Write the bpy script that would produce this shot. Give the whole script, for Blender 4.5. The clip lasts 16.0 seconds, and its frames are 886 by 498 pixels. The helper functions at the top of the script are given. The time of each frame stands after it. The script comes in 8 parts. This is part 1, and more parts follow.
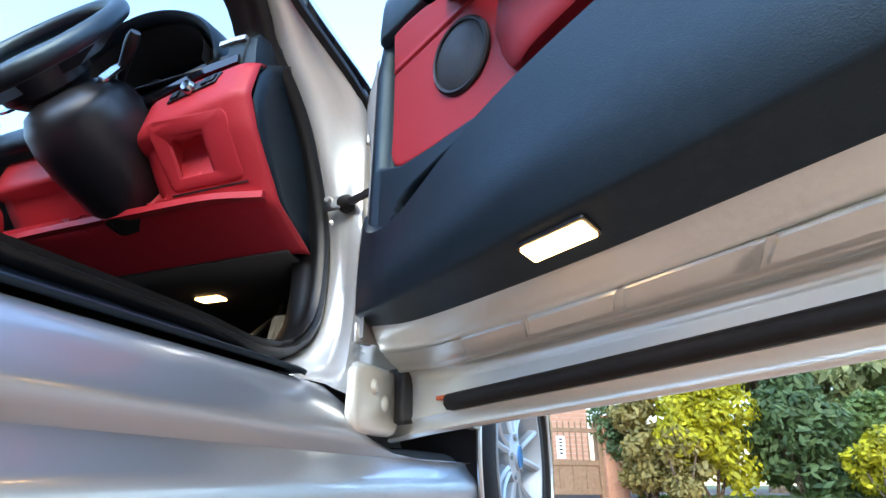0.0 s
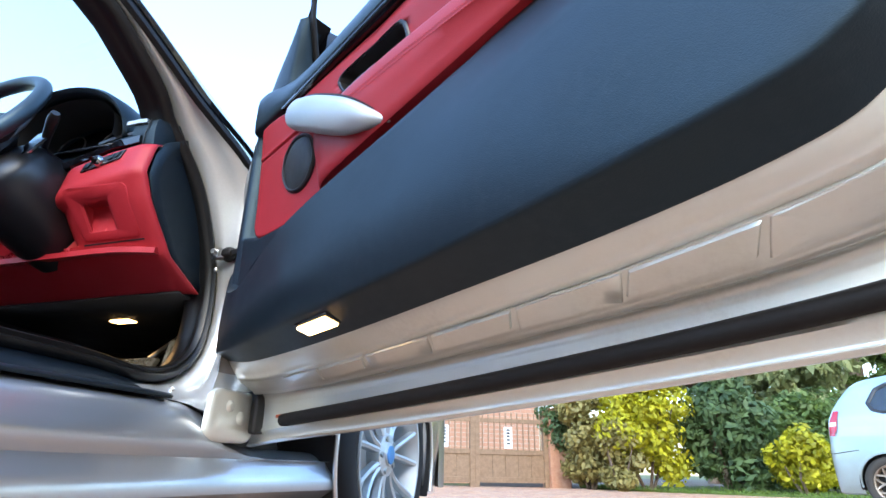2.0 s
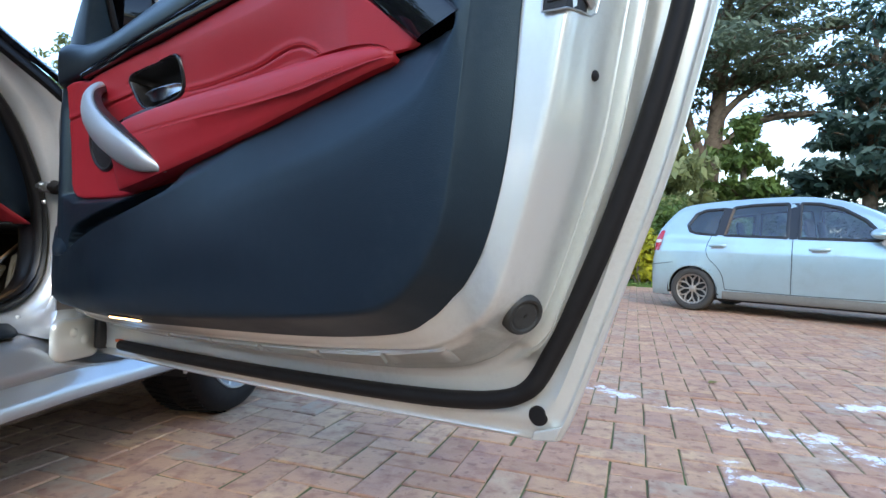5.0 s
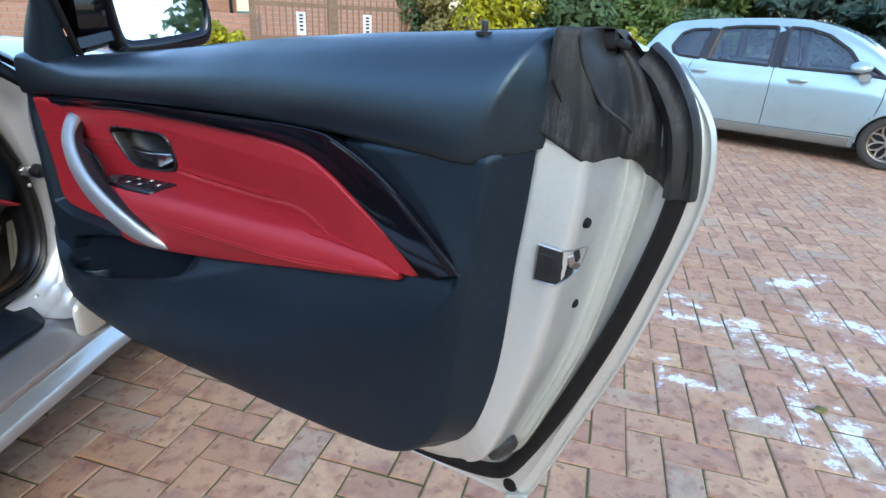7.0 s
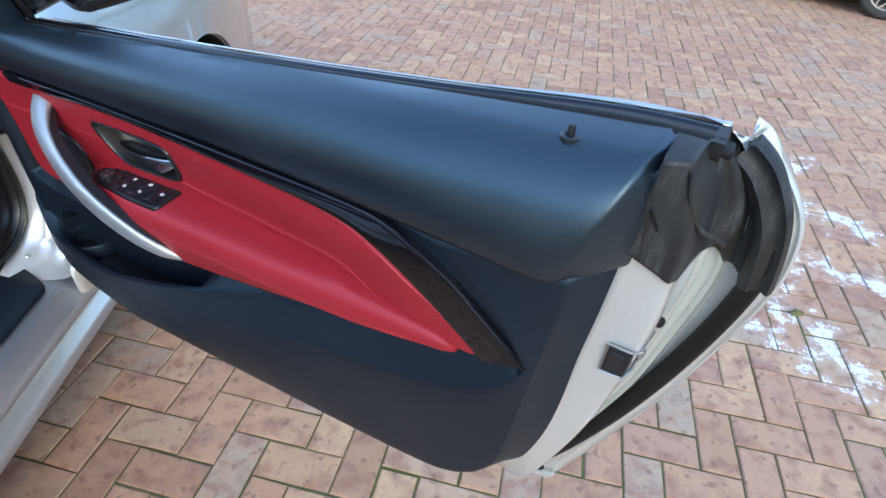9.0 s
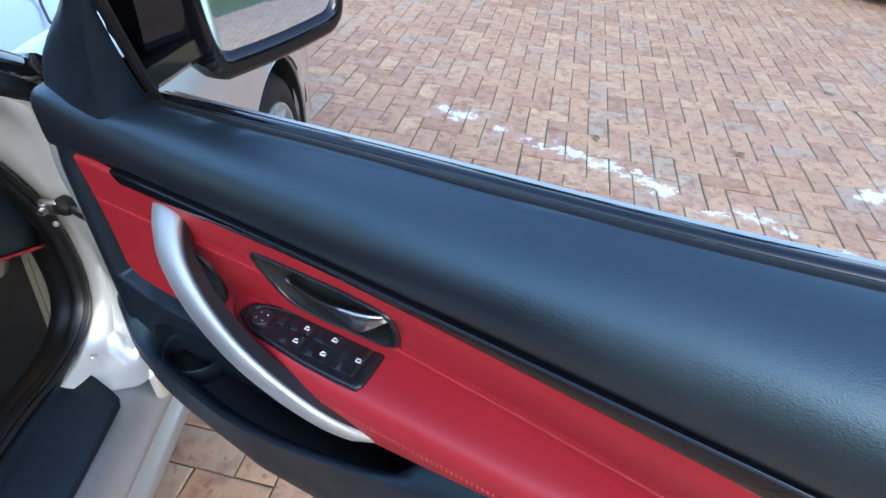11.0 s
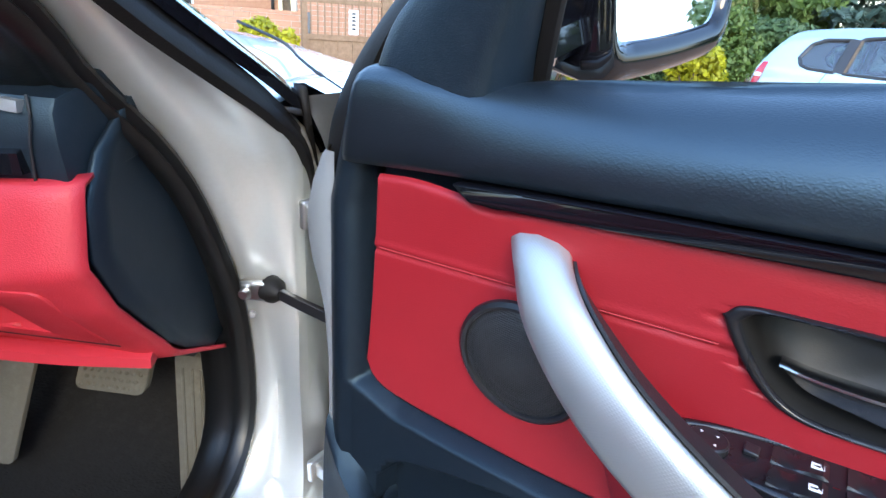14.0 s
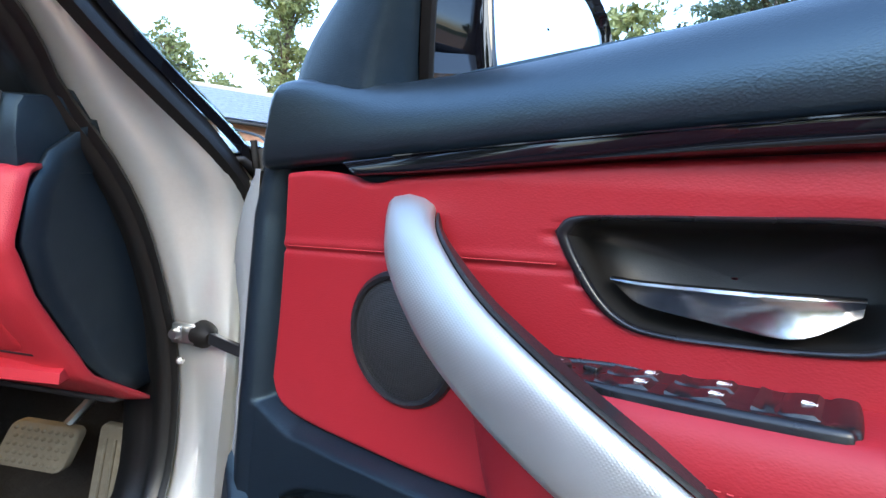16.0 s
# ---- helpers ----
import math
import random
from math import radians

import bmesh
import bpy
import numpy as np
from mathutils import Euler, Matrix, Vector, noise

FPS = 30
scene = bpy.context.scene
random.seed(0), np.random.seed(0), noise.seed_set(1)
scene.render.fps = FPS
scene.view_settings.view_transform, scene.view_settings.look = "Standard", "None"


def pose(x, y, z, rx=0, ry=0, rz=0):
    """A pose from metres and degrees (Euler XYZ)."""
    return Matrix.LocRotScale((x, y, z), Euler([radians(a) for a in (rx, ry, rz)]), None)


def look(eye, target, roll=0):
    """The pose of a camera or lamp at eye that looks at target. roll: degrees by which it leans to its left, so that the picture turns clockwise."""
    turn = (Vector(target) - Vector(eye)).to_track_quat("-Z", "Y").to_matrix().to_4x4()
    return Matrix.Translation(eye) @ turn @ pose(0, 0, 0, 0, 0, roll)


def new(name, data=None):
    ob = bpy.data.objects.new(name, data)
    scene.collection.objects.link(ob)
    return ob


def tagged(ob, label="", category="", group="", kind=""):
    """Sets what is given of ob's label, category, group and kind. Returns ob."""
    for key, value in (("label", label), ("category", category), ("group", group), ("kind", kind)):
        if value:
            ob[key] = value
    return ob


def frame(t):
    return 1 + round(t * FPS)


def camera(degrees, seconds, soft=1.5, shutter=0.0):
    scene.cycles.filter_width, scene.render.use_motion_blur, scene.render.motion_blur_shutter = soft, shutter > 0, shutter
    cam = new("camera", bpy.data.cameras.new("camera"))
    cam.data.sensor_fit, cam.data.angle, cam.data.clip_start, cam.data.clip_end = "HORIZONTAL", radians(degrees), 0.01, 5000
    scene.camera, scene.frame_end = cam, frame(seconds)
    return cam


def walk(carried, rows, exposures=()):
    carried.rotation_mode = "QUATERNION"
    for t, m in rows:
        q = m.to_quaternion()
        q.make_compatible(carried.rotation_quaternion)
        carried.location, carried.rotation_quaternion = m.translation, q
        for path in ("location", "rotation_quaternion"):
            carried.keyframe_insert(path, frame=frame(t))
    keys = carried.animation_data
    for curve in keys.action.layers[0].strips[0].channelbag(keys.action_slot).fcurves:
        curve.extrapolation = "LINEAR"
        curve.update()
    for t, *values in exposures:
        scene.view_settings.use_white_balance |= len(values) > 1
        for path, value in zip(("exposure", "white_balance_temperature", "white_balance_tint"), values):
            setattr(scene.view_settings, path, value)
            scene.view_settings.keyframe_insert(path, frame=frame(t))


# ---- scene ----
cam = camera(77.1, 16.0)
PATH = [
    (0, (0.048, 0.064, 0.261), (-0.343, 1.865, 1.039), 0.3),
    (0.5, (0.121, 0.014, 0.265), (-0.276, 1.818, 1.032), 0.3),
    (1, (0.19, -0.048, 0.274), (-0.202, 1.759, 1.034), 0.5),
    (1.5, (0.263, -0.121, 0.277), (-0.092, 1.699, 1.027), 0.9),
    (2, (0.351, -0.187, 0.284), (0.061, 1.648, 1.024), 1.2),
    (2.5, (0.436, -0.257, 0.294), (0.241, 1.593, 1.028), 1.4),
    (3, (0.507, -0.306, 0.317), (0.396, 1.556, 1.038), 1.7),
    (3.5, (0.567, -0.359, 0.37), (0.508, 1.527, 1.031), 1.9),
    (4, (0.592, -0.414, 0.435), (0.56, 1.535, 0.88), 1.9),
    (4.5, (0.599, -0.447, 0.525), (0.605, 1.545, 0.708), 2.0),
    (5, (0.608, -0.469, 0.628), (0.65, 1.531, 0.617), 2.1),
    (5.2, (0.614, -0.474, 0.671), (0.669, 1.524, 0.601), 2.1),
    (7.3, (0.55, -0.472, 1.179), (0.729, 1.319, 0.308), 2.8),
    (7.5, (0.547, -0.464, 1.211), (0.736, 1.291, 0.271), 2.8),
    (8, (0.536, -0.422, 1.297), (0.747, 1.218, 0.173), 3.0),
    (8.2, (0.528, -0.402, 1.32), (0.752, 1.201, 0.145), 3.1),
    (10.3, (0.27, -0.018, 1.343), (0.561, 1.482, 0.053), 4.9),
    (10.5, (0.233, 0.026, 1.335), (0.527, 1.522, 0.04), 5.0),
    (11, (0.155, 0.102, 1.317), (0.452, 1.596, 0.022), 5.0),
    (11.5, (0.09, 0.158, 1.302), (0.384, 1.654, 0.007), 5.0),
    (12, (0.032, 0.198, 1.287), (0.306, 1.697, -0.007), 5.1),
    (12.5, (-0.02, 0.242, 1.257), (0.225, 1.749, -0.034), 5.1),
    (13, (-0.064, 0.274, 1.224), (0.12, 1.814, -0.04), 4.8),
    (13.5, (-0.117, 0.289, 1.176), (0.019, 1.962, 0.088), 4.6),
    (14, (-0.152, 0.287, 1.061), (-0.031, 2.135, 0.305), 4.2),
    (14.5, (-0.122, 0.278, 0.935), (-0.077, 2.249, 0.598), 6.6),
    (15, (-0.108, 0.266, 0.903), (-0.076, 2.258, 0.722), 6.2),
    (15.5, (-0.082, 0.24, 0.907), (-0.048, 2.236, 0.79), 5.9),
    (16, (-0.039, 0.214, 0.909), (-0.008, 2.212, 0.813), 5.7),
]
walk(cam, [(t, look(eye, target, roll)) for t, eye, target, roll in PATH], exposures=[(0, 2.22, 8000, 2), (2.5, 2.15, 8000, 2), (4, 1.5, 8000, 2), (5, 1.42, 8000, 2), (8, 1.5, 8000, 2), (11, 1.72, 8000, 2), (13, 2.05, 8000, 2), (14.5, 2.32, 8000, 2), (15.5, 2.28, 8000, 2), (16, 2.25, 8000, 2)])

# ---- light ----
world = bpy.data.worlds.new("world")
scene.world = world
world.use_nodes = True
_wn, _wl = world.node_tree.nodes, world.node_tree.links
_sky = _wn.new("ShaderNodeTexSky")
_sky.sky_type = "NISHITA"
_sky.sun_disc = False
_sky.sun_elevation = radians(28)
_sky.sun_rotation = radians(190)
_sky.air_density, _sky.dust_density, _sky.ozone_density = 1.0, 0.5, 1.2
_wn["Background"].inputs["Strength"].default_value = 0.15
_tc = _wn.new("ShaderNodeTexCoord")
_sep = _wn.new("ShaderNodeSeparateXYZ")
_wl.new(_tc.outputs["Generated"], _sep.inputs[0])
_haze = _wn.new("ShaderNodeMapRange")
_haze.interpolation_type = "SMOOTHSTEP"
_haze.inputs["From Min"].default_value, _haze.inputs["From Max"].default_value = 0.30, 0.02
_haze.inputs["To Min"].default_value, _haze.inputs["To Max"].default_value = 0.03, 0.95
_wl.new(_sep.outputs["Z"], _haze.inputs["Value"])
_cloud = _wn.new("ShaderNodeTexNoise")
_cloud.inputs["Scale"].default_value, _cloud.inputs["Detail"].default_value = 2.6, 7
_wl.new(_tc.outputs["Generated"], _cloud.inputs["Vector"])
_cr = _wn.new("ShaderNodeMapRange")
_cr.inputs["From Min"].default_value, _cr.inputs["From Max"].default_value = 0.60, 0.80
_wl.new(_cloud.outputs["Fac"], _cr.inputs["Value"])
_mx = _wn.new("ShaderNodeMath")
_mx.operation = "MAXIMUM"
_wl.new(_haze.outputs[0], _mx.inputs[0])
_wl.new(_cr.outputs[0], _mx.inputs[1])
_mix = _wn.new("ShaderNodeMix")
_mix.data_type = "RGBA"
_mix.inputs["B"].default_value = (2.1, 2.12, 2.1, 1)
_wl.new(_mx.outputs[0], _mix.inputs["Factor"])
_tint = _wn.new("ShaderNodeMix")
_tint.data_type, _tint.blend_type = "RGBA", "MULTIPLY"
_tint.inputs["Factor"].default_value = 1.0
_tint.inputs["B"].default_value = (1.45, 1.78, 2.35, 1)
_wl.new(_sky.outputs["Color"], _tint.inputs["A"])
_wl.new(_tint.outputs["Result"], _mix.inputs["A"])
_wl.new(_mix.outputs["Result"], _wn["Background"].inputs["Color"])

sun = new("sun", bpy.data.lights.new("sun", "SUN"))
sun.data.energy, sun.data.angle, sun.data.color = 0.5, radians(20), (1.0, 0.88, 0.72)
sun.matrix_world = look((1.5, -8.0, 5.0), (0, 0, 0))

# ---- materials ----


def shader(name, color=(0.5, 0.5, 0.5), rough=0.5, metal=0.0, coat=0.0, spec=0.5):
    m = bpy.data.materials.new(name)
    m.use_nodes = True
    b = m.node_tree.nodes["Principled BSDF"]
    b.inputs["Base Color"].default_value = (*color, 1)
    b.inputs["Roughness"].default_value = rough
    b.inputs["Metallic"].default_value = metal
    b.inputs["Coat Weight"].default_value = coat
    b.inputs["Coat Roughness"].default_value = 0.06
    b.inputs["Specular IOR Level"].default_value = spec
    return m, m.node_tree.nodes, m.node_tree.links, b


def coords(nodes, links, scale=1.0):
    tc = nodes.new("ShaderNodeTexCoord")
    mp = nodes.new("ShaderNodeMapping")
    if not isinstance(scale, tuple):
        scale = (scale, scale, scale)
    mp.inputs["Scale"].default_value = scale
    links.new(tc.outputs["Object"], mp.inputs["Vector"])
    return mp.outputs["Vector"]


def noise_tex(nodes, links, vec, scale, detail=4.0, rough=0.55):
    n = nodes.new("ShaderNodeTexNoise")
    n.inputs["Scale"].default_value, n.inputs["Detail"].default_value = scale, detail
    n.inputs["Roughness"].default_value = rough
    links.new(vec, n.inputs["Vector"])
    return n.outputs["Fac"]


def ramp(nodes, links, fac, stops):
    r = nodes.new("ShaderNodeValToRGB")
    els = r.color_ramp.elements
    while len(els) < len(stops):
        els.new(0.5)
    for e, (p, c) in zip(els, stops):
        e.position, e.color = p, (*c, 1)
    links.new(fac, r.inputs["Fac"])
    return r.outputs["Color"]


def rng(nodes, links, fac, lo, hi, a=0.0, b=1.0):
    r = nodes.new("ShaderNodeMapRange")
    r.inputs["From Min"].default_value, r.inputs["From Max"].default_value = a, b
    r.inputs["To Min"].default_value, r.inputs["To Max"].default_value = lo, hi
    links.new(fac, r.inputs["Value"])
    return r.outputs["Result"]


def bump(nodes, links, b, height, strength=0.3, dist=0.001):
    n = nodes.new("ShaderNodeBump")
    n.inputs["Strength"].default_value, n.inputs["Distance"].default_value = strength, dist
    links.new(height, n.inputs["Height"])
    links.new(n.outputs["Normal"], b.inputs["Normal"])
    return n


def mixc(nodes, links, fac, c1, c2, mode="MIX"):
    n = nodes.new("ShaderNodeMix")
    n.data_type, n.blend_type = "RGBA", mode
    for sock, v in ((n.inputs["Factor"], fac), (n.inputs["A"], c1), (n.inputs["B"], c2)):
        if isinstance(v, (int, float)):
            sock.default_value = v
        elif isinstance(v, tuple):
            sock.default_value = (*v, 1)
        else:
            links.new(v, sock)
    return n.outputs["Result"]


def math_node(nodes, links, op, a, b=None):
    n = nodes.new("ShaderNodeMath")
    n.operation = op
    for sock, v in zip(n.inputs, (a, b)):
        if v is None:
            continue
        if isinstance(v, (int, float)):
            sock.default_value = v
        else:
            links.new(v, sock)
    return n.outputs[0]


def grained(name, color, rough, grain=900.0, strength=0.35, wear=0.25, spec=0.5, sky_tint=(1, 1, 1)):
    """Moulded or stitched hide: fine pebble grain, faint scuffs and an uneven gloss."""
    m, nd, lk, b = shader(name, color, rough, spec=spec)
    # a bluish tint puts the sky's reflection into the gloss colour
    b.inputs["Specular Tint"].default_value = (*sky_tint, 1)
    v = coords(nd, lk)
    big = noise_tex(nd, lk, v, 7, 5)
    dust = noise_tex(nd, lk, v, 60, 6, 0.7)
    lighter = tuple(min(1, c * 1.5 + 0.012) for c in color)
    f = math_node(nd, lk, "MULTIPLY", rng(nd, lk, big, 0, 1, 0.35, 0.75), rng(nd, lk, dust, 0, wear, 0.45, 0.75))
    lk.new(mixc(nd, lk, f, color, lighter), b.inputs["Base Color"])
    lk.new(rng(nd, lk, big, rough - 0.06, rough + 0.08, 0.3, 0.7), b.inputs["Roughness"])
    vo = nd.new("ShaderNodeTexVoronoi")
    vo.feature = "SMOOTH_F1"
    vo.inputs["Scale"].default_value = grain
    warp = nd.new("ShaderNodeMapping")
    warp.inputs["Scale"].default_value = (0.6, 1.0, 1.0)
    lk.new(v, warp.inputs["Vector"])
    lk.new(warp.outputs["Vector"], vo.inputs["Vector"])
    h = math_node(nd, lk, "ADD", vo.outputs["Distance"], math_node(nd, lk, "MULTIPLY", noise_tex(nd, lk, v, grain * 0.45, 3), 0.5))
    bump(nd, lk, b, h, strength, 0.0012)
    return m


def paint(name, color, rough=0.3, metal=0.75, dirt=0.2, flake=True):
    m, nd, lk, b = shader(name, color, rough, metal, coat=1.0)
    v = coords(nd, lk)
    big = noise_tex(nd, lk, v, 4, 6, 0.65)
    fine = noise_tex(nd, lk, v, 140, 4, 0.7)
    f = math_node(nd, lk, "MULTIPLY", rng(nd, lk, big, 0, dirt, 0.45, 0.75), rng(nd, lk, fine, 0.3, 1, 0.4, 0.65))
    lk.new(mixc(nd, lk, f, color, (0.25, 0.21, 0.17)), b.inputs["Base Color"])
    lk.new(rng(nd, lk, f, rough, 0.6, 0, 0.3), b.inputs["Roughness"])
    if flake:
        bump(nd, lk, b, noise_tex(nd, lk, v, 2600, 1), 0.04, 0.0004)
    return m


M = {}
M["silver"] = paint("silver_paint", (0.60, 0.60, 0.585), 0.33, 0.88, 0.22)
M["silver_in"] = paint("silver_paint_inner", (0.71, 0.725, 0.67), 0.34, 0.55, 0.26)
# darker, bluer copy of the silver: the sill's reflections are put into the colour
M["sill_silver"] = paint("silver_paint_sill", (0.45, 0.48, 0.51), 0.34, 0.75, 0.2)
M["blue_silver"] = paint("pale_blue_paint", (0.40, 0.525, 0.54), 0.3, 0.55, 0.3)
M["dusty"] = grained("dusty_grey_plastic", (0.16, 0.145, 0.12), 0.7, 300, 0.2, 0.6, 0.3)
M["dusty_rubber"] = grained("dusty_tyre_rubber", (0.055, 0.050, 0.044), 0.75, 300, 0.15, 0.6, 0.2)
M["jamb"] = paint("silver_paint_jamb", (0.72, 0.725, 0.70), 0.30, 0.55, 0.10)
# pad and card carry blue sky reflection in base colour and gloss tint
M["pad"] = grained("black_soft_vinyl", (0.007, 0.010, 0.014), 0.37, 1000, 0.14, 0.5, 1.0, (0.60, 0.87, 1.0))
M["card"] = grained("black_moulded_plastic", (0.006, 0.010, 0.0155), 0.44, 1100, 0.16, 0.6, 0.50, (0.58, 0.86, 1.0))
M["red"] = grained("red_hide", (0.345, 0.014, 0.022), 0.50, 900, 0.12, 0.1, 0.45)
M["redpl"] = grained("red_moulded_plastic", (0.45, 0.023, 0.035), 0.50, 1100, 0.25, 0.15, 0.4)
M["grey_pl"] = grained("grey_plastic", (0.30, 0.30, 0.29), 0.55, 900, 0.15, 0.2)
M["rubber"] = grained("black_rubber", (0.009, 0.008, 0.008), 0.58, 500, 0.10, 0.5, 0.22)
M["seal_rubber"] = grained("black_seal_rubber", (0.005, 0.005, 0.005), 0.38, 500, 0.08, 0.3, 0.4)
M["grey_rubber"] = grained("dusty_grey_rubber", (0.030, 0.030, 0.028), 0.55, 500, 0.10, 0.8, 0.3)


def chalky(name, color, dust, rough):
    """Old rubber with pale rubbed patches, scratches and a film of green dirt."""
    m, nd, lk, b = shader(name, color, rough, spec=0.35)
    v = coords(nd, lk)
    st = nd.new("ShaderNodeMapping")
    st.inputs["Scale"].default_value = (3.0, 1.0, 0.35)
    st.inputs["Rotation"].default_value = (0.3, 0.5, 0.2)
    lk.new(v, st.inputs["Vector"])
    rub = noise_tex(nd, lk, st.outputs["Vector"], 26, 8, 0.7)
    patch = noise_tex(nd, lk, v, 16, 4, 0.6)
    fine = noise_tex(nd, lk, v, 220, 4, 0.7)
    f = math_node(nd, lk, "MULTIPLY", rng(nd, lk, rub, 0, 0.75, 0.50, 0.68), rng(nd, lk, patch, 0.0, 1, 0.38, 0.62))
    f = math_node(nd, lk, "MULTIPLY", f, rng(nd, lk, fine, 0.4, 1, 0.35, 0.6))
    col = mixc(nd, lk, rng(nd, lk, patch, 0.5, 0, 0.35, 0.52), color, (0.034, 0.034, 0.026))
    lk.new(mixc(nd, lk, f, col, dust), b.inputs["Base Color"])
    lk.new(rng(nd, lk, f, rough, 0.85, 0, 0.5), b.inputs["Roughness"])
    bump(nd, lk, b, math_node(nd, lk, "ADD", rub, fine), 0.25, 0.0015)
    return m


M["worn_rubber"] = chalky("scuffed_rubber", (0.018, 0.018, 0.018), (0.16, 0.16, 0.15), 0.5)
M["blackpl"] = grained("black_smooth_plastic", (0.015, 0.015, 0.017), 0.34, 1200, 0.12, 0.3)
M["satin"] = grained("satin_black_plastic", (0.010, 0.010, 0.012), 0.28, 2600, 0.03, 0.1)
M["bowl"] = grained("matt_black_plastic", (0.012, 0.011, 0.010), 0.46, 1500, 0.05, 0.2, 0.5)
M["gloss"] = shader("gloss_black_trim", (0.005, 0.005, 0.007), 0.04, 0, 0.0)[0]
M["dark"] = grained("dark_cavity_plastic", (0.010, 0.010, 0.011), 0.6, 700, 0.2, 0.2)
M["lever"] = shader("satin_chrome", (0.38, 0.38, 0.39), 0.27, 1.0)[0]
M["chrome"] = shader("chrome", (0.50, 0.50, 0.51), 0.13, 1.0)[0]
M["steel"] = shader("dull_steel", (0.5, 0.5, 0.49), 0.32, 1.0)[0]
M["carpet"] = grained("black_carpet", (0.016, 0.0155, 0.015), 0.95, 260, 1.0, 0.5, 0.1)
M["white_mark"] = shader("white_print", (0.8, 0.8, 0.8), 0.5)[0]
M["thread"] = shader("red_thread", (0.52, 0.045, 0.05), 0.75)[0]
M["tail_red"] = shader("red_lens", (0.5, 0.01, 0.03), 0.12, 0, 0.8)[0]
M["orange"] = shader("orange_clip", (0.55, 0.10, 0.03), 0.5)[0]
M["badge"] = shader("blue_cap", (0.05, 0.25, 0.55), 0.2, 0, 0.8)[0]


def brushed(name, color, metal=0.85):
    """Satin aluminium with a fine knurl."""
    m, nd, lk, b = shader(name, color, 0.42, metal)
    v = coords(nd, lk)
    fs = []
    for s in (1, -1):
        w = nd.new("ShaderNodeTexWave")
        w.inputs["Scale"].default_value = 230
        w.inputs["Distortion"].default_value = 0.1
        w.bands_direction = "DIAGONAL"
        lk.new(coords(nd, lk, (1.0, 1.0, s)), w.inputs["Vector"])
        fs.append(w.outputs["Fac"])
    bump(nd, lk, b, math_node(nd, lk, "MULTIPLY", fs[0], fs[1]), 0.22, 0.0004)
    lk.new(rng(nd, lk, noise_tex(nd, lk, v, 20, 4), 0.44, 0.56, 0.3, 0.7), b.inputs["Roughness"])
    return m


M["alu"] = brushed("satin_aluminium", (0.52, 0.54, 0.535))
M["pedal"] = grained("worn_pedal_rubber", (0.11, 0.10, 0.078), 0.75, 300, 0.2, 1.0, 0.2)
M["rim"] = brushed("dusty_alloy", (0.34, 0.29, 0.24), 0.7)


def mesh_grille(name):
    m, nd, lk, b = shader(name, (0.02, 0.02, 0.021), 0.45)
    v = coords(nd, lk)
    vo = nd.new("ShaderNodeTexVoronoi")
    vo.inputs["Scale"].default_value = 520
    vo.inputs["Randomness"].default_value = 0.15
    lk.new(v, vo.inputs["Vector"])
    lk.new(ramp(nd, lk, vo.outputs["Distance"], [(0.25, (0.003, 0.003, 0.003)), (0.45, (0.03, 0.03, 0.031))]), b.inputs["Base Color"])
    bump(nd, lk, b, vo.outputs["Distance"], 0.6, 0.0015)
    return m


M["mesh"] = mesh_grille("speaker_mesh")


def glass(name, tint=(0.9, 0.95, 0.95), alpha=0.05):
    """A pane: mostly clear, with a mirror-like surface."""
    m = bpy.data.materials.new(name)
    m.use_nodes = True
    nd, lk = m.node_tree.nodes, m.node_tree.links
    nd.remove(nd["Principled BSDF"])
    tr, gl, mx = (nd.new(t) for t in ("ShaderNodeBsdfTransparent", "ShaderNodeBsdfGlossy", "ShaderNodeMixShader"))
    tr.inputs["Color"].default_value = (*tint, 1)
    gl.inputs["Roughness"].default_value = 0.02
    mx.inputs[0].default_value = alpha
    lk.new(tr.outputs[0], mx.inputs[1])
    lk.new(gl.outputs[0], mx.inputs[2])
    lk.new(mx.outputs[0], nd["Material Output"].inputs["Surface"])
    return m


M["glass"] = glass("clear_glass")
M["tint"] = glass("tinted_glass", (0.34, 0.38, 0.39), 0.09)
M["hatch_glass"] = glass("tinted_side_glass", (0.80, 0.88, 0.94), 0.11)
M["mirror"] = shader("mirror_glass", (0.9, 0.93, 0.95), 0.02, 1.0)[0]


def lampmat(name, color, strength):
    m, nd, lk, b = shader(name, (0.9, 0.85, 0.75), 0.4)
    b.inputs["Emission Color"].default_value = (*color, 1)
    b.inputs["Emission Strength"].default_value = strength
    return m


M["lamp"] = lampmat("lit_lens", (1.0, 0.60, 0.28), 3.2)


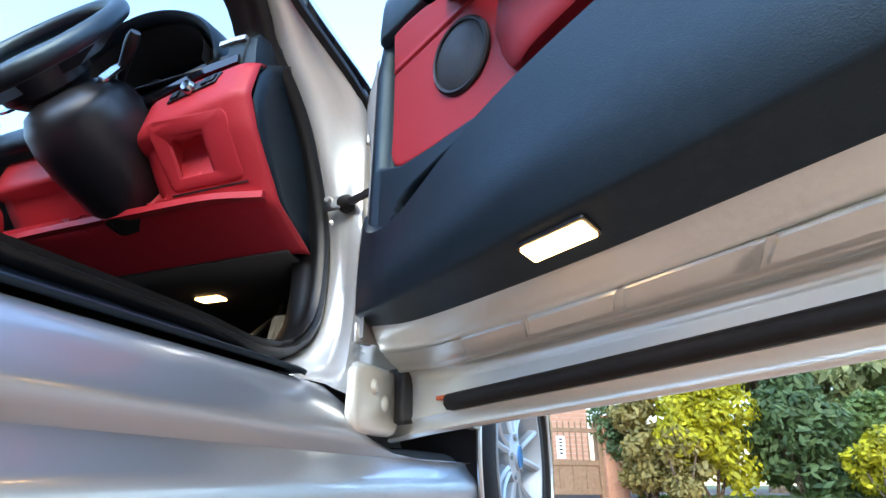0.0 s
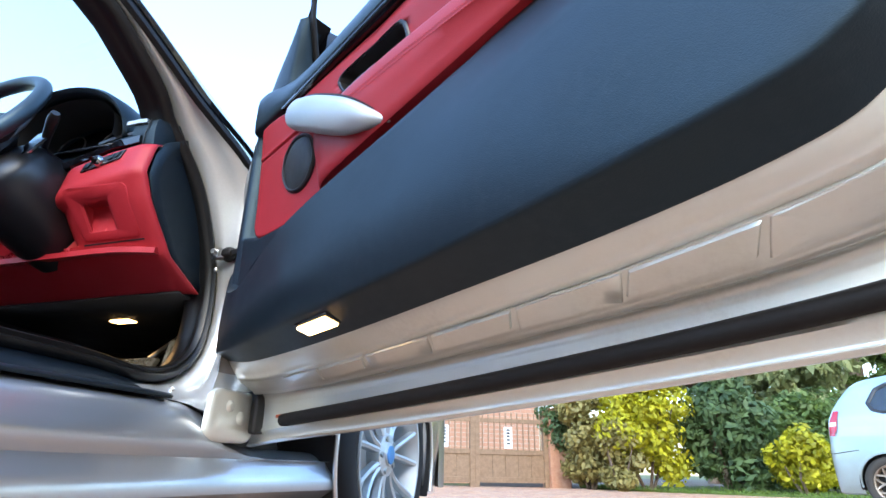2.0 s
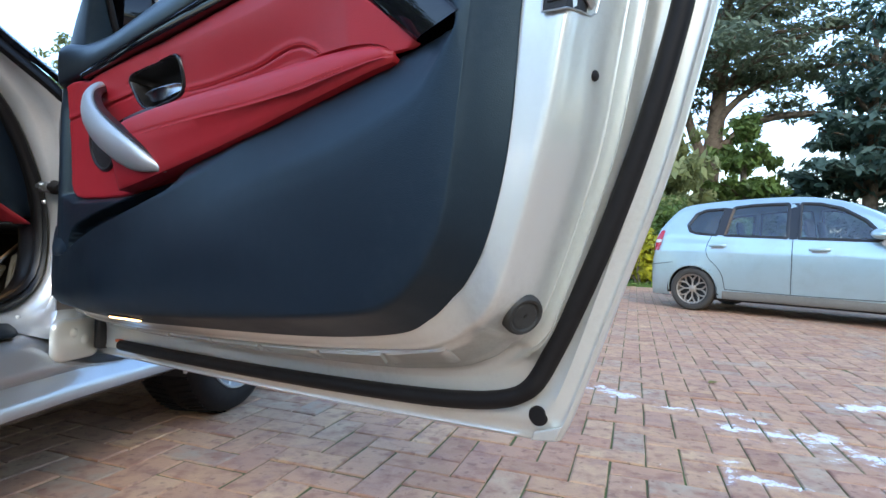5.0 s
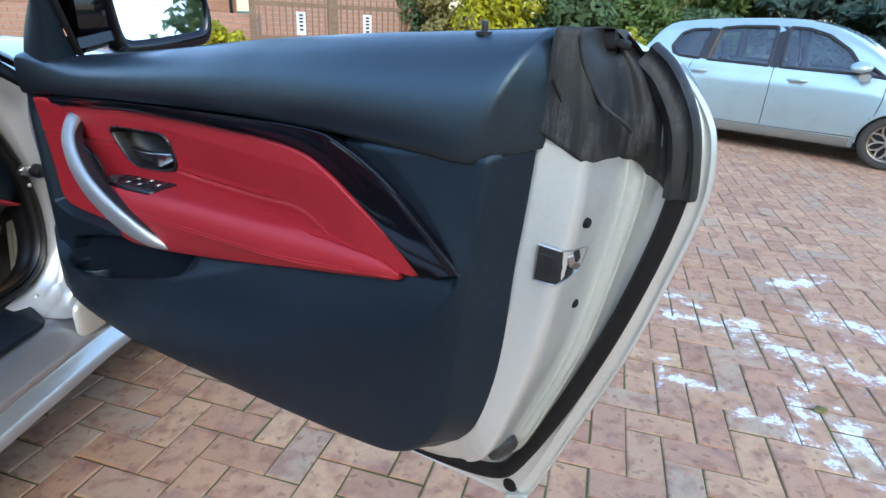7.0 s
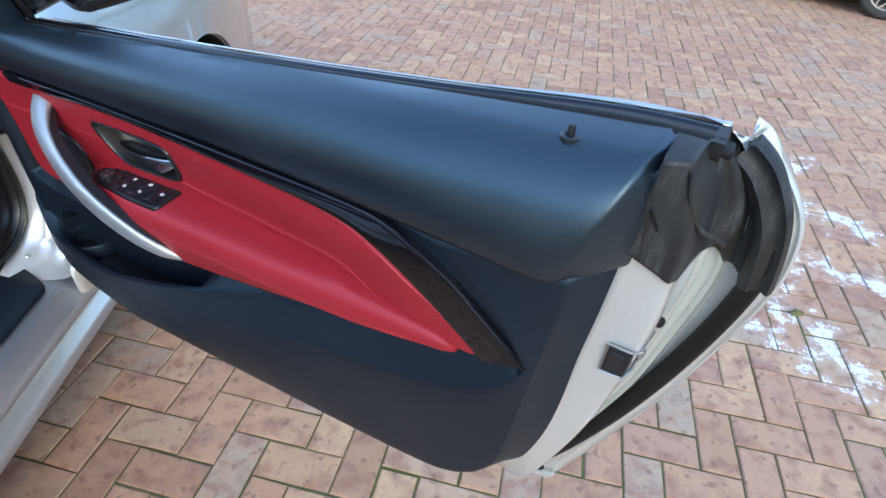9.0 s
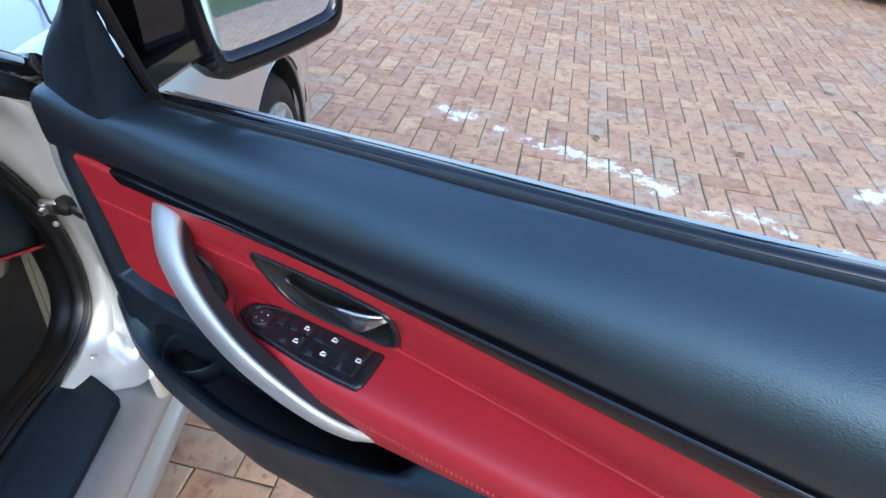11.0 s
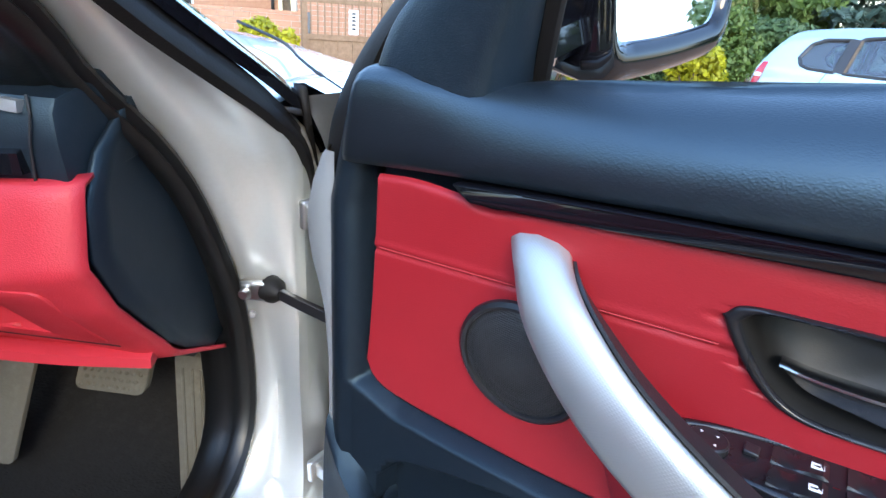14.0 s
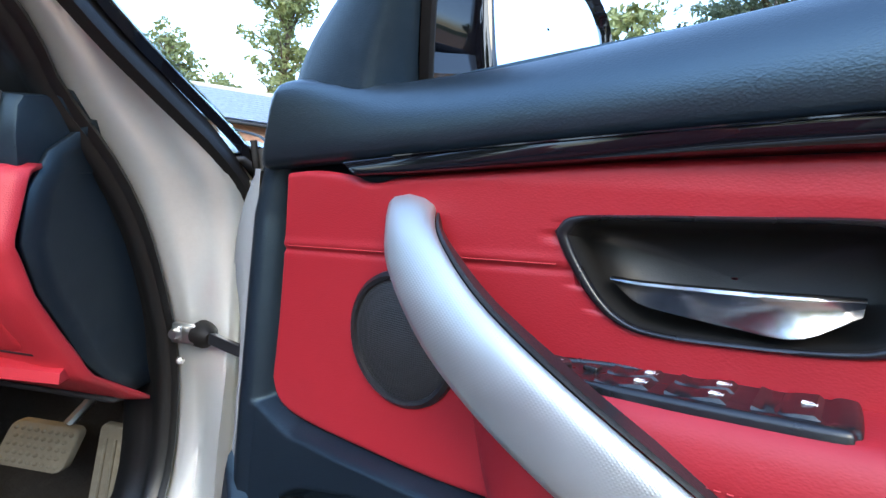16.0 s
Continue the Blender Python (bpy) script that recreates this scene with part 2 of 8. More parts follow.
def brick_mat(name, island, chalk):
    """Clay block paving: per-brick tone, speckle, dark spots, moss at the arris and the spilt white wash."""
    m, nd, lk, b = shader(name, (0.306, 0.139, 0.086), 0.8, spec=0.3)
    geo = nd.new("ShaderNodeNewGeometry")
    oi = nd.new("ShaderNodeObjectInfo")
    rand = geo.outputs["Random Per Island"] if island else oi.outputs["Random"]
    pos = geo.outputs["Position"]
    tone = ramp(nd, lk, rand, [(0.0, (0.363, 0.186, 0.109)), (0.14, (0.473, 0.253, 0.144)), (0.26, (0.561, 0.322, 0.175)), (0.42, (0.484, 0.247, 0.149)), (0.6, (0.616, 0.376, 0.208)),
                               (0.76, (0.418, 0.219, 0.144)), (0.86, (0.527, 0.334, 0.200)), (0.96, (0.440, 0.320, 0.218)), (1.0, (0.385, 0.287, 0.203))])
    shift = nd.new("ShaderNodeVectorMath")
    shift.operation = "ADD"
    comb = nd.new("ShaderNodeCombineXYZ")
    lk.new(math_node(nd, lk, "MULTIPLY", rand, 37.0), comb.inputs["X"])
    lk.new(pos, shift.inputs[0])
    lk.new(comb.outputs[0], shift.inputs[1])
    pv = shift.outputs[0]
    blot = noise_tex(nd, lk, pv, 14, 5, 0.65)
    col = mixc(nd, lk, rng(nd, lk, blot, 0, 0.85, 0.40, 0.66), tone, (0.479, 0.267, 0.172))
    purple = noise_tex(nd, lk, pv, 9, 3)
    col = mixc(nd, lk, rng(nd, lk, purple, 0, 0.65, 0.55, 0.69), col, (0.320, 0.168, 0.132))
    speck = noise_tex(nd, lk, pos, 240, 3, 0.7)
    col = mixc(nd, lk, rng(nd, lk, speck, 0, 0.8, 0.60, 0.72), col, (0.112, 0.069, 0.047))
    spots = noise_tex(nd, lk, pos, 34, 2, 0.4)
    col = mixc(nd, lk, rng(nd, lk, spots, 0, 0.48, 0.62, 0.69), col, (0.150, 0.070, 0.052))
    stain = noise_tex(nd, lk, pv, 17, 3, 0.5)
    col = mixc(nd, lk, rng(nd, lk, stain, 0, 0.62, 0.49, 0.69), col, (0.265, 0.108, 0.074))
    # white wash: two ragged bands on the drive
    def band(x0, y0, x1, y1, width):
        ln = math.hypot(x1 - x0, y1 - y0)
        ax_ = ((x1 - x0) / ln, (y1 - y0) / ln, 0)
        vm = [nd.new("ShaderNodeVectorMath") for _ in range(4)]
        for n_, op in zip(vm, ("SUBTRACT", "DOT_PRODUCT", "SCALE", "DISTANCE")):
            n_.operation = op
        lk.new(pos, vm[0].inputs[0])
        vm[0].inputs[1].default_value = (x0, y0, 0)
        lk.new(vm[0].outputs["Vector"], vm[1].inputs[0])
        vm[1].inputs[1].default_value = ax_
        along = math_node(nd, lk, "MINIMUM", math_node(nd, lk, "MAXIMUM", vm[1].outputs["Value"], 0.0), ln)
        vm[2].inputs[0].default_value = ax_
        lk.new(along, vm[2].inputs["Scale"])
        lk.new(vm[0].outputs["Vector"], vm[3].inputs[0])
        lk.new(vm[2].outputs["Vector"], vm[3].inputs[1])
        return rng(nd, lk, vm[3].outputs["Value"], 1.0, -1.0, 0.0, 3.4 * width)

    a = None
    for spill in SPILLS:
        b_ = band(*spill)
        a = b_ if a is None else math_node(nd, lk, "MAXIMUM", a, b_)
    rag = noise_tex(nd, lk, pos, 10, 9, 0.74)
    wash = math_node(nd, lk, "ADD", math_node(nd, lk, "MULTIPLY", a, 0.55), math_node(nd, lk, "MULTIPLY", math_node(nd, lk, "SUBTRACT", rag, 0.5), 4.4))
    fac = rng(nd, lk, wash, 0, 0.94, 0.40 + chalk, 0.60 + chalk)
    brush = noise_tex(nd, lk, pos, 55, 6, 0.75)
    fac = math_node(nd, lk, "MULTIPLY", fac, rng(nd, lk, brush, 0.35, 1, 0.36, 0.52))
    fac = math_node(nd, lk, "MAXIMUM", fac, rng(nd, lk, wash, 0, 0.13, 0.05 + chalk, 0.5 + chalk))
    fleck = noise_tex(nd, lk, pos, 26, 3, 0.6)
    fac = math_node(nd, lk, "MAXIMUM", fac, rng(nd, lk, fleck, 0, 0.8, 0.745, 0.76))
    col = mixc(nd, lk, fac, col, (0.80, 0.81, 0.82))
    lk.new(col, b.inputs["Base Color"])
    h = math_node(nd, lk, "ADD", noise_tex(nd, lk, pos, 180, 5, 0.7), math_node(nd, lk, "MULTIPLY", blot, 1.2))
    bump(nd, lk, b, h, 0.5, 0.0022)
    lk.new(rng(nd, lk, blot, 0.62, 0.9, 0.3, 0.7), b.inputs["Roughness"])
    return m


SPILLS = [(1.737, 1.53, 1.935, 1.426, 0.055), (1.956, 1.367, 2.022, 1.32, 0.055), (2.009, 1.276, 2.145, 1.168, 0.08), (2.145, 1.168, 2.36, 1.01, 0.07), (2.36, 1.01, 2.55, 0.85, 0.05),
          (2.03, 1.50, 1.93, 1.28, 0.03), (1.928, 0.891, 1.993, 0.828, 0.06), (1.96, 0.80, 1.944, 0.655, 0.05), (1.827, 0.672, 1.885, 0.569, 0.035), (1.903, 0.973, 1.818, 0.778, 0.03), (1.818, 0.778, 1.842, 0.723, 0.045),
          (1.90, 1.024, 1.97, 1.022, 0.035), (2.40, 1.535, 2.53, 1.356, 0.07), (1.50, 1.108, 1.63, 1.033, 0.03), (1.45, 1.04, 1.54, 1.20, 0.022), (1.65, 0.90, 1.82, 0.835, 0.028), (1.99, 0.64, 1.96, 0.55, 0.05),
          (0.62, 2.715, 0.733, 2.65, 0.05), (0.86, 2.526, 1.0, 2.40, 0.035), (1.05, 2.33, 1.27, 2.21, 0.055), (1.27, 2.21, 1.52, 1.94, 0.055), (1.585, 1.79, 1.77, 1.74, 0.035), (1.77, 1.74, 2.0, 1.45, 0.03), (2.38, 1.86, 2.67, 1.90, 0.05)]
M["brick"] = brick_mat("paving_brick", False, 0.0)
M["bricks"] = brick_mat("paving_brick_field", True, 0.0)


def two_tone(name, c1, c2, scale, rough=0.9, detail=6, bumps=0.5, dist=0.004, lo=0.35, hi=0.65, spec=0.3):
    m, nd, lk, b = shader(name, c1, rough, spec=spec)
    v = coords(nd, lk)
    n1 = noise_tex(nd, lk, v, scale, detail, 0.65)
    n2 = noise_tex(nd, lk, v, scale * 9, 4, 0.6)
    f = math_node(nd, lk, "ADD", math_node(nd, lk, "MULTIPLY", n1, 0.7), math_node(nd, lk, "MULTIPLY", n2, 0.3))
    lk.new(ramp(nd, lk, f, [(lo, c1), (hi, c2)]), b.inputs["Base Color"])
    bump(nd, lk, b, n2, bumps, dist)
    return m


M["joint"] = two_tone("mossy_joint_sand", (0.12, 0.10, 0.055), (0.085, 0.12, 0.03), 7, 0.95, 6, 0.8, 0.006)
M["bark"] = two_tone("tree_bark", (0.10, 0.07, 0.05), (0.24, 0.17, 0.12), 6, 0.95, 8, 1.0, 0.03)
M["wood"] = two_tone("brown_stained_timber", (0.20, 0.125, 0.075), (0.30, 0.19, 0.12), 14, 0.75)
M["wall"] = two_tone("red_house_brick", (0.42, 0.20, 0.13), (0.52, 0.29, 0.19), 12, 0.9)
M["mortar"] = two_tone("lime_mortar", (0.45, 0.40, 0.33), (0.52, 0.47, 0.40), 20, 0.95)
M["slate"] = two_tone("grey_slate", (0.16, 0.19, 0.25), (0.24, 0.28, 0.34), 8, 0.6)
M["grass"] = two_tone("lawn_soil", (0.06, 0.09, 0.02), (0.10, 0.15, 0.03), 5, 0.95)
M["soil"] = two_tone("bare_soil", (0.07, 0.05, 0.035), (0.12, 0.09, 0.06), 6, 0.95)
M["white_pl"] = two_tone("white_board", (0.74, 0.74, 0.72), (0.80, 0.80, 0.79), 10, 0.6, bumps=0.05)


def leaf_mat(name, dark, light, rough=0.55):
    m, nd, lk, b = shader(name, dark, rough, spec=0.35)
    geo = nd.new("ShaderNodeNewGeometry")
    v = coords(nd, lk)
    f = math_node(nd, lk, "ADD", math_node(nd, lk, "MULTIPLY", geo.outputs["Random Per Island"], 0.55),
                  math_node(nd, lk, "MULTIPLY", noise_tex(nd, lk, v, 1.6, 3), 0.6))
    lk.new(ramp(nd, lk, f, [(0.25, dark), (0.8, light)]), b.inputs["Base Color"])
    tl, mx = nd.new("ShaderNodeBsdfTranslucent"), nd.new("ShaderNodeMixShader")
    tl.inputs["Color"].default_value = (*[min(1, c * 1.3) for c in light], 1)
    mx.inputs[0].default_value = 0.3
    lk.new(b.outputs[0], mx.inputs[1])
    lk.new(tl.outputs[0], mx.inputs[2])
    lk.new(mx.outputs[0], nd["Material Output"].inputs["Surface"])
    return m


M["leaf_gold"] = leaf_mat("golden_foliage", (0.16, 0.16, 0.02), (0.52, 0.47, 0.03))
M["leaf_dull"] = leaf_mat("fading_gold_foliage", (0.13, 0.12, 0.045), (0.33, 0.27, 0.09))
M["leaf_dark"] = leaf_mat("dark_laurel_foliage", (0.03, 0.06, 0.025), (0.11, 0.17, 0.065))
M["leaf_mid"] = leaf_mat("mid_green_foliage", (0.04, 0.075, 0.02), (0.14, 0.20, 0.05))
M["leaf_cedar"] = leaf_mat("cedar_needles", (0.055, 0.075, 0.05), (0.19, 0.22, 0.14))
M["leaf_pine"] = leaf_mat("dark_conifer_needles", (0.03, 0.06, 0.05), (0.09, 0.14, 0.11))
M["leaf_olive"] = leaf_mat("olive_conifer_needles", (0.10, 0.12, 0.045), (0.30, 0.31, 0.13))
M["blade"] = leaf_mat("grass_blades", (0.06, 0.11, 0.015), (0.17, 0.25, 0.05))

# ---- building helpers ----


def link_mesh(name, verts, faces, mat, parent=None, label="", smooth=True, solid=0.0, bevel=0.0, sub=0, offset=-1.0, angle=35):
    me = bpy.data.meshes.new(name)
    me.from_pydata([tuple(map(float, v)) for v in verts], [], [tuple(map(int, f)) for f in faces])
    me.update()
    bm = bmesh.new()
    bm.from_mesh(me)
    bmesh.ops.remove_doubles(bm, verts=bm.verts, dist=1e-5)
    bmesh.ops.recalc_face_normals(bm, faces=bm.faces)
    bm.to_mesh(me)
    bm.free()
    me.materials.append(mat)
    if smooth:
        me.shade_smooth()
        if angle:
            me.set_sharp_from_angle(angle=radians(angle))
    ob = new(name, me)
    if parent is not None:
        ob.parent = parent
    if label:
        tagged(ob, label)
    if solid:
        s = ob.modifiers.new("solidify", "SOLIDIFY")
        s.thickness, s.offset = solid, offset
    if bevel:
        s = ob.modifiers.new("bevel", "BEVEL")
        s.width, s.segments, s.limit_method = bevel, 3, "ANGLE"
        s.angle_limit = radians(40)
    if sub:
        s = ob.modifiers.new("subsurf", "SUBSURF")
        s.levels = s.render_levels = sub
    return ob


def thing(name, m, label, category, group="", kind=""):
    e = new(name)
    e.empty_display_size = 0.1
    e.matrix_world = m
    return tagged(e, label, category, group, kind)


def cr(pts, n, closed=False):
    """A smooth curve through the points, as n places evenly spaced along it."""
    p = np.array(pts, float)
    if closed:
        q = np.vstack([p[-1], p, p[0], p[1]])
    else:
        q = np.vstack([2 * p[0] - p[1], p, 2 * p[-1] - p[-2]])
    out = []
    for i in range(1, len(q) - 2):
        t = np.linspace(0, 1, 24, endpoint=False)[:, None]
        a, b, c, d = q[i - 1], q[i], q[i + 1], q[i + 2]
        out.append(0.5 * (2 * b + (c - a) * t + (2 * a - 5 * b + 4 * c - d) * t ** 2 + (3 * b - a - 3 * c + d) * t ** 3))
    out.append(q[-2][None])
    o = np.vstack(out)
    s = np.concatenate([[0], np.cumsum(np.linalg.norm(np.diff(o, axis=0), axis=1))])
    g = np.linspace(0, s[-1], n + 1)[:-1] if closed else np.linspace(0, s[-1], n)
    return np.stack([np.interp(g, s, o[:, k]) for k in range(o.shape[1])], 1)


def lin(pts, n):
    p = np.array(pts, float)
    s = np.concatenate([[0], np.cumsum(np.linalg.norm(np.diff(p, axis=0), axis=1))])
    g = np.linspace(0, s[-1], n)
    return np.stack([np.interp(g, s, p[:, k]) for k in range(p.shape[1])], 1)


def grid(rows, wrap=False, caps=False, ring=False):
    """Vertices and faces of a sheet through rows of equal length; wrap closes each row, ring joins the last row to the first."""
    rows = [np.asarray(r, float) for r in rows]
    n, m = len(rows), len(rows[0])
    verts = np.vstack(rows)
    faces = []
    for i in range(n if ring else n - 1):
        k = (i + 1) % n
        for j in range(m if wrap else m - 1):
            l = (j + 1) % m
            faces.append((i * m + j, i * m + l, k * m + l, k * m + j))
    if caps and wrap:
        faces.append(tuple(range(m - 1, -1, -1)))
        faces.append(tuple((n - 1) * m + j for j in range(m)))
    return verts, faces


def sweep(path, profile, up=(0, 0, 1), closed=False, scale=None):
    """A profile (across, up) carried along a path."""
    path, profile, up = np.array(path, float), np.array(profile, float), np.array(up, float)
    rows = []
    n = len(path)
    for i in range(n):
        a = path[(i - 1) % n] if closed else path[max(i - 1, 0)]
        b = path[(i + 1) % n] if closed else path[min(i + 1, n - 1)]
        t = (b - a) / max(np.linalg.norm(b - a), 1e-9)
        s = np.cross(t, up)
        s /= max(np.linalg.norm(s), 1e-9)
        w = np.cross(s, t)
        k = 1.0 if scale is None else scale[i]
        rows.append(path[i] + profile[:, :1] * s * k + profile[:, 1:] * w * k)
    return grid(rows, wrap=True, caps=not closed, ring=closed)


def circle(r, n=12, ry=None):
    a = np.linspace(0, 2 * np.pi, n, endpoint=False)
    return np.stack([r * np.cos(a), (ry or r) * np.sin(a)], 1)


def tube(path, r, n=10, up=(0, 0, 1), closed=False, scale=None):
    return sweep(path, circle(r, n), up, closed, scale)


def lathe(profile, n=48, axis="z"):
    """Turns (radius, height) round an axis."""
    rows = []
    for r, h in profile:
        a = np.linspace(0, 2 * np.pi, n, endpoint=False)
        x, y, z = r * np.cos(a), r * np.sin(a), np.full(n, h)
        rows.append(np.stack({"z": (x, y, z), "x": (z, x, y), "y": (x, z, y)}[axis], 1))
    v, f = grid(rows, wrap=True)
    top_r = max(r for r, h in profile)
    if profile[0][0] < 0.45 * top_r:
        f.append(tuple(range(n - 1, -1, -1)))
    if profile[-1][0] < 0.45 * top_r:
        f.append(tuple((len(profile) - 1) * n + j for j in range(n)))
    return v, f


def slab(outline, lo, hi, place, chamfer=0.0):
    """A flat piece of any outline (2D), from depth lo to hi; place(a, b, depth) gives the spot."""
    o = np.array(outline, float)
    c = o.mean(0)
    m = len(o)
    rows = [[place(a, b, lo) for a, b in o]]
    if chamfer:
        d = o - c
        inn = c + d * (1 - chamfer / np.maximum(np.linalg.norm(d, axis=1), 1e-6))[:, None]
        mid = c + d * (1 - 0.3 * chamfer / np.maximum(np.linalg.norm(d, axis=1), 1e-6))[:, None]
        s = np.sign(hi - lo) * chamfer
        rows += [[place(a, b, hi - s) for a, b in o], [place(a, b, hi - 0.3 * s) for a, b in mid], [place(a, b, hi) for a, b in inn]]
    else:
        rows += [[place(a, b, hi) for a, b in o]]
    return grid(rows, wrap=True, caps=True)


def block(lo, hi):
    (a, b, c), (d, e, f) = lo, hi
    v = [(a, b, c), (d, b, c), (d, e, c), (a, e, c), (a, b, f), (d, b, f), (d, e, f), (a, e, f)]
    return v, [(0, 3, 2, 1), (4, 5, 6, 7), (0, 1, 5, 4), (1, 2, 6, 5), (2, 3, 7, 6), (3, 0, 4, 7)]


def join(*pieces):
    vs, fs, k = [], [], 0
    for v, f in pieces:
        vs.extend([tuple(p) for p in v])
        fs.extend([tuple(i + k for i in q) for q in f])
        k += len(v)
    return vs, fs


def rounded(a, b, c, d, r, n=5):
    """A rounded rectangle from (a, b) to (c, d)."""
    out = []
    for cx, cy, s in ((c - r, b + r, -90), (c - r, d - r, 0), (a + r, d - r, 90), (a + r, b + r, 180)):
        for k in range(n + 1):
            t = radians(s + 90 * k / n)
            out.append((cx + r * math.cos(t), cy + r * math.sin(t)))
    return out


def part(name, vf, mat, parent, label="", **kw):
    return link_mesh(name, vf[0], vf[1], mat, parent, label, **kw)

# ---- the open door ----
# u runs along the door from the hinges, v towards the cabin side, w up
DOOR = pose(-0.118, 0.88, 0, 0, 0, -37.28)
door = thing("car_door", DOOR, "open silver car door with red and black leather trim", "car door")


def D(u, v, w):
    return (u, -v, w)


def crs(pts, k):
    """A smooth curve with k places between neighbouring points."""
    p = np.array(pts, float)
    q = np.vstack([2 * p[0] - p[1], p, 2 * p[-1] - p[-2]])
    out = []
    for i in range(1, len(q) - 2):
        t = np.linspace(0, 1, k, endpoint=False)[:, None]
        a, b, c, d = q[i - 1], q[i], q[i + 1], q[i + 2]
        out.append(0.5 * (2 * b + (c - a) * t + (2 * a - 5 * b + 4 * c - d) * t ** 2 + (3 * b - a - 3 * c + d) * t ** 3))
    out.append(q[-2][None])
    return np.vstack(out)


def inside(p, poly):
    x, y = p
    hit = False
    n = len(poly)
    for i in range(n):
        (x1, y1), (x2, y2) = poly[i], poly[(i + 1) % n]
        if (y1 > y) != (y2 > y) and x < (x2 - x1) * (y - y1) / (y2 - y1) + x1:
            hit = not hit
    return hit


def shrink(poly, k):
    p = np.array(poly, float)
    c = p.mean(0)
    return [tuple(q) for q in c + (p - c) * k]


# skin edge and card edge, station by station round the bottom and the rear
SKIN = crs([(-0.15, 0.323), (0, 0.333), (0.3, 0.346), (0.55, 0.358), (0.8, 0.372), (0.98, 0.384), (1.07, 0.390), (1.110, 0.394), (1.121, 0.405),
            (1.14, 0.452), (1.187, 0.587), (1.232, 0.72), (1.262, 0.84), (1.281, 0.93), (1.282, 0.985), (1.27, 1.032), (1.236, 1.076), (1.200, 1.098)], 8)
EDGE = crs([(-0.045, 0.472), (0.07, 0.459), (0.3, 0.463), (0.55, 0.478), (0.80, 0.497), (0.955, 0.519), (1.01, 0.543), (1.045, 0.573), (1.064, 0.592),
            (1.088, 0.632), (1.106, 0.70), (1.115, 0.77), (1.12, 0.865), (1.127, 0.94), (1.131, 0.985), (1.135, 1.04), (1.138, 1.09), (1.14, 1.12)], 8)
NS = len(SKIN)


# landmarks across the frame: F3 inner bead by the seal, F2 foot of the step, F1 its crest
STN = np.arange(NS)
F1 = np.interp(STN, [0, 16, 24, 36, 48, 56, 64, 72, 80, 88, 96, 112, 120, 136], [0.82, 0.825, 0.835, 0.87, 0.835, 0.81, 0.775, 0.725, 0.705, 0.683, 0.655, 0.69, 0.68, 0.66])
F2 = np.interp(STN, [0, 16, 24, 36, 48, 56, 64, 72, 80, 88, 96, 112, 136], [0.66, 0.65, 0.625, 0.60, 0.645, 0.665, 0.64, 0.570, 0.537, 0.515, 0.512, 0.54, 0.52])
V1 = np.interp(STN, [0, 20, 36, 48, 64, 72, 96, 112, 136], [0.084, 0.086, 0.098, 0.108, 0.124, 0.132, 0.134, 0.130, 0.126])
VE = np.interp(STN, [0, 36, 64, 72, 136], [0.113, 0.120, 0.132, 0.1375, 0.1375])
REAR = np.interp(STN, [0, 50, 66, 136], [0.0, 0.0, 1.0, 1.0])


def shell_row(i):
    """(f, v) from the hem to under the card at station i."""
    a, b, v1, ve, k = F1[i], F2[i], V1[i], VE[i], REAR[i]
    c = b - 0.10 - 0.02 * k
    out = [(-0.005, -0.014), (-0.012, -0.006), (-0.004, 0.001), (0.02, 0.0035), (0.045, 0.0015), (0.07, 0.0025), (0.13, 0.007), (0.17, 0.012), (0.22, 0.010), (min(0.33, c - 0.06), 0.010)]
    out += [(c - 0.03, 0.011 + 0.006 * k), (c - 0.012, 0.0115 + 0.013 * k), (c, 0.012 + 0.017 * k), (c + 0.012, 0.0125 + 0.015 * k), (c + 0.035, 0.013 + 0.008 * k), (b - 0.040, 0.014 + 0.009 * k)]
    low = 0.016 * (1 - k)
    out += [(b - 0.020, 0.016 + 0.013 * k), (b - 0.006 + low, 0.020 + 0.014 * k), (b + low * 0.2, 0.025 + 0.011 * k), (b - low * 0.6, 0.030 + 0.006 * k), (b + 0.010 - low * 0.9, 0.035 + 0.001 * k), (b + 0.020, 0.039 - 0.001 * k), (b + 0.032, 0.042 + 0.002 * k)]
    d, e = a - b, v1 - 0.042
    out += [(b + d * t, 0.042 + e * q) for t, q in ((0.30, 0.20), (0.45, 0.36), (0.62, 0.58), (0.78, 0.79))]
    out += [(a - 0.030, v1 - 0.013), (a - 0.016, v1 - 0.0052), (a - 0.005, v1 - 0.0015), (a + 0.008, v1 + 0.0004), (a + 0.025, v1 + 0.0016)]
    out += [(a + (1 - a) * t, v1 + (ve - v1) * t) for t in (0.3, 0.6, 0.9)] + [(1.02, ve), (1.08, ve - 0.012)]
    return out


SHELL = [shell_row(i) for i in range(NS)]


def shell_at(i, f):
    """The frame's place at a (fractional) station and share f."""
    j = min(NS - 2, int(i))
    pts = []
    for n in (j, j + 1):
        q = SKIN[n] + (EDGE[n] - SKIN[n]) * f
        pts.append(np.array((q[0], float(np.interp(f, [a for a, _ in SHELL[n][3:]], [b for _, b in SHELL[n][3:]])), q[1])))
    return pts[0] + (pts[1] - pts[0]) * (i - j)


rows = []
for j in range(len(SHELL[0])):
    rows.append([D(*(lambda q, f: (q[0], SHELL[i][j][1], min(q[1], 1.104) if f > 0.3 else q[1]))(SKIN[i] + (EDGE[i] - SKIN[i]) * SHELL[i][j][0], SHELL[i][j][0])) for i in range(NS)])
part("inner_shell", grid(rows), M["silver_in"], door, "silver painted pressed steel door frame", angle=60)

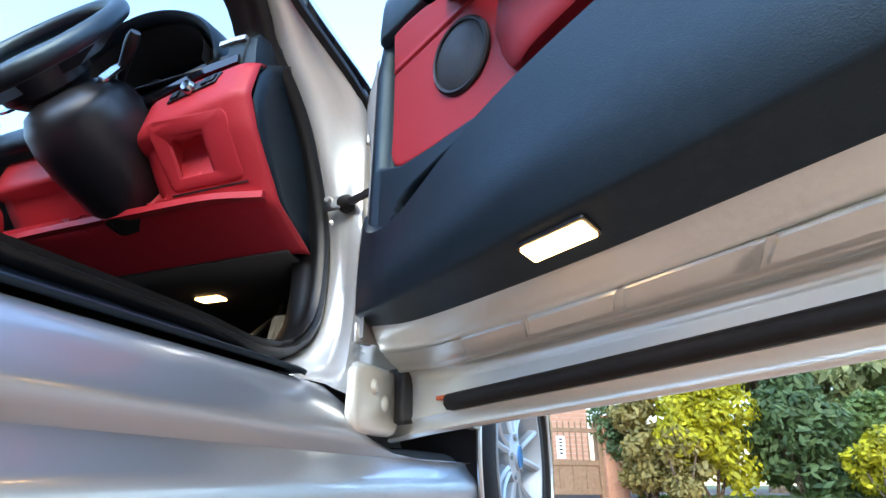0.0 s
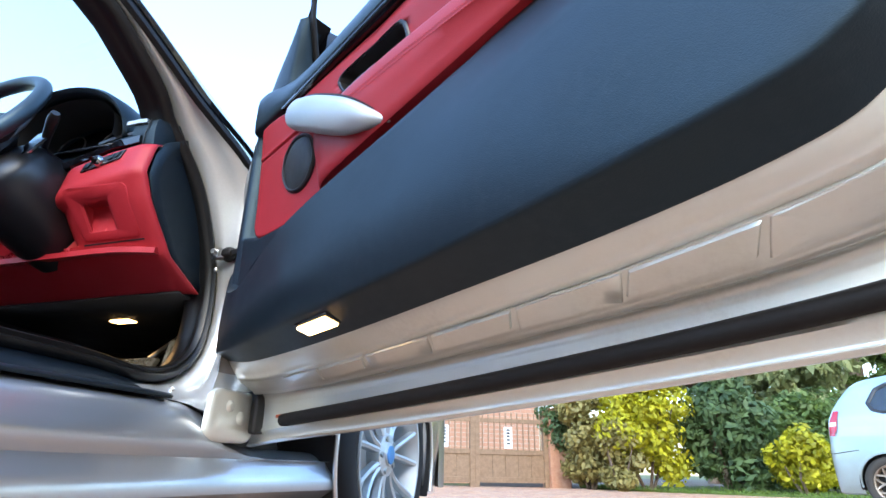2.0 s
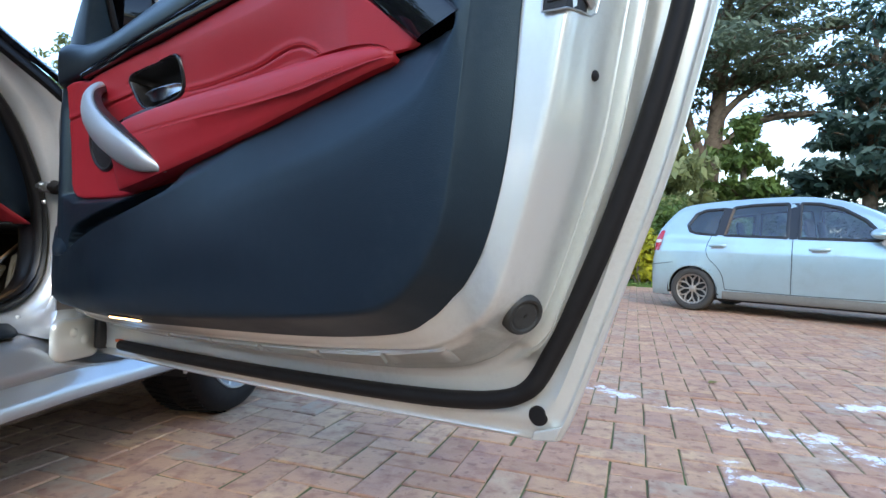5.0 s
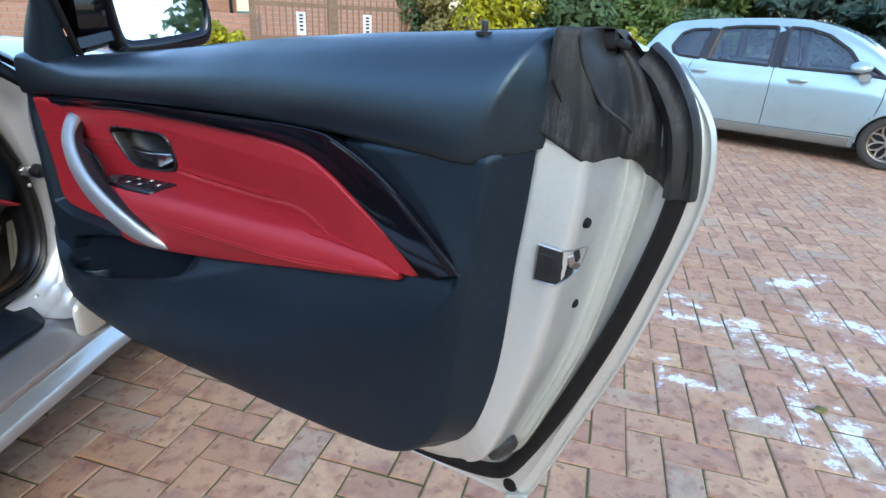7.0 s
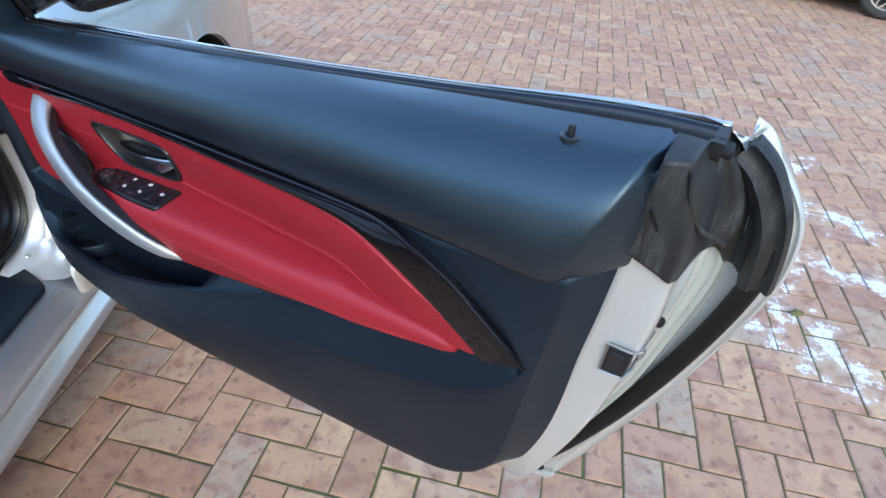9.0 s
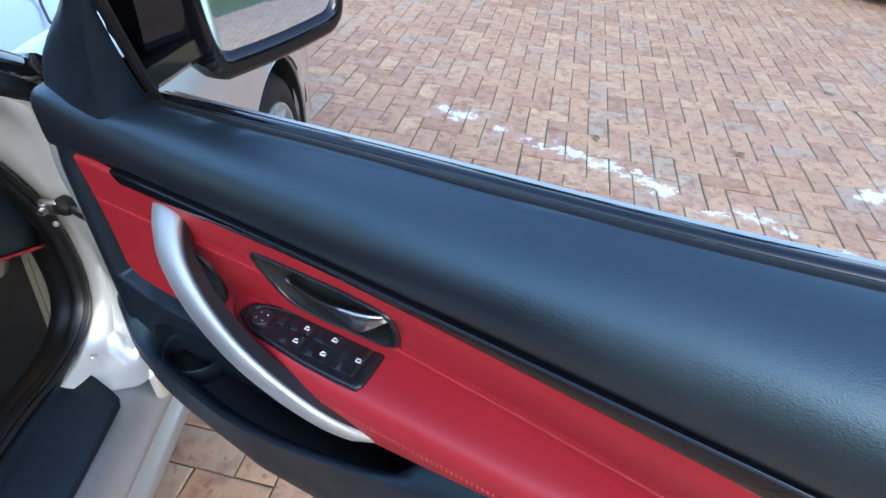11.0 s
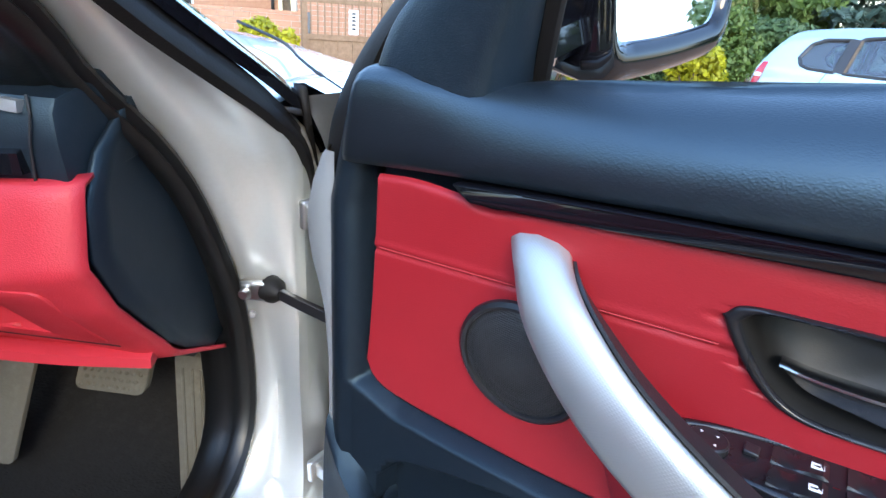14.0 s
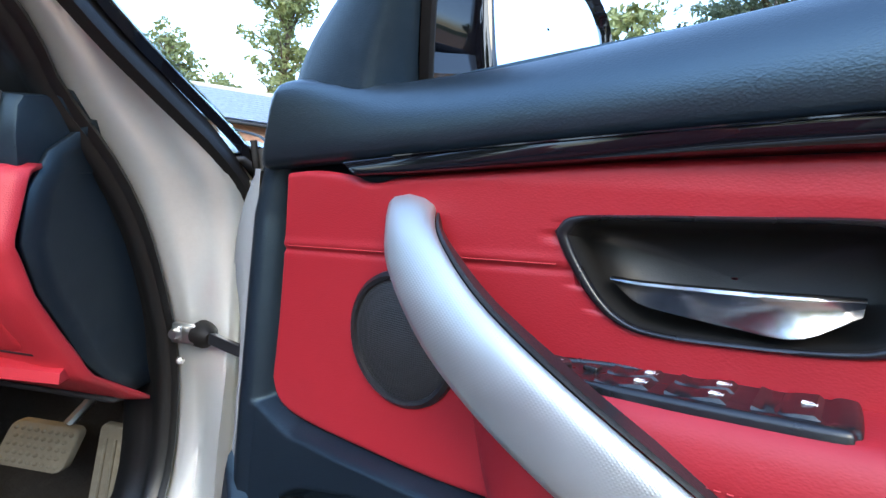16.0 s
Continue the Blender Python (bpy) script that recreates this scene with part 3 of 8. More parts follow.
# outer skin
top_line = crs([(-0.15, 0.975), (0, 1.0), (0.3, 1.018), (0.55, 1.046), (0.8, 1.077), (0.98, 1.108), (1.07, 1.116), (1.10, 1.118), (1.11, 1.119), (1.12, 1.120),
                (1.13, 1.121), (1.14, 1.122), (1.15, 1.123), (1.16, 1.122), (1.17, 1.120), (1.18, 1.115), (1.188, 1.109), (1.196, 1.101)], 8)
rows = []
for t in np.linspace(0, 1, 15):
    v = -0.014 - 0.045 * math.sin(math.pi * min(1, t * 1.15)) ** 0.8 * (1 - 0.3 * t) + 0.055 * max(0, t - 0.6) / 0.4
    q = SKIN + (top_line - SKIN) * t
    rows.append([D(a, v + 0.024 * max(0.0, (t - 0.9) / 0.1) * min(1.0, max(0.0, (1.08 - a) / 0.15)), b) for a, b in q])
part("outer_skin", grid(rows), M["silver"], door, "curved silver outer panel", angle=60)

# pressed pads on the underside of the step, every other one deeper
for n_ in range(7):
    u0 = 0.055 + 0.142 * n_

    def spot(u, t, lift):
        i = float(np.interp(u, SKIN[:70, 0], np.arange(70)))
        j = int(i)
        q = shell_at(i, F2[j] + 0.036 + (F1[j] - F2[j] - 0.036) * t)
        return D(q[0], q[1] + lift * 0.3, q[2] - lift)

    deep = 0.0035 if n_ % 2 else 0.0018
    rr = rounded(u0, 0.04, u0 + 0.136, 0.72, 0.014, 4)
    rr = [(a + 0.03 * (b - 0.4), b + (0.12 if n_ % 2 else 0.0) * (b < 0.4)) for a, b in rr]
    c_ = np.mean(rr, 0)
    ring = [[spot(*(c_ + (np.array(p) - c_) * k), h) for p in rr] for k, h in ((1.0, -0.0015), (0.985, 0.0006), (0.955, deep), (0.6, deep), (0.25, deep), (0.02, deep))]
    part("pressed_pad", grid(ring, wrap=True), M["silver_in"], door, angle=40)

# weather strip round bottom and rear
strip = []
for i in range(8, 8 * 14 + 4):
    f = float(np.interp(i, [0, 44, 56, 66, 74, 84, 96, 120], [0.27, 0.27, 0.33, 0.40, 0.34, 0.24, 0.18, 0.14]))
    q = SKIN[i] + (EDGE[i] - SKIN[i]) * f
    strip.append(D(q[0], 0.016, q[1]))
strip = np.array(strip)
for _ in range(70):
    strip[1:-1] = strip[1:-1] * 0.5 + (strip[:-2] + strip[2:]) * 0.25
part("weather_strip", sweep(strip, [(-0.011, -0.004), (-0.011, 0.006), (-0.006, 0.012), (0.004, 0.013), (0.011, 0.007), (0.011, -0.004)], up=(0, -1, 0)), M["rubber"], door,
     "black rubber weather strip", angle=60)
part("strip_clip", block((-0.008, -0.006, 0.372), (0.018, -0.02, 0.378)), M["orange"], door, "small orange clip", bevel=0.001)

# moulded rubber corner at the top rear
rows = []
for f in (0.26, 0.265, 0.30, 0.33, 0.36, 0.39, 0.42, 0.46, 0.50, 0.54, 0.58, 0.62, 0.66, 0.70, 0.73, 0.76, 0.82, 0.88, 0.94, 1.0, 1.04):
    q = (SKIN + (EDGE - SKIN) * f)[90:]
    low = float(np.interp(f, [0.26, 0.36, 0.45, 0.52, 0.60, 0.685, 0.85, 1.0], [0.946, 0.962, 0.974, 0.984, 0.992, 0.994, 1.007, 1.018]))
    row = []
    for t in np.linspace(0, 1, 26):
        w = low + ((1.1195 if f > 0.37 else min(1.119, float(q[:, 1].max()) - 0.001)) - low) * t
        st_ = float(np.interp(w, q[:, 1], np.arange(90, NS)))
        v = float(shell_at(st_, f)[1]) + 0.006 + 0.012 * math.exp(-((f - 0.47) / 0.05) ** 2) * min(1, 3 * t) + 0.008 * t * math.sin(math.pi * min(1, max(0, (f - 0.26) / 0.3)))
        v -= 0.010 * math.exp(-((f - 0.37) / 0.04) ** 2) * math.sin(math.pi * min(1, t * 1.2))
        if f == 0.26 or t == 0:
            v -= 0.008
        row.append(D(float(np.interp(w, q[:, 1], q[:, 0])), v, w))
    if f > 0.37:
        row += [(row[-1][0], -max(0.086, -row[-1][1] - 0.004), 1.1215), (row[-1][0], -min(0.084, -row[-1][1]), 1.121)]
    else:
        row += [row[-1], row[-1]]
    rows.append(row)
part("rubber_corner", grid(rows), M["worn_rubber"], door, "scuffed black rubber corner moulding", angle=80)
part("corner_rib", tube(cr([D(1.162, 0.136, 1.114), D(1.166, 0.135, 1.094), D(1.174, 0.128, 1.072), D(1.186, 0.112, 1.050), D(1.202, 0.092, 1.034), D(1.209, 0.084, 1.025)], 24), 0.0022, 8), M["worn_rubber"], door)
part("corner_seam", tube([D(1.142, 0.146, 1.074), D(1.158, 0.134, 1.040), D(1.174, 0.122, 1.007)], 0.0015, 6), M["rubber"], door)
chan = []
for w in np.linspace(0.950, 1.098, 24):
    q = SKIN + (EDGE - SKIN) * (0.15 + 0.03 * math.sin((w - 0.95) * 18))
    chan.append(D(float(np.interp(w, q[90:, 1], q[90:, 0])), 0.018, w))
part("corner_channel", sweep(chan, [(-0.020, -0.004), (-0.019, 0.012), (-0.010, 0.020), (-0.004, 0.012), (0.004, 0.010), (0.010, 0.016), (0.015, 0.008), (0.015, -0.004)], up=(0, -1, 0)), M["worn_rubber"], door, "thick black rubber channel round the corner", angle=60)
part("corner_clip", slab(np.array(rounded(1.158, 1.104, 1.186, 1.113, 0.003)), 0.052, 0.074, lambda a, b, d: D(a, d, b - 0.15 * (a - 1.17)), 0.005), M["rubber"], door, "black rubber end block of the window seal", angle=50)


def plug(u, v, w, r, tilt, name, bulge=0.4):
    vf = lathe([(r * 0.2, 0.004 + bulge * r * 0.30), (r * 0.55, 0.004 + bulge * r * 0.26), (r * 0.9, 0.004), (r, 0.002), (r, -0.004)], 28)
    if r > 0.02:
        vf = lathe([(0.0004, 0.0035), (0.0018, 0.0035), (0.0022, 0.0055), (0.004, 0.006), (r * 0.58, 0.006), (r * 0.62, 0.0048), (r * 0.68, 0.0048), (r * 0.74, 0.0072), (r * 0.86, 0.0076), (r * 0.96, 0.0055), (r, 0.002), (r, -0.013)], 36)
    ob = part(name, vf, M["grey_rubber"] if r > 0.02 else M["rubber"], door)
    ob.matrix_local = Matrix.Translation(Vector(D(u, v, w)) + Vector(tilt).normalized() * (0.009 if r > 0.02 else 0.0)) @ Vector(tilt).to_track_quat("Z", "Y").to_matrix().to_4x4()
    return ob


plug(1.094, 0.072, 0.558, 0.0245, (0.84, -0.42, -0.35), "grommet")
plug(1.094, 0.009, 0.424, 0.0125, (0.0, -1, 0.0), "grommet", 0.1)
plug(1.172, 0.072, 0.812, 0.0060, (0.9, -0.25, 0), "screw_cap", 0.8)
plug(1.183, 0.106, 0.927, 0.0060, (0.9, -0.25, 0), "screw_cap", 0.8)

part("corner_tab", slab([(1.085, 0.392), (1.118, 0.398), (1.126, 0.418), (1.112, 0.412), (1.090, 0.404)], 0.004, 0.012, lambda a, b, d: D(a, d, b)), M["silver_in"], door, "folded steel corner", bevel=0.002)

# latch
lat = [np.array(D(1.144, 0.1385, 0.903)), np.array(D(1.158, 0.138, 0.902)), np.array(D(1.170, 0.1365, 0.901)), np.array(D(1.1765, 0.118, 0.898)), np.array(D(1.1795, 0.099, 0.896)), np.array(D(1.1815, 0.086, 0.894)),
       np.array(D(1.1805, 0.085, 0.884)), np.array(D(1.1775, 0.087, 0.870)), np.array(D(1.1755, 0.097, 0.8645)), np.array(D(1.1735, 0.118, 0.862)), np.array(D(1.168, 0.1365, 0.860)), np.array(D(1.156, 0.138, 0.860)), np.array(D(1.1425, 0.1385, 0.861))]
lat = np.array(lat) + np.array((0.0012, -0.0012, 0))
ltop, lbot = lat[:7], lat[6:][::-1]
# flat sheet on the frame; the opening's shade is put into its colour
part("latch_recess", grid([ltop, ltop * 0.5 + lbot * 0.5 + np.array((0.0004, -0.0004, 0)), lbot]), M["dark"], door, "flat dark sheet with the latch opening's shade in its colour", smooth=False)
rim_ = np.vstack([lat, lat[:1]]) + np.array((0.0008, -0.0008, 0))
part("latch_rim", tube(rim_, 0.0012, 8, up=(0.7, -0.7, 0)), M["steel"], door, "bright metal latch rim")
claw = part("latch_claw", sweep([(ltop[3] + lbot[3]) / 2 + np.array((0.001, -0.004, 0.012)), (ltop[3] + lbot[3]) / 2 + np.array((0.003, -0.002, 0.002)), (ltop[4] + lbot[4]) / 2 + np.array((0.002, -0.001, -0.008))], [(-0.004, -0.0015), (-0.004, 0.0015), (0.004, 0.0015), (0.004, -0.0015)], up=(0.7, -0.7, 0)), M["steel"], door, "steel latch claw", bevel=0.0006)
part("latch_body", slab(np.array(rounded(-0.009, -0.012, 0.007, 0.012, 0.002)), 0.0, 0.0022, lambda a, b, d: tuple((ltop[1] + lbot[1]) / 2 + np.array((a, -d, b)))), M["blackpl"], door, "black latch mechanism", bevel=0.0006)

# front end of the door
rows = []
for w, k in ((0.45, -0.054), (0.50, -0.054), (0.58, -0.054), (0.66, -0.054), (0.72, -0.056), (0.77, -0.062), (0.80, -0.070), (0.825, -0.079), (0.85, -0.084), (0.88, -0.083), (0.91, -0.075), (0.935, -0.063), (0.945, -0.055)):
    rows.append([D(u, v, w) for u, v in ((-0.030, 0.136), (-0.042, 0.134), (k + 0.006, 0.126), (k, 0.119), (k - 0.003, 0.11), (k - 0.006, 0.09), (-0.08, 0.05), (-0.09, 0.02), (-0.11, -0.005))])
part("front_end", grid(rows), M["grey_pl"], door, "pale grey front edge of the door", angle=60)
part("upper_hinge", join(block((-0.205, -0.052, 0.826), (-0.06, -0.036, 0.846)), block((-0.212, -0.054, 0.806), (-0.196, -0.030, 0.848))), M["jamb"], door, "pale painted upper hinge", bevel=0.003)
part("hinge_box", block((-0.15, -0.03, 0.345), (-0.075, 0.005, 0.43)), M["dark"], door, "dark lower hinge cover", bevel=0.006)
for w in (0.47, 0.84):
    part("hinge", join(block((-0.122, -0.088, w), (-0.05, -0.072, w + 0.022)), block((-0.127, -0.096, w - 0.006), (-0.117, -0.062, w + 0.028))), M["silver"], door, "silver painted hinge", bevel=0.003)
part("check_strap", sweep([D(-0.205, 0.092, 0.737), D(-0.13, 0.09, 0.733), D(-0.05, 0.085, 0.729)], [(-0.004, -0.007), (0.004, -0.007), (0.004, 0.007), (-0.004, 0.007)]), M["blackpl"], door, "black door check strap", bevel=0.001)
part("check_boot", tube([D(-0.19, 0.092, 0.737), D(-0.178, 0.0915, 0.736), D(-0.168, 0.0912, 0.735)], 0.018, 14, scale=(1, 0.9, 0.45)), M["rubber"], door)

# card backing, with the border in front of the red insert
bezel = crs([(0.313, 0.910), (0.321, 0.894), (0.337, 0.872), (0.354, 0.859), (0.376, 0.8545), (0.42, 0.857), (0.464, 0.862), (0.486, 0.868), (0.497, 0.881), (0.499, 0.904), (0.492, 0.923), (0.474, 0.929), (0.4115, 0.926), (0.36, 0.923), (0.324, 0.9195), (0.313, 0.910)], 6)[:-1]
bz = [tuple(p) for p in bezel]
hole = shrink(bz, 0.985)
bz_mid = np.mean(bezel, 0)
bz_ang = np.arctan2(bezel[:, 1] - bz_mid[1], bezel[:, 0] - bz_mid[0])
bz_rad = np.hypot(bezel[:, 0] - bz_mid[0], bezel[:, 1] - bz_mid[1])


def in_bezel(a, b):
    """How far inside the release's outline a place lies: 0 on it or outside, 1 at its middle."""
    q = np.array((a, b)) - bz_mid
    lim = float(np.interp(math.atan2(q[1], q[0]), bz_ang[np.argsort(bz_ang)], bz_rad[np.argsort(bz_ang)], period=2 * math.pi))
    return max(0.0, 1 - math.hypot(*q) / lim)

us = np.concatenate([np.array([-0.0445, -0.0435, -0.036, -0.024, -0.014, -0.006, 0.000, 0.004]), np.linspace(0.010, 0.60, 100), np.linspace(0.61, 1.08, 48)])
BOT = [(0.002, 0.716), (0.05, 0.701), (0.12, 0.700), (0.25, 0.703), (0.45, 0.728), (0.62, 0.760), (0.76, 0.792)]


def fill(u, w):
    """1 on the solid rim round the pocket, 0 inside its opening."""
    wb = float(np.interp(u, [a for a, _ in BOT], [b for _, b in BOT]))
    wt = float(np.interp(u, [0.030, 0.036, 0.050, 0.073, 0.14, 0.25, 0.4, 0.5, 0.525, 0.538, 0.546], [0.50, 0.598, 0.624, 0.638, 0.656, 0.678, 0.708, 0.722, 0.718, 0.690, 0.5]))
    t = min(1.0, max(0.0, (w - wt) / 0.010))
    f = min(1.0, max(0.0, (wb + 0.004 - w) / 0.016))
    e = min(1.0, max(0.0, (0.78 - u) / 0.10))
    return t * t * (3 - 2 * t) * f * f * (3 - 2 * f) * e



vs = [0.07, 0.118, 0.135, 0.142, 0.143, 0.139, 0.126, 0.114]
ws = np.concatenate([np.linspace(0.475, 0.60, 30), np.linspace(0.602, 0.76, 80), np.linspace(0.765, 0.978, 40)])
verts, faces = [], []
for w in ws:
    for k, u in enumerate(us):
        lean = 0.02 * max(0.0, 0.62 - w)
        cut = max(0.0, (w - 0.90)) * 0.25
        verts.append(D(u + (cut if k < 8 else 0), 0.080 if inside((u, w), hole) else (vs[k] if k < 5 else max(vs[k] if k < 8 else 0.112, 0.112 + 0.027 * fill(u, w))) + lean * (k < 8), w))
m_ = len(us)
for i in range(len(ws) - 1):
    for j in range(m_ - 1):
        c = ((us[j] + us[j + 1]) / 2, (ws[i] + ws[i + 1]) / 2)
        if c[1] > float(np.interp(c[0], EDGE[:72, 0], EDGE[:72, 1])) + 0.02 and c[0] < 1.045:
            faces.append((i * m_ + j, i * m_ + j + 1, (i + 1) * m_ + j + 1, (i + 1) * m_ + j))
part("card_backing", (verts, faces), M["card"], door, "black moulded backing of the door card", angle=70)

# lower card with the pocket lip
LIP = crs([(-0.043, 0.606, 0.147), (0.075, 0.578, 0.172), (0.30, 0.630, 0.205), (0.545, 0.702, 0.190), (0.72, 0.768, 0.168), (0.86, 0.802, 0.168), (0.93, 0.820, 0.169), (0.975, 0.830, 0.170),
           (1.0, 0.835, 0.171), (1.02, 0.839, 0.172), (1.035, 0.842, 0.173), (1.050, 0.846, 0.174), (1.067, 0.860, 0.177), (1.0, 0.931, 0.182), (0.905, 0.984, 0.180)], 8)
for i in range(8):
    LIP[i, 1] = 0.577 + 0.050 * (1 - i / 8) ** 2.0
    LIP[i, 2] = 0.172 - 0.032 * (1 - i / 8) ** 1.6
CE = EDGE[:len(LIP)].copy()
CE[-12:, 1] += 0.028 * (np.arange(1, 13) / 12.0) ** 1.3
KEEL = crs([(-0.046, 0.484), (0.07, 0.4765), (0.30, 0.4835), (0.55, 0.5015), (0.80, 0.526), (0.945, 0.546), (0.995, 0.564), (1.024, 0.588), (1.040, 0.608),
            (1.060, 0.648), (1.071, 0.71), (1.077, 0.77), (1.087, 0.868), (1.094, 0.94), (1.097, 0.994)], 8)
VM = np.interp(np.arange(len(LIP)), [0, 8, 16, 24, 32, 40, 112], [0.143, 0.173, 0.200, 0.194, 0.188, 0.185, 0.182])
KV = np.interp(np.arange(len(LIP)), [0, 8, 16, 40, 60, 80, 112], [0.141, 0.158, 0.176, 0.178, 0.180, 0.180, 0.180])
EV = np.interp(np.arange(len(LIP)), [0, 36, 64, 72, 112], [0.114, 0.121, 0.133, 0.1395, 0.1395])


def ease(x):
    x = min(1.0, max(0.0, x))
    return x * x * (3 - 2 * x)


# the lip's inner side: a drop into the pocket along its opening, a shelf back to the insert elsewhere
rows = [[], [], []]
for a, b, v in LIP:
    kr, kf = ease((a - 0.515) / 0.035), ease((0.055 - a) / 0.05)
    k = max(kr, kf)
    ws_ = float(np.interp(a, [0.50, 0.55, 0.70, 0.82, 0.90, 0.98, 1.0], [0.738, 0.746, 0.776, 0.806, 0.824, 0.838, 0.838])) if kr > kf else b + 0.020
    vs_ = min(v - 0.003, 0.160 + 0.022 * ease((a - 0.6) / 0.3)) if kr > kf else min(v, 0.137)
    if a > 0.97 or b > 0.835:
        k = 0.0
    drop = ((v - 0.028, b - 0.03), (v - 0.014, b - 0.002), (v - 0.006, b + 0.003)) if a < 0.97 and b < 0.835 else ((v - 0.016, b + 0.006), (v - 0.006, b + 0.003), (v - 0.001, b + 0.001))
    shelf = ((vs_ - 0.004, ws_), (v + (vs_ - v) * 0.72, b + (ws_ - b) * 0.62), (v + (vs_ - v) * 0.30, b + (ws_ - b) * 0.24))
    for q, (dv, dw), (sv, sw) in zip(rows, drop, shelf):
        q.append(D(a, dv + (sv - dv) * k, dw + (sw - dw) * k))
prof = [("a", x) for x in (0.0, 0.04, 0.12, 0.19, 0.24, 0.27, 0.30, 0.35, 0.4, 0.55, 0.7, 0.84, 0.93, 0.975, 0.995)] + [("b", x) for x in (0.03, 0.10, 0.22, 0.4, 0.6, 0.8, 0.93, 0.98, 1.0)]
for kind, x in prof:
    row = []
    for i, (a, b, v) in enumerate(LIP):
        if kind == "a":
            p0, p1, t = (a, b), KEEL[i], x
            k = ease((i - 24) / 16)
            bend = math.sin(min(1, x / 0.6) * math.pi / 2) * (1 - k) + k * (min(1.0, x / 0.27) - 0.10 * math.exp(-((x - 0.27) / 0.07) ** 2))
            vv = v + (VM[i] + 0.004 * k - v) * bend - (VM[i] + 0.004 * k - KV[i]) * (max(0, (x - 0.6) / 0.4) ** 2 * (1 - k) + k * max(0.0, (x - 0.27) / 0.73))
        else:
            p0, p1, t = KEEL[i], CE[i], x
            vv = KV[i] - (KV[i] - EV[i]) * (x + 0.06 * math.sin(math.pi * x))
        if (kind, x) in (("a", 0.995), ("b", 0.03)):
            vv -= 0.0008
        row.append(D(p0[0] + (p1[0] - p0[0]) * t, vv, p0[1] + (p1[1] - p0[1]) * t))
    rows.append(row)
rows.append([D(a, EV[i] - 0.012, b + 0.003) for i, (a, b) in enumerate(CE)])
rows = [[(q[0][0] - 0.001, -0.06, q[0][2]), (q[0][0] - 0.002, q[0][1] * 0.75, q[0][2]), (q[0][0] - 0.001, q[0][1] * 0.95, q[0][2])] + q + [(q[-1][0], q[-1][1] + 0.008, q[-1][2] + 0.006), (q[-1][0] - 0.002, q[-1][1] + 0.02, q[-1][2] + 0.03)] for q in rows]
part("lower_card", grid(rows), M["card"], door, "black grained plastic lower door card", angle=60)

# pocket floor and round cup
part("pocket_floor", grid([[D(u, 0.112 + q * (float(np.interp(u, [0.05, 0.3, 0.56], [0.158, 0.180, 0.172])) - 0.112), 0.545 + 0.12 * max(0, u - 0.25)) for u in np.linspace(0.05, 0.56, 14)] for q in (0.0, 0.5, 1.0)]), M["dark"], door, "dark pocket floor", solid=0.004)
cup = [(0.052, 0.575), (0.050, 0.578), (0.047, 0.576), (0.045, 0.570), (0.042, 0.52), (0.038, 0.515), (0.002, 0.515)]
part("cup_holder", grid([[D(0.088 + r * math.cos(a), 0.118 + 0.9 * r * math.sin(a), w) for a in np.linspace(0, 2 * np.pi, 40, endpoint=False)] for r, w in [(0.056, 0.53)] + cup], wrap=True),
     M["card"], door, "round black bottle holder in the pocket", angle=50)

# red insert
top = crs([(0.036, 0.941), (0.075, 0.944), (0.118, 0.941), (0.145, 0.936), (0.20, 0.944), (0.42, 0.960), (0.68, 0.968), (0.82, 0.965), (0.885, 0.946), (0.955, 0.898), (1.022, 0.841)], 20)
bot = crs([(0.004, 0.732), (0.014, 0.712), (0.045, 0.7025), (0.12, 0.700), (0.25, 0.703), (0.45, 0.728), (0.62, 0.760), (0.76, 0.792), (0.87, 0.818), (0.95, 0.834), (1.012, 0.838)], 20)


def seam_w(u):
    """Height of the stitched seam across the insert."""
    return float(np.interp(u, [0.0, 0.32, 0.40, 0.50, 0.567, 0.707, 0.76, 0.793, 0.822, 0.85, 0.871], [0.867, 0.886, 0.882, 0.868, 0.866, 0.870, 0.876, 0.8785, 0.876, 0.864, 0.848]))


def redv(u, w):
    base = 0.124 + 0.030 * min(1.0, max(0.0, (w - 0.70) / 0.24)) ** 1.4
    x, k = min(1.0, max(0.0, (u - 0.42) / 0.5)), min(1.0, max(0.0, (w - 0.86) / 0.08))
    return base + 0.042 * (x ** 2.4 + (x ** 1.2 - x ** 2.4) * k * k * (3 - 2 * k))


verts, faces = [], []
NT = 128
for i in range(NT):
    t = i / (NT - 1)
    e = min(1, min(t, 1 - t) / 0.03)
    for j in range(len(top)):
        a, b = top[j] + (bot[j] - top[j]) * t
        es = min(1, min(j, len(top) - 1 - j) / 2)
        pil = 0.006 * (1 - math.sqrt(max(0, 1 - (1 - min(e, es)) ** 2)))
        on = a < 0.322 or 0.495 < a < 0.872
        d_ = b - seam_w(a)
        groove = (0.0026 * math.exp(-(d_ / 0.0022) ** 2) + (-0.0022 * min(1.0, max(0.0, (0.012 + d_) / 0.012)) if d_ < 0 and a > 0.49 else 0.0) - 0.0012 * math.exp(-((d_ - 0.006) / 0.004) ** 2)) * on
        verts.append(D(a, redv(a, b) - pil - groove - min(0.055, max(0.0, in_bezel(a, b) - 0.035) * 0.7), b))
m_ = len(top)
for i in range(NT - 1):
    for j in range(m_ - 1):
        faces.append((i * m_ + j, i * m_ + j + 1, (i + 1) * m_ + j + 1, (i + 1) * m_ + j))
part("red_insert", (verts, faces), M["red"], door, "stitched red leather insert", angle=70)


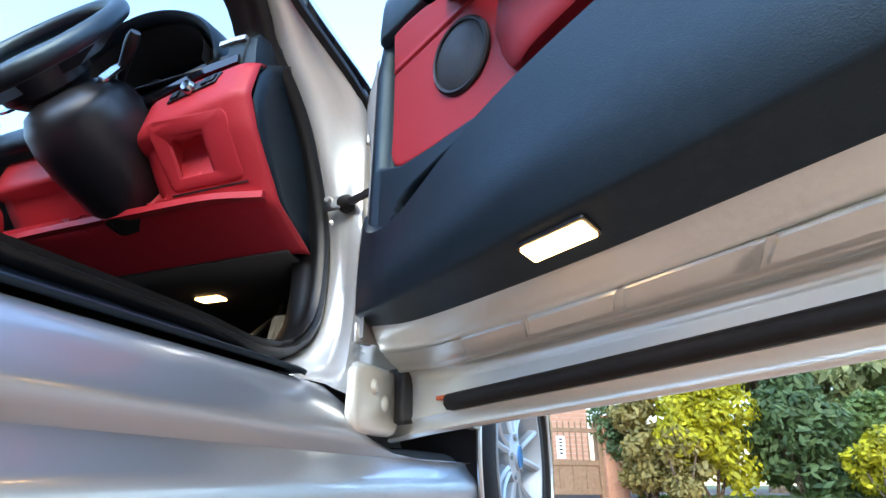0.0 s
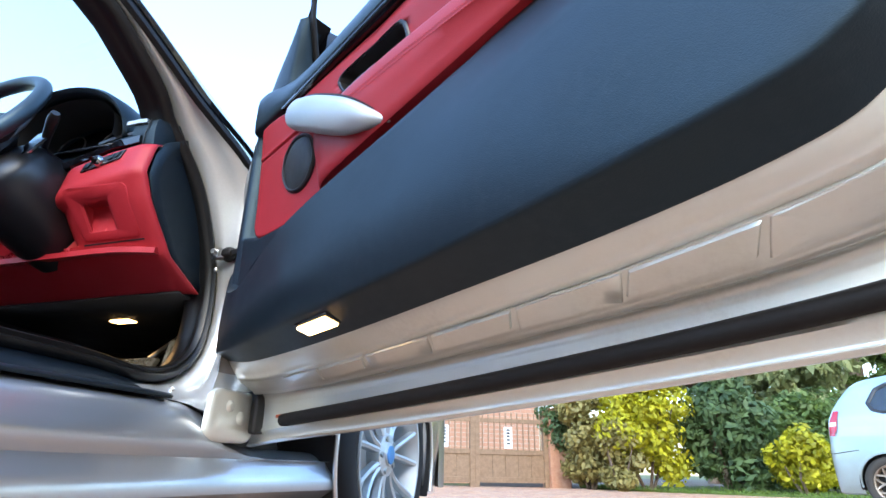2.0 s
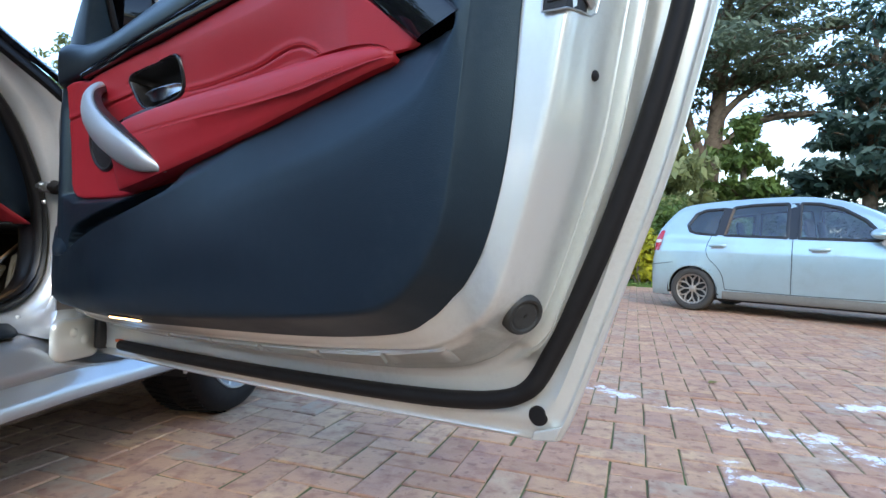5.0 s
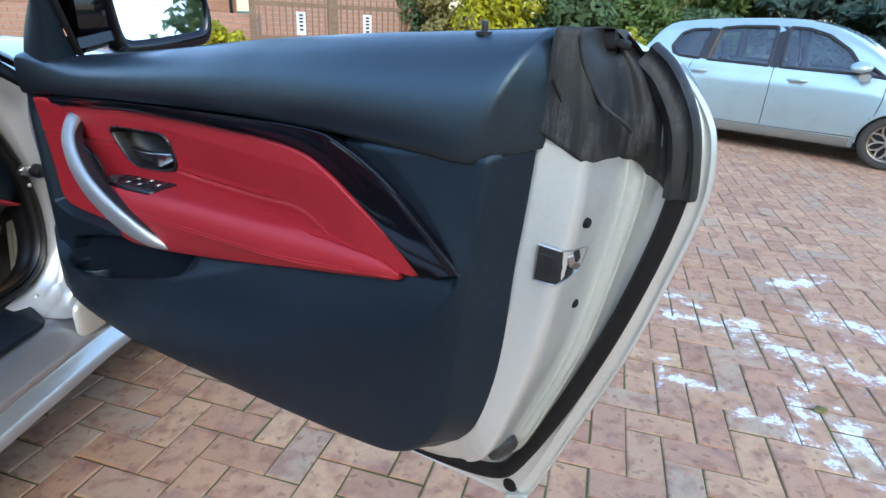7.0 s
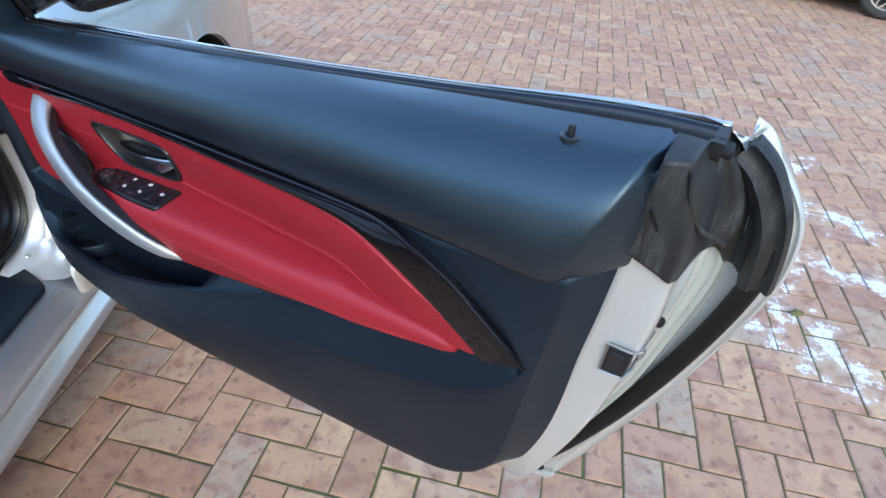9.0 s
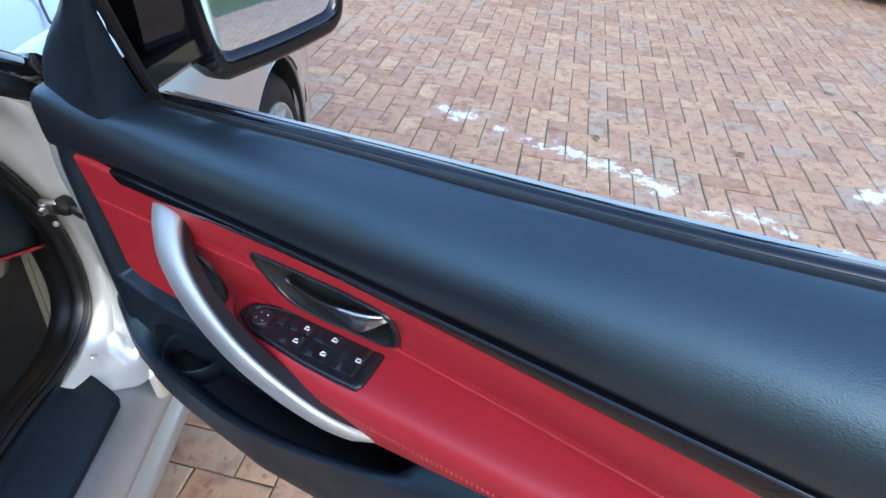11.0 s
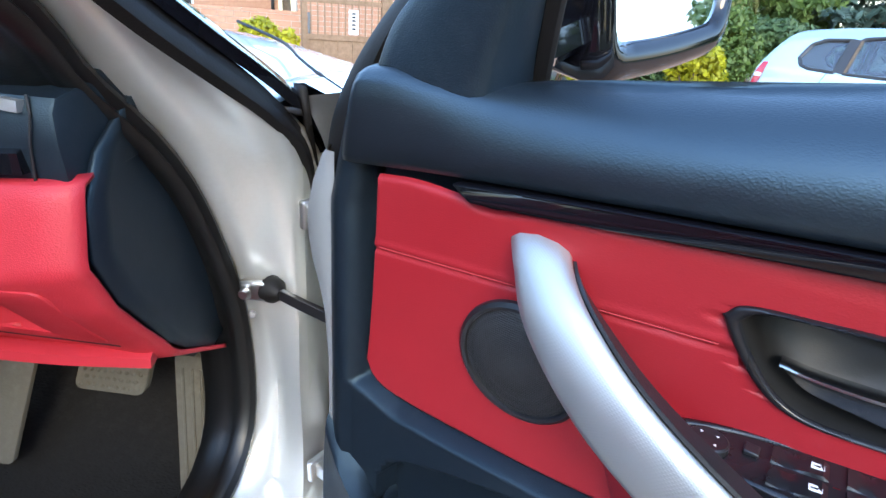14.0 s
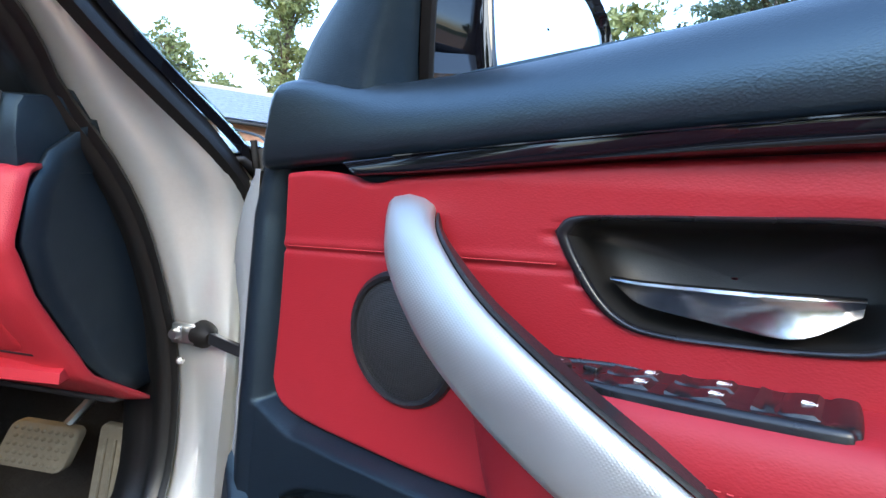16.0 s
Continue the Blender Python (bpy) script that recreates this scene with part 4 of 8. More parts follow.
def stitches(name, path, n, parent, ln=0.0028, lift=0.0008):
    p = cr(path, n * 2)
    pcs = []
    for i in range(0, n * 2 - 1, 2):
        a, b = p[i], p[i] + (p[i + 1] - p[i]) / max(1e-9, np.linalg.norm(p[i + 1] - p[i])) * ln
        off = np.array((0, -lift, 0.0))
        pcs.append(tube([a + off * 0.4, (a + b) / 2 + off, b + off * 0.4], 0.00045, 5))
    return part(name, join(*pcs), M["thread"], parent, "fine red stitching")


stitches("stitching", [D(u, redv(u, seam_w(u) + 0.0035) + 0.0010, seam_w(u) + 0.0035) for u in np.linspace(0.034, 0.310, 8)], 84, door)
rs_path = [(0.50, 0.8705), (0.567, 0.8685), (0.707, 0.8725), (0.76, 0.8785), (0.793, 0.8812), (0.823, 0.8785), (0.852, 0.866), (0.874, 0.850)]
stitches("stitching", [D(u, redv(u, w) + 0.0010, w) for u, w in rs_path], 90, door)

# speaker
sp = part("speaker_grille", lathe([(0.001, 0.011), (0.025, 0.0098), (0.045, 0.006), (0.0525, 0.003)], 48), M["mesh"], door, "round black speaker grille")
part("ring", lathe([(0.052, 0.002), (0.053, 0.006), (0.056, 0.007), (0.0595, 0.004), (0.061, -0.004), (0.05, -0.004)], 48), M["blackpl"], sp)
sp.matrix_local = Matrix.Translation(D(0.178, 0.1345, 0.8105)) @ Vector((0, -1, -0.125)).to_track_quat("Z", "Y").to_matrix().to_4x4() @ Matrix.Scale(0.955, 4)

# door release in its bowl
bzc = np.mean(bezel, 0)


def ring_row(k, dv):
    q = bzc + (bezel - bzc) * k
    return [D(a, redv(a, b) + dv, b) for a, b in q]


rel = part("release_bezel", grid([ring_row(1.05, -0.010), ring_row(1.046, -0.001), ring_row(1.03, 0.0022), ring_row(1.0, 0.0034), ring_row(0.965, 0.003), ring_row(0.95, 0.002), ring_row(0.94, -0.001), ring_row(0.93, -0.005)], wrap=True), M["satin"], door, "black bezel round the door release", angle=60)
bowl = [ring_row(0.94, -0.001), ring_row(0.92, -0.005)]
for k, d in ((0.90, -0.010), (0.86, -0.017), (0.78, -0.024), (0.64, -0.030), (0.45, -0.034), (0.25, -0.036), (0.02, -0.0365)):
    bowl.append([D(a, 0.136 + d, b) for a, b in bzc + (bezel - bzc) * k])
part("bowl", grid(bowl, wrap=True), M["bowl"], rel, "shadowed finger bowl", angle=60)
lev = []
up_edge = cr([(0.345, 0.138, 0.884), (0.365, 0.143, 0.884), (0.395, 0.146, 0.8855), (0.425, 0.145, 0.887), (0.452, 0.140, 0.889), (0.474, 0.129, 0.890)], 24)
lo_edge = cr([(0.347, 0.132, 0.880), (0.362, 0.134, 0.871), (0.390, 0.137, 0.868), (0.420, 0.141, 0.8665), (0.448, 0.146, 0.8675), (0.473, 0.131, 0.882)], 24)
for t, dv, dw in ((0.0, -0.024, -0.004), (0.0, -0.010, 0.001), (0.0, -0.003, 0.002), (0, 0.0, 0.0008), (0.06, 0.0008, 0), (0.16, -0.0004, 0), (0.5, -0.003, 0), (0.9, -0.001, 0), (1, -0.001, 0), (1, -0.010, 0.001)):
    q = up_edge + (lo_edge - up_edge) * t
    lev.append([D(a, v + dv, w + dw) for a, v, w in q])
part("release_lever", grid(lev), M["lever"], rel, "satin chrome door release lever", angle=50)

# armrest
AR = [  # u, back height, front edge v, front edge w, foot v, foot w
    (0.250, 0.812, 0.141, 0.806, 0.130, 0.765), (0.285, 0.822, 0.170, 0.806, 0.150, 0.716), (0.33, 0.826, 0.188, 0.804, 0.168, 0.712), (0.42, 0.834, 0.196, 0.809, 0.176, 0.722), (0.55, 0.842, 0.198, 0.815, 0.179, 0.743),
    (0.70, 0.848, 0.197, 0.820, 0.180, 0.771), (0.82, 0.854, 0.195, 0.826, 0.182, 0.796), (0.90, 0.856, 0.193, 0.833, 0.184, 0.812), (0.95, 0.853, 0.190, 0.838, 0.184, 0.822), (0.975, 0.846, 0.188, 0.839, 0.184, 0.826), (0.984, 0.840, 0.184, 0.837, 0.182, 0.828)]
AR = crs(AR, 8)
rows = []
for u, wb, vf, wf, v0, w0 in AR:
    vb = redv(u, wb) - 0.006
    r = min(0.008, (wf - w0) * 0.3)
    rows.append([D(u, v, w) for v, w in ((vb, wb), (vb + (vf - vb) * 0.3, wb + (wf - wb) * 0.04), (vb + (vf - vb) * 0.6, wb + (wf - wb) * 0.09), (vf - 0.013, wb + (wf - wb) * 0.16), (vf - 0.008, wb + (wf - wb) * 0.26), (vf - 0.004, wb + (wf - wb) * 0.46), (vf - 0.0012, wb + (wf - wb) * 0.75), (vf, wf - r), (vf - 0.001, wf - r * 1.7), (vf - 0.0014, wf - r * 1.8 - 0.0008), (vf - 0.001, wf - r * 2 - 0.001),
                                         (v0 + (vf - v0) * 0.55, w0 + (wf - w0) * 0.5), (v0 + (vf - v0) * 0.2, w0 + (wf - w0) * 0.2), (v0, w0 + 0.001), (v0 - 0.003, w0 - 0.002), (v0 - 0.03, w0 - 0.004))])
tip_ = np.mean(rows[-1], 0)
rows += [[tuple(tip_ + (np.array(p) - tip_) * k + (d, 0, 0)) for p in rows[-1]] for k, d in ((0.92, 0.003), (0.6, 0.005), (0.02, 0.0055))]
arm = part("armrest", grid(rows), M["red"], door, "red leather armrest with double stitching", angle=38)


def arm_face(st, drop):
    """A place on the armrest's front face, drop below its edge."""
    u, wb, vf, wf, v0, w0 = st
    h, r = wf - w0, min(0.010, (wf - w0) * 0.35)
    w = wf - min(drop, 0.75 * h)
    v = float(np.interp(w, [w0, w0 + 0.18 * h, w0 + 0.45 * h, wf - 2 * r, wf - r], [v0, v0 + (vf - v0) * 0.25, v0 + (vf - v0) * 0.6, vf - 0.002, vf]))
    return D(u, v + 0.0002, w)


for off in (0.0, 0.006):
    stitches("stitching", [arm_face(st, (0.012 + off) * min(1.0, (st[3] - st[5]) / 0.034)) for st in AR[14:60:5]], 110, arm)

# switch panel on the armrest


def top_w(u, v):
    """Height of the armrest's top at (u, v)."""
    wb, vf, wf = (float(np.interp(u, AR[:, 0], AR[:, k])) for k in (1, 2, 3))
    vb = redv(u, wb) - 0.006
    t = min(1.0, max(0.0, (v - vb) / (vf - vb)))
    return wb + (wf - wb) * float(np.interp(t, [0, 0.3, 0.6, 0.82, 0.90, 1], [0, 0.04, 0.09, 0.16, 0.26, 0.6])) + 0.0006


sw_out = crs([(0.289, 0.161), (0.292, 0.150), (0.300, 0.144), (0.333, 0.1360), (0.397, 0.1325), (0.464, 0.1290), (0.472, 0.1300), (0.476, 0.135), (0.4775, 0.176), (0.475, 0.184), (0.467, 0.1880), (0.411, 0.1875), (0.368, 0.1840), (0.325, 0.1790), (0.296, 0.1690), (0.289, 0.161)], 5)[:-1]
swc = np.mean(sw_out, 0)


def on_top(k, lift):
    return [D(a, v, top_w(a, v) + lift) for a, v in swc + (sw_out - swc) * k]


swp = part("switch_panel", grid([on_top(1.01, -0.005), on_top(1.005, 0.0014), on_top(0.99, 0.0030), on_top(0.96, 0.0036), on_top(0.91, 0.0036), on_top(0.885, 0.0030), on_top(0.87, 0.0018), on_top(0.5, 0.0014), on_top(0.02, 0.0014)], wrap=True), M["satin"], door, "black window switch panel", angle=40)
kn = part("mirror_knob", lathe([(0.001, 0.0030), (0.008, 0.0032), (0.0112, 0.0040), (0.0125, 0.003), (0.013, -0.002)], 32), M["blackpl"], swp, "round mirror adjuster with four arrows")
kn.matrix_local = Matrix.Translation(D(0.3215, 0.1595, top_w(0.3215, 0.1595) + 0.0028))
arrows = []
for k in range(4):
    a = k * math.pi / 2 + math.pi / 4
    c, s = math.cos(a), math.sin(a)
    x, y = 0.3215 + 0.0068 * c, 0.1595 + 0.0068 * s
    z = top_w(0.3215, 0.1595) + 0.0064
    arrows.append(([D(x + 0.0016 * c, y + 0.0016 * s, z), D(x - 0.0012 * s - 0.0008 * c, y + 0.0012 * c - 0.0008 * s, z), D(x + 0.0012 * s - 0.0008 * c, y - 0.0012 * c - 0.0008 * s, z)], [(0, 1, 2)]))
part("arrow_marks", join(*arrows), M["white_mark"], swp, "four white arrow marks", smooth=False)
part("fold_button", block(D(0.341, 0.157, top_w(0.346, 0.152) + 0.001), D(0.350, 0.147, top_w(0.346, 0.152) + 0.0042)), M["blackpl"], swp, bevel=0.001)


def rocker(u0, u1, v0, v1, name, mark=True):
    uu = np.linspace(u0, u1, 9)
    rws = []
    for v in (v0, v0 + 0.0008, (v0 + v1) / 2, v1 - 0.0008, v1):
        e = 0.0 if v in (v0, v1) else 1.0
        rws.append([D(u, v, top_w(u, v) + 0.0012 + e * float(np.interp((u - u0) / (u1 - u0), [0, 0.12, 0.36, 0.55, 0.95, 1], [0.0022, 0.0012, 0.0002, 0.0018, 0.0028, 0.0]))) for u in uu])
    ob = part(name, grid(rws), M["satin"], swp, "black rocker switch", angle=40)
    if mark:
        um, vm = u0 + (u1 - u0) * 0.78, (v0 + v1) / 2
        z = top_w(um, vm) + 0.0036
        zz = (z - 0.0004, z + 0.0003)
        pcs = [block(D(um + a0, vm + b1, zz[0]), D(um + a1, vm + b0, zz[1])) for a0, a1, b0, b1 in ((-0.0034, 0.0034, -0.0026, -0.0011), (-0.0034, 0.0034, 0.0011, 0.0026), (-0.0034, -0.0024, -0.0011, 0.0011), (0.0014, 0.0034, -0.0011, 0.0011))]
        part("window_mark", join(*pcs), M["white_mark"], swp, "small white window symbol", smooth=False)
    return ob


rocker(0.356, 0.386, 0.1400, 0.1565, "window_switch")
rocker(0.356, 0.386, 0.1595, 0.1765, "window_switch")
rocker(0.394, 0.424, 0.1385, 0.1565, "window_switch")
rocker(0.394, 0.424, 0.1595, 0.1775, "window_switch")
rocker(0.434, 0.463, 0.1385, 0.1775, "lock_switch")

# pull handle
E1 = cr([(0.157, 0.141, 0.924), (0.176, 0.164, 0.902), (0.200, 0.181, 0.868), (0.256, 0.195, 0.819), (0.335, 0.199, 0.774), (0.415, 0.187, 0.738), (0.496, 0.170, 0.731)], 44)
E2 = cr([(0.202, 0.131, 0.928), (0.218, 0.160, 0.912), (0.245, 0.184, 0.893), (0.290, 0.201, 0.863), (0.355, 0.211, 0.829), (0.438, 0.203, 0.783), (0.500, 0.172, 0.734)], 44)
rows, back = [], []
for i in range(44):
    a, b = E1[i], E2[i]
    mid, wdt = (a + b) / 2, np.linalg.norm(b - a)
    th = min(0.011, 0.35 * wdt)
    tan = E1[min(i + 1, 43)] - E1[max(i - 1, 0)]
    nv = np.cross(b - a, tan)
    nv /= np.linalg.norm(nv)
    nv *= np.sign(nv[1])
    rows.append([D(*p) for p in (a, a + nv * th * 0.35 + (b - a) * 0.03, a + (b - a) * 0.18 + nv * th * 0.75, mid + nv * th, b + (a - b) * 0.18 + nv * th * 0.75, b + nv * th * 0.35 + (a - b) * 0.03, b,
                                 b - nv * th * 0.5 + (a - b) * 0.06, mid - nv * th * 0.7, a - nv * th * 0.5 + (b - a) * 0.06)])
    back.append([D(*p) for p in (b - nv * th * 0.2, b - nv * th * 0.2 + (b - a) * 0.06, b - nv * (th + 0.006 * math.sin(math.pi * i / 43)), mid - nv * (th + 0.012 * math.sin(math.pi * i / 43)), a - nv * th * 0.6 + (b - a) * 0.1)])
grip = part("pull_handle", grid(rows, wrap=True, caps=True), M["alu"], door, "curved satin aluminium pull handle", angle=60)
part("handle_backing", grid(back), M["blackpl"], grip, "black backing of the pull handle", angle=60)

# gloss trim
tt = crs([(0.115, 0.951, 0.157), (0.20, 0.958, 0.160), (0.42, 0.973, 0.169), (0.69, 0.988, 0.183), (0.85, 0.993, 0.189), (0.907, 0.984, 0.190), (0.972, 0.952, 0.189), (1.021, 0.912, 0.187), (1.055, 0.882, 0.185), (1.077, 0.862, 0.184)], 10)
tb = crs([(0.135, 0.940, 0.157), (0.20, 0.944, 0.158), (0.42, 0.960, 0.163), (0.68, 0.968, 0.178), (0.82, 0.965, 0.184), (0.885, 0.946, 0.187), (0.945, 0.905, 0.185), (0.985, 0.872, 0.183), (1.008, 0.853, 0.182), (1.021, 0.8415, 0.181)], 10)
rows = [[D(a, v - 0.012, b) for a, b, v in tt], [D(a, v + 0.001, b) for a, b, v in tt]]
for t, dv in ((0.05, 0.0026), (0.14, 0.0032), (0.45, 0.0042), (0.80, 0.0050), (0.93, 0.0044), (0.99, 0.0020)):
    q = tt + (tb - tt) * t
    rows.append([D(a, v + dv, b) for a, b, v in q])
rows.append([D(a, v - 0.012, b) for a, b, v in tb])
trim = part("gloss_trim", grid(rows), M["gloss"], door, "curved gloss black trim strip", angle=30)
q = tt + (tb - tt) * 0.02
# thin gloss bead added to the shape for the trim's highlight line
part("bright_line", tube([D(a, v + 0.0035, b) for a, b, v in q[8:]], 0.0008, 6, up=(0, -1, 0)), M["gloss"], trim)

# upper pad
PADS = crs([(0.004, 0.030, 0.944, 0.154, 1.028, 0.122), (0.03, 0.050, 0.946, 0.153, 1.029, 0.118), (0.075, 0.085, 0.950, 0.152, 1.025, 0.112), (0.13, 0.135, 0.954, 0.152, 1.024, 0.109), (0.20, 0.20, 0.959, 0.155, 1.032, 0.111), (0.42, 0.42, 0.974, 0.166, 1.054, 0.109), (0.69, 0.69, 0.989, 0.180, 1.085, 0.115),
             (0.87, 0.87, 0.992, 0.188, 1.102, 0.104), (0.99, 1.0, 0.988, 0.188, 1.111, 0.090), (1.055, 1.10, 0.985, 0.187, 1.118, 0.082), (1.077, 1.126, 0.984, 0.184, 1.121, 0.082)], 8)
SEC = [(0.0, 0.0, -0.012, -0.012), (0.0, 0.01, -0.003, -0.003), (0.03, 0.03, 0.001, 0.002), (0.12, 0.10, 0.004, 0.005), (0.30, 0.28, 0.006, 0.008), (0.48, 0.48, 0.003, 0.010), (0.62, 0.66, -0.006, 0.012), (0.74, 0.81, -0.020, 0.012), (0.84, 0.90, -0.036, 0.009), (0.92, 0.955, -0.050, 0.002), (0.96, 0.99, -0.062, -0.010), (1.0, 1.0, None, None)]
rows = []
for u0, u1, wb, vb, wt, vt in PADS:
    row = []
    box = 1 - ease((u0 - 0.03) / 0.24)
    for _, h, dv, db in SEC:
        v = vt if dv is None else vb + dv + (db - dv) * box
        row.append(D(u0 + (u1 - u0) * h, max(v, vt), wb + (wt - wb) * h))
    rows.append(row)
last = rows[-1]
goal = [D(1.134 + 0.008 * min(1, j / 5), 0.138 - 0.05 * min(1.0, max(0.0, (j - 5) / 5)) ** 1.5, p[2] + 0.026 * max(0.0, 1 - j / 6)) for j, p in enumerate(last)]
for k in (0.05, 0.12, 0.5, 1.0):
    rows.append([tuple(np.array(p) + (np.array(g) - np.array(p)) * k + (0.003 * (k < 0.2), 0.0015 * (k < 0.2) - 0.004 * (k == 0.5), 0)) for p, g in zip(last, goal)])
first = rows[0]
rows = [[(p[0] - 0.014, min(p[1] + 0.05, -0.06), p[2] - 0.004) for p in first], [(p[0] - 0.010, p[1] + 0.012, p[2] - 0.002) for p in first], [(p[0] - 0.007, p[1] + 0.003, p[2] - 0.0005) for p in first]] + rows
pad = part("upper_pad", grid(rows), M["pad"], door, "padded black leather top of the door card", angle=70)

# window slot, seal and outer trim
seal = crs([(0.138, 0.108, 1.024), (0.20, 0.111, 1.031), (0.42, 0.109, 1.053), (0.69, 0.115, 1.084), (0.87, 0.104, 1.101), (1.0, 0.088, 1.111), (1.10, 0.081, 1.119), (1.176, 0.080, 1.121)], 10)


def beside(near, far, dw):
    """The waist line moved outwards: by near along the window, by far at the rear corner."""
    return [D(u, v - near - (far - near) * ease((u - 0.90) / 0.2), w + dw) for u, v, w in seal]


part("window_seal", sweep(beside(0.007, 0.006, -0.004), [(-0.007, -0.014), (-0.0068, 0.002), (-0.003, 0.0045), (0.003, 0.0045), (0.0068, 0.002), (0.007, -0.014)]), M["rubber"], door, "black rubber window seal", angle=60)
part("seal_lip", sweep(beside(0.0145, 0.014, -0.006), [(-0.0012, -0.02), (-0.0008, 0.004), (0.0008, 0.004), (0.0012, -0.02)]), M["worn_rubber"], door, "thin rubber lip of the window seal", angle=60)
part("window_glass", sweep(beside(0.0175, 0.017, -0.011), [(-0.002, -0.05), (-0.002, 0.0), (0.002, 0.0), (0.002, -0.05)]), M["tint"], door, "lowered window glass edge", angle=60)
part("outer_trim", sweep(beside(0.026, 0.033, -0.006), [(-0.0085, -0.016), (-0.008, 0.003), (-0.005, 0.0055), (0.004, 0.0055), (0.008, 0.003), (0.0085, -0.016)]), M["gloss"], door, "gloss black outer window trim", angle=60)
part("shoulder", grid([beside(0.0340, 0.044, -0.010), beside(0.0350, 0.048, -0.0035), beside(0.039, 0.053, -0.002), beside(0.044, 0.058, -0.005), beside(0.048, 0.068, -0.020)]), M["silver"], door, solid=0.002)
pin = part("lock_pin", lathe([(0.0036, 0.0), (0.0036, 0.009), (0.003, 0.0112), (0.001, 0.0118)], 20), M["blackpl"], door, "black lock pin")
pin.matrix_local = Matrix.Translation(D(1.056, 0.130, 1.112))
part("collar", lathe([(0.0095, -0.003), (0.0095, 0.0006), (0.008, 0.0014), (0.0055, 0.0014), (0.0045, 0.0)], 24), M["blackpl"], pin)

# sail panel and outside mirror
sail_l = crs([(0.022, 0.985, 0.148), (0.027, 1.022, 0.148), (0.042, 1.058, 0.147), (0.070, 1.085, 0.150), (0.098, 1.108, 0.153), (0.125, 1.128, 0.156), (0.152, 1.147, 0.159)], 5)
sail_c = crs([(0.124, 0.985, 0.150), (0.126, 1.012, 0.151), (0.133, 1.045, 0.154), (0.142, 1.070, 0.156), (0.151, 1.095, 0.158), (0.160, 1.122, 0.160), (0.166, 1.149, 0.161)], 5)
sail_r = crs([(0.139, 0.985, 0.097), (0.141, 1.018, 0.100), (0.147, 1.045, 0.112), (0.154, 1.070, 0.123), (0.161, 1.095, 0.133), (0.169, 1.122, 0.143), (0.177, 1.150, 0.153)], 5)
rows = [[D(a, v - 0.05, b) for a, b, v in sail_l], [D(a - 0.001, v - 0.008, b) for a, b, v in sail_l], [D(a + 0.001, v - 0.002, b) for a, b, v in sail_l]]
for t in (0.04, 0.15, 0.3, 0.45, 0.6, 0.75, 0.86, 0.93):
    q = sail_l + (sail_c - sail_l) * t
    rows.append([D(a, v + 0.005 * math.sin(math.pi * t), b) for a, b, v in q])
for t in (0.06, 0.14, 0.3, 0.55, 0.8, 1.0):
    q = sail_c + (sail_r - sail_c) * t
    rows.append([D(a + 0.004 * math.sin(math.pi * t), v, b) for a, b, v in q])
part("sail_panel", grid(rows), M["card"], door, "black triangular panel behind the mirror", angle=60)
part("sail_post", sweep([D(*p) for p in [(0.144, 0.088, 1.000), (0.145, 0.093, 1.020), (0.152, 0.105, 1.045), (0.159, 0.116, 1.07), (0.166, 0.126, 1.095), (0.174, 0.137, 1.122), (0.182, 0.148, 1.15), (0.190, 0.155, 1.19)]],
                        [(-0.004, -0.006), (-0.004, 0.004), (-0.001, 0.006), (0.001, 0.006), (0.004, 0.004), (0.004, -0.006)], up=(1, 0, 0)), M["rubber"], door, "black rubber glass channel", angle=40)
# rubber frame in front of the sail panel, running down behind the pad
fr_out = crs([(-0.072, 0.905, 0.105), (-0.070, 0.945, 0.105), (-0.058, 0.985, 0.104), (-0.026, 1.036, 0.103), (0.024, 1.092, 0.102), (0.085, 1.138, 0.114), (0.152, 1.184, 0.136)], 5)
fr_in = crs([(-0.012, 0.905, 0.122), (-0.008, 0.945, 0.122), (0.006, 0.985, 0.126), (0.036, 1.050, 0.128), (0.084, 1.099, 0.128), (0.120, 1.128, 0.138), (0.178, 1.178, 0.150)], 5)
rows = [[D(a - 0.004, v - 0.05, b) for a, b, v in fr_out], [D(a, v - 0.006, b) for a, b, v in fr_out]]
for t, dv in ((0.04, 0.001), (0.14, 0.004), (0.40, 0.004), (0.62, 0.001), (0.68, -0.005), (0.74, 0.0), (0.86, 0.004), (0.98, 0.004), (1.06, -0.004)):
    rows.append([D(a, v + dv, b) for a, b, v in fr_out + (fr_in - fr_out) * t])
part("sail_edge", grid(rows), M["rubber"], door, "black rubber frame beside the sail panel", angle=60)
GL = crs([(0.004, 1.040), (-0.05, 1.047), (-0.106, 1.058), (-0.126, 1.065), (-0.136, 1.082), (-0.139, 1.112), (-0.132, 1.146), (-0.106, 1.172), (-0.05, 1.186), (0.002, 1.188), (0.020, 1.174), (0.024, 1.13), (0.021, 1.07), (0.016, 1.046), (0.004, 1.040)], 5)[:-1]
glc = GL.mean(0)


def mir_at(k, du, drop=0.0, out=1.0):
    q = glc + (GL - glc) * np.array(k)
    return [D(0.173 - 0.32 * a * out + du - 0.12 * (b - 1.05) * out, a, b + 0.015 - drop) for a, b in q]


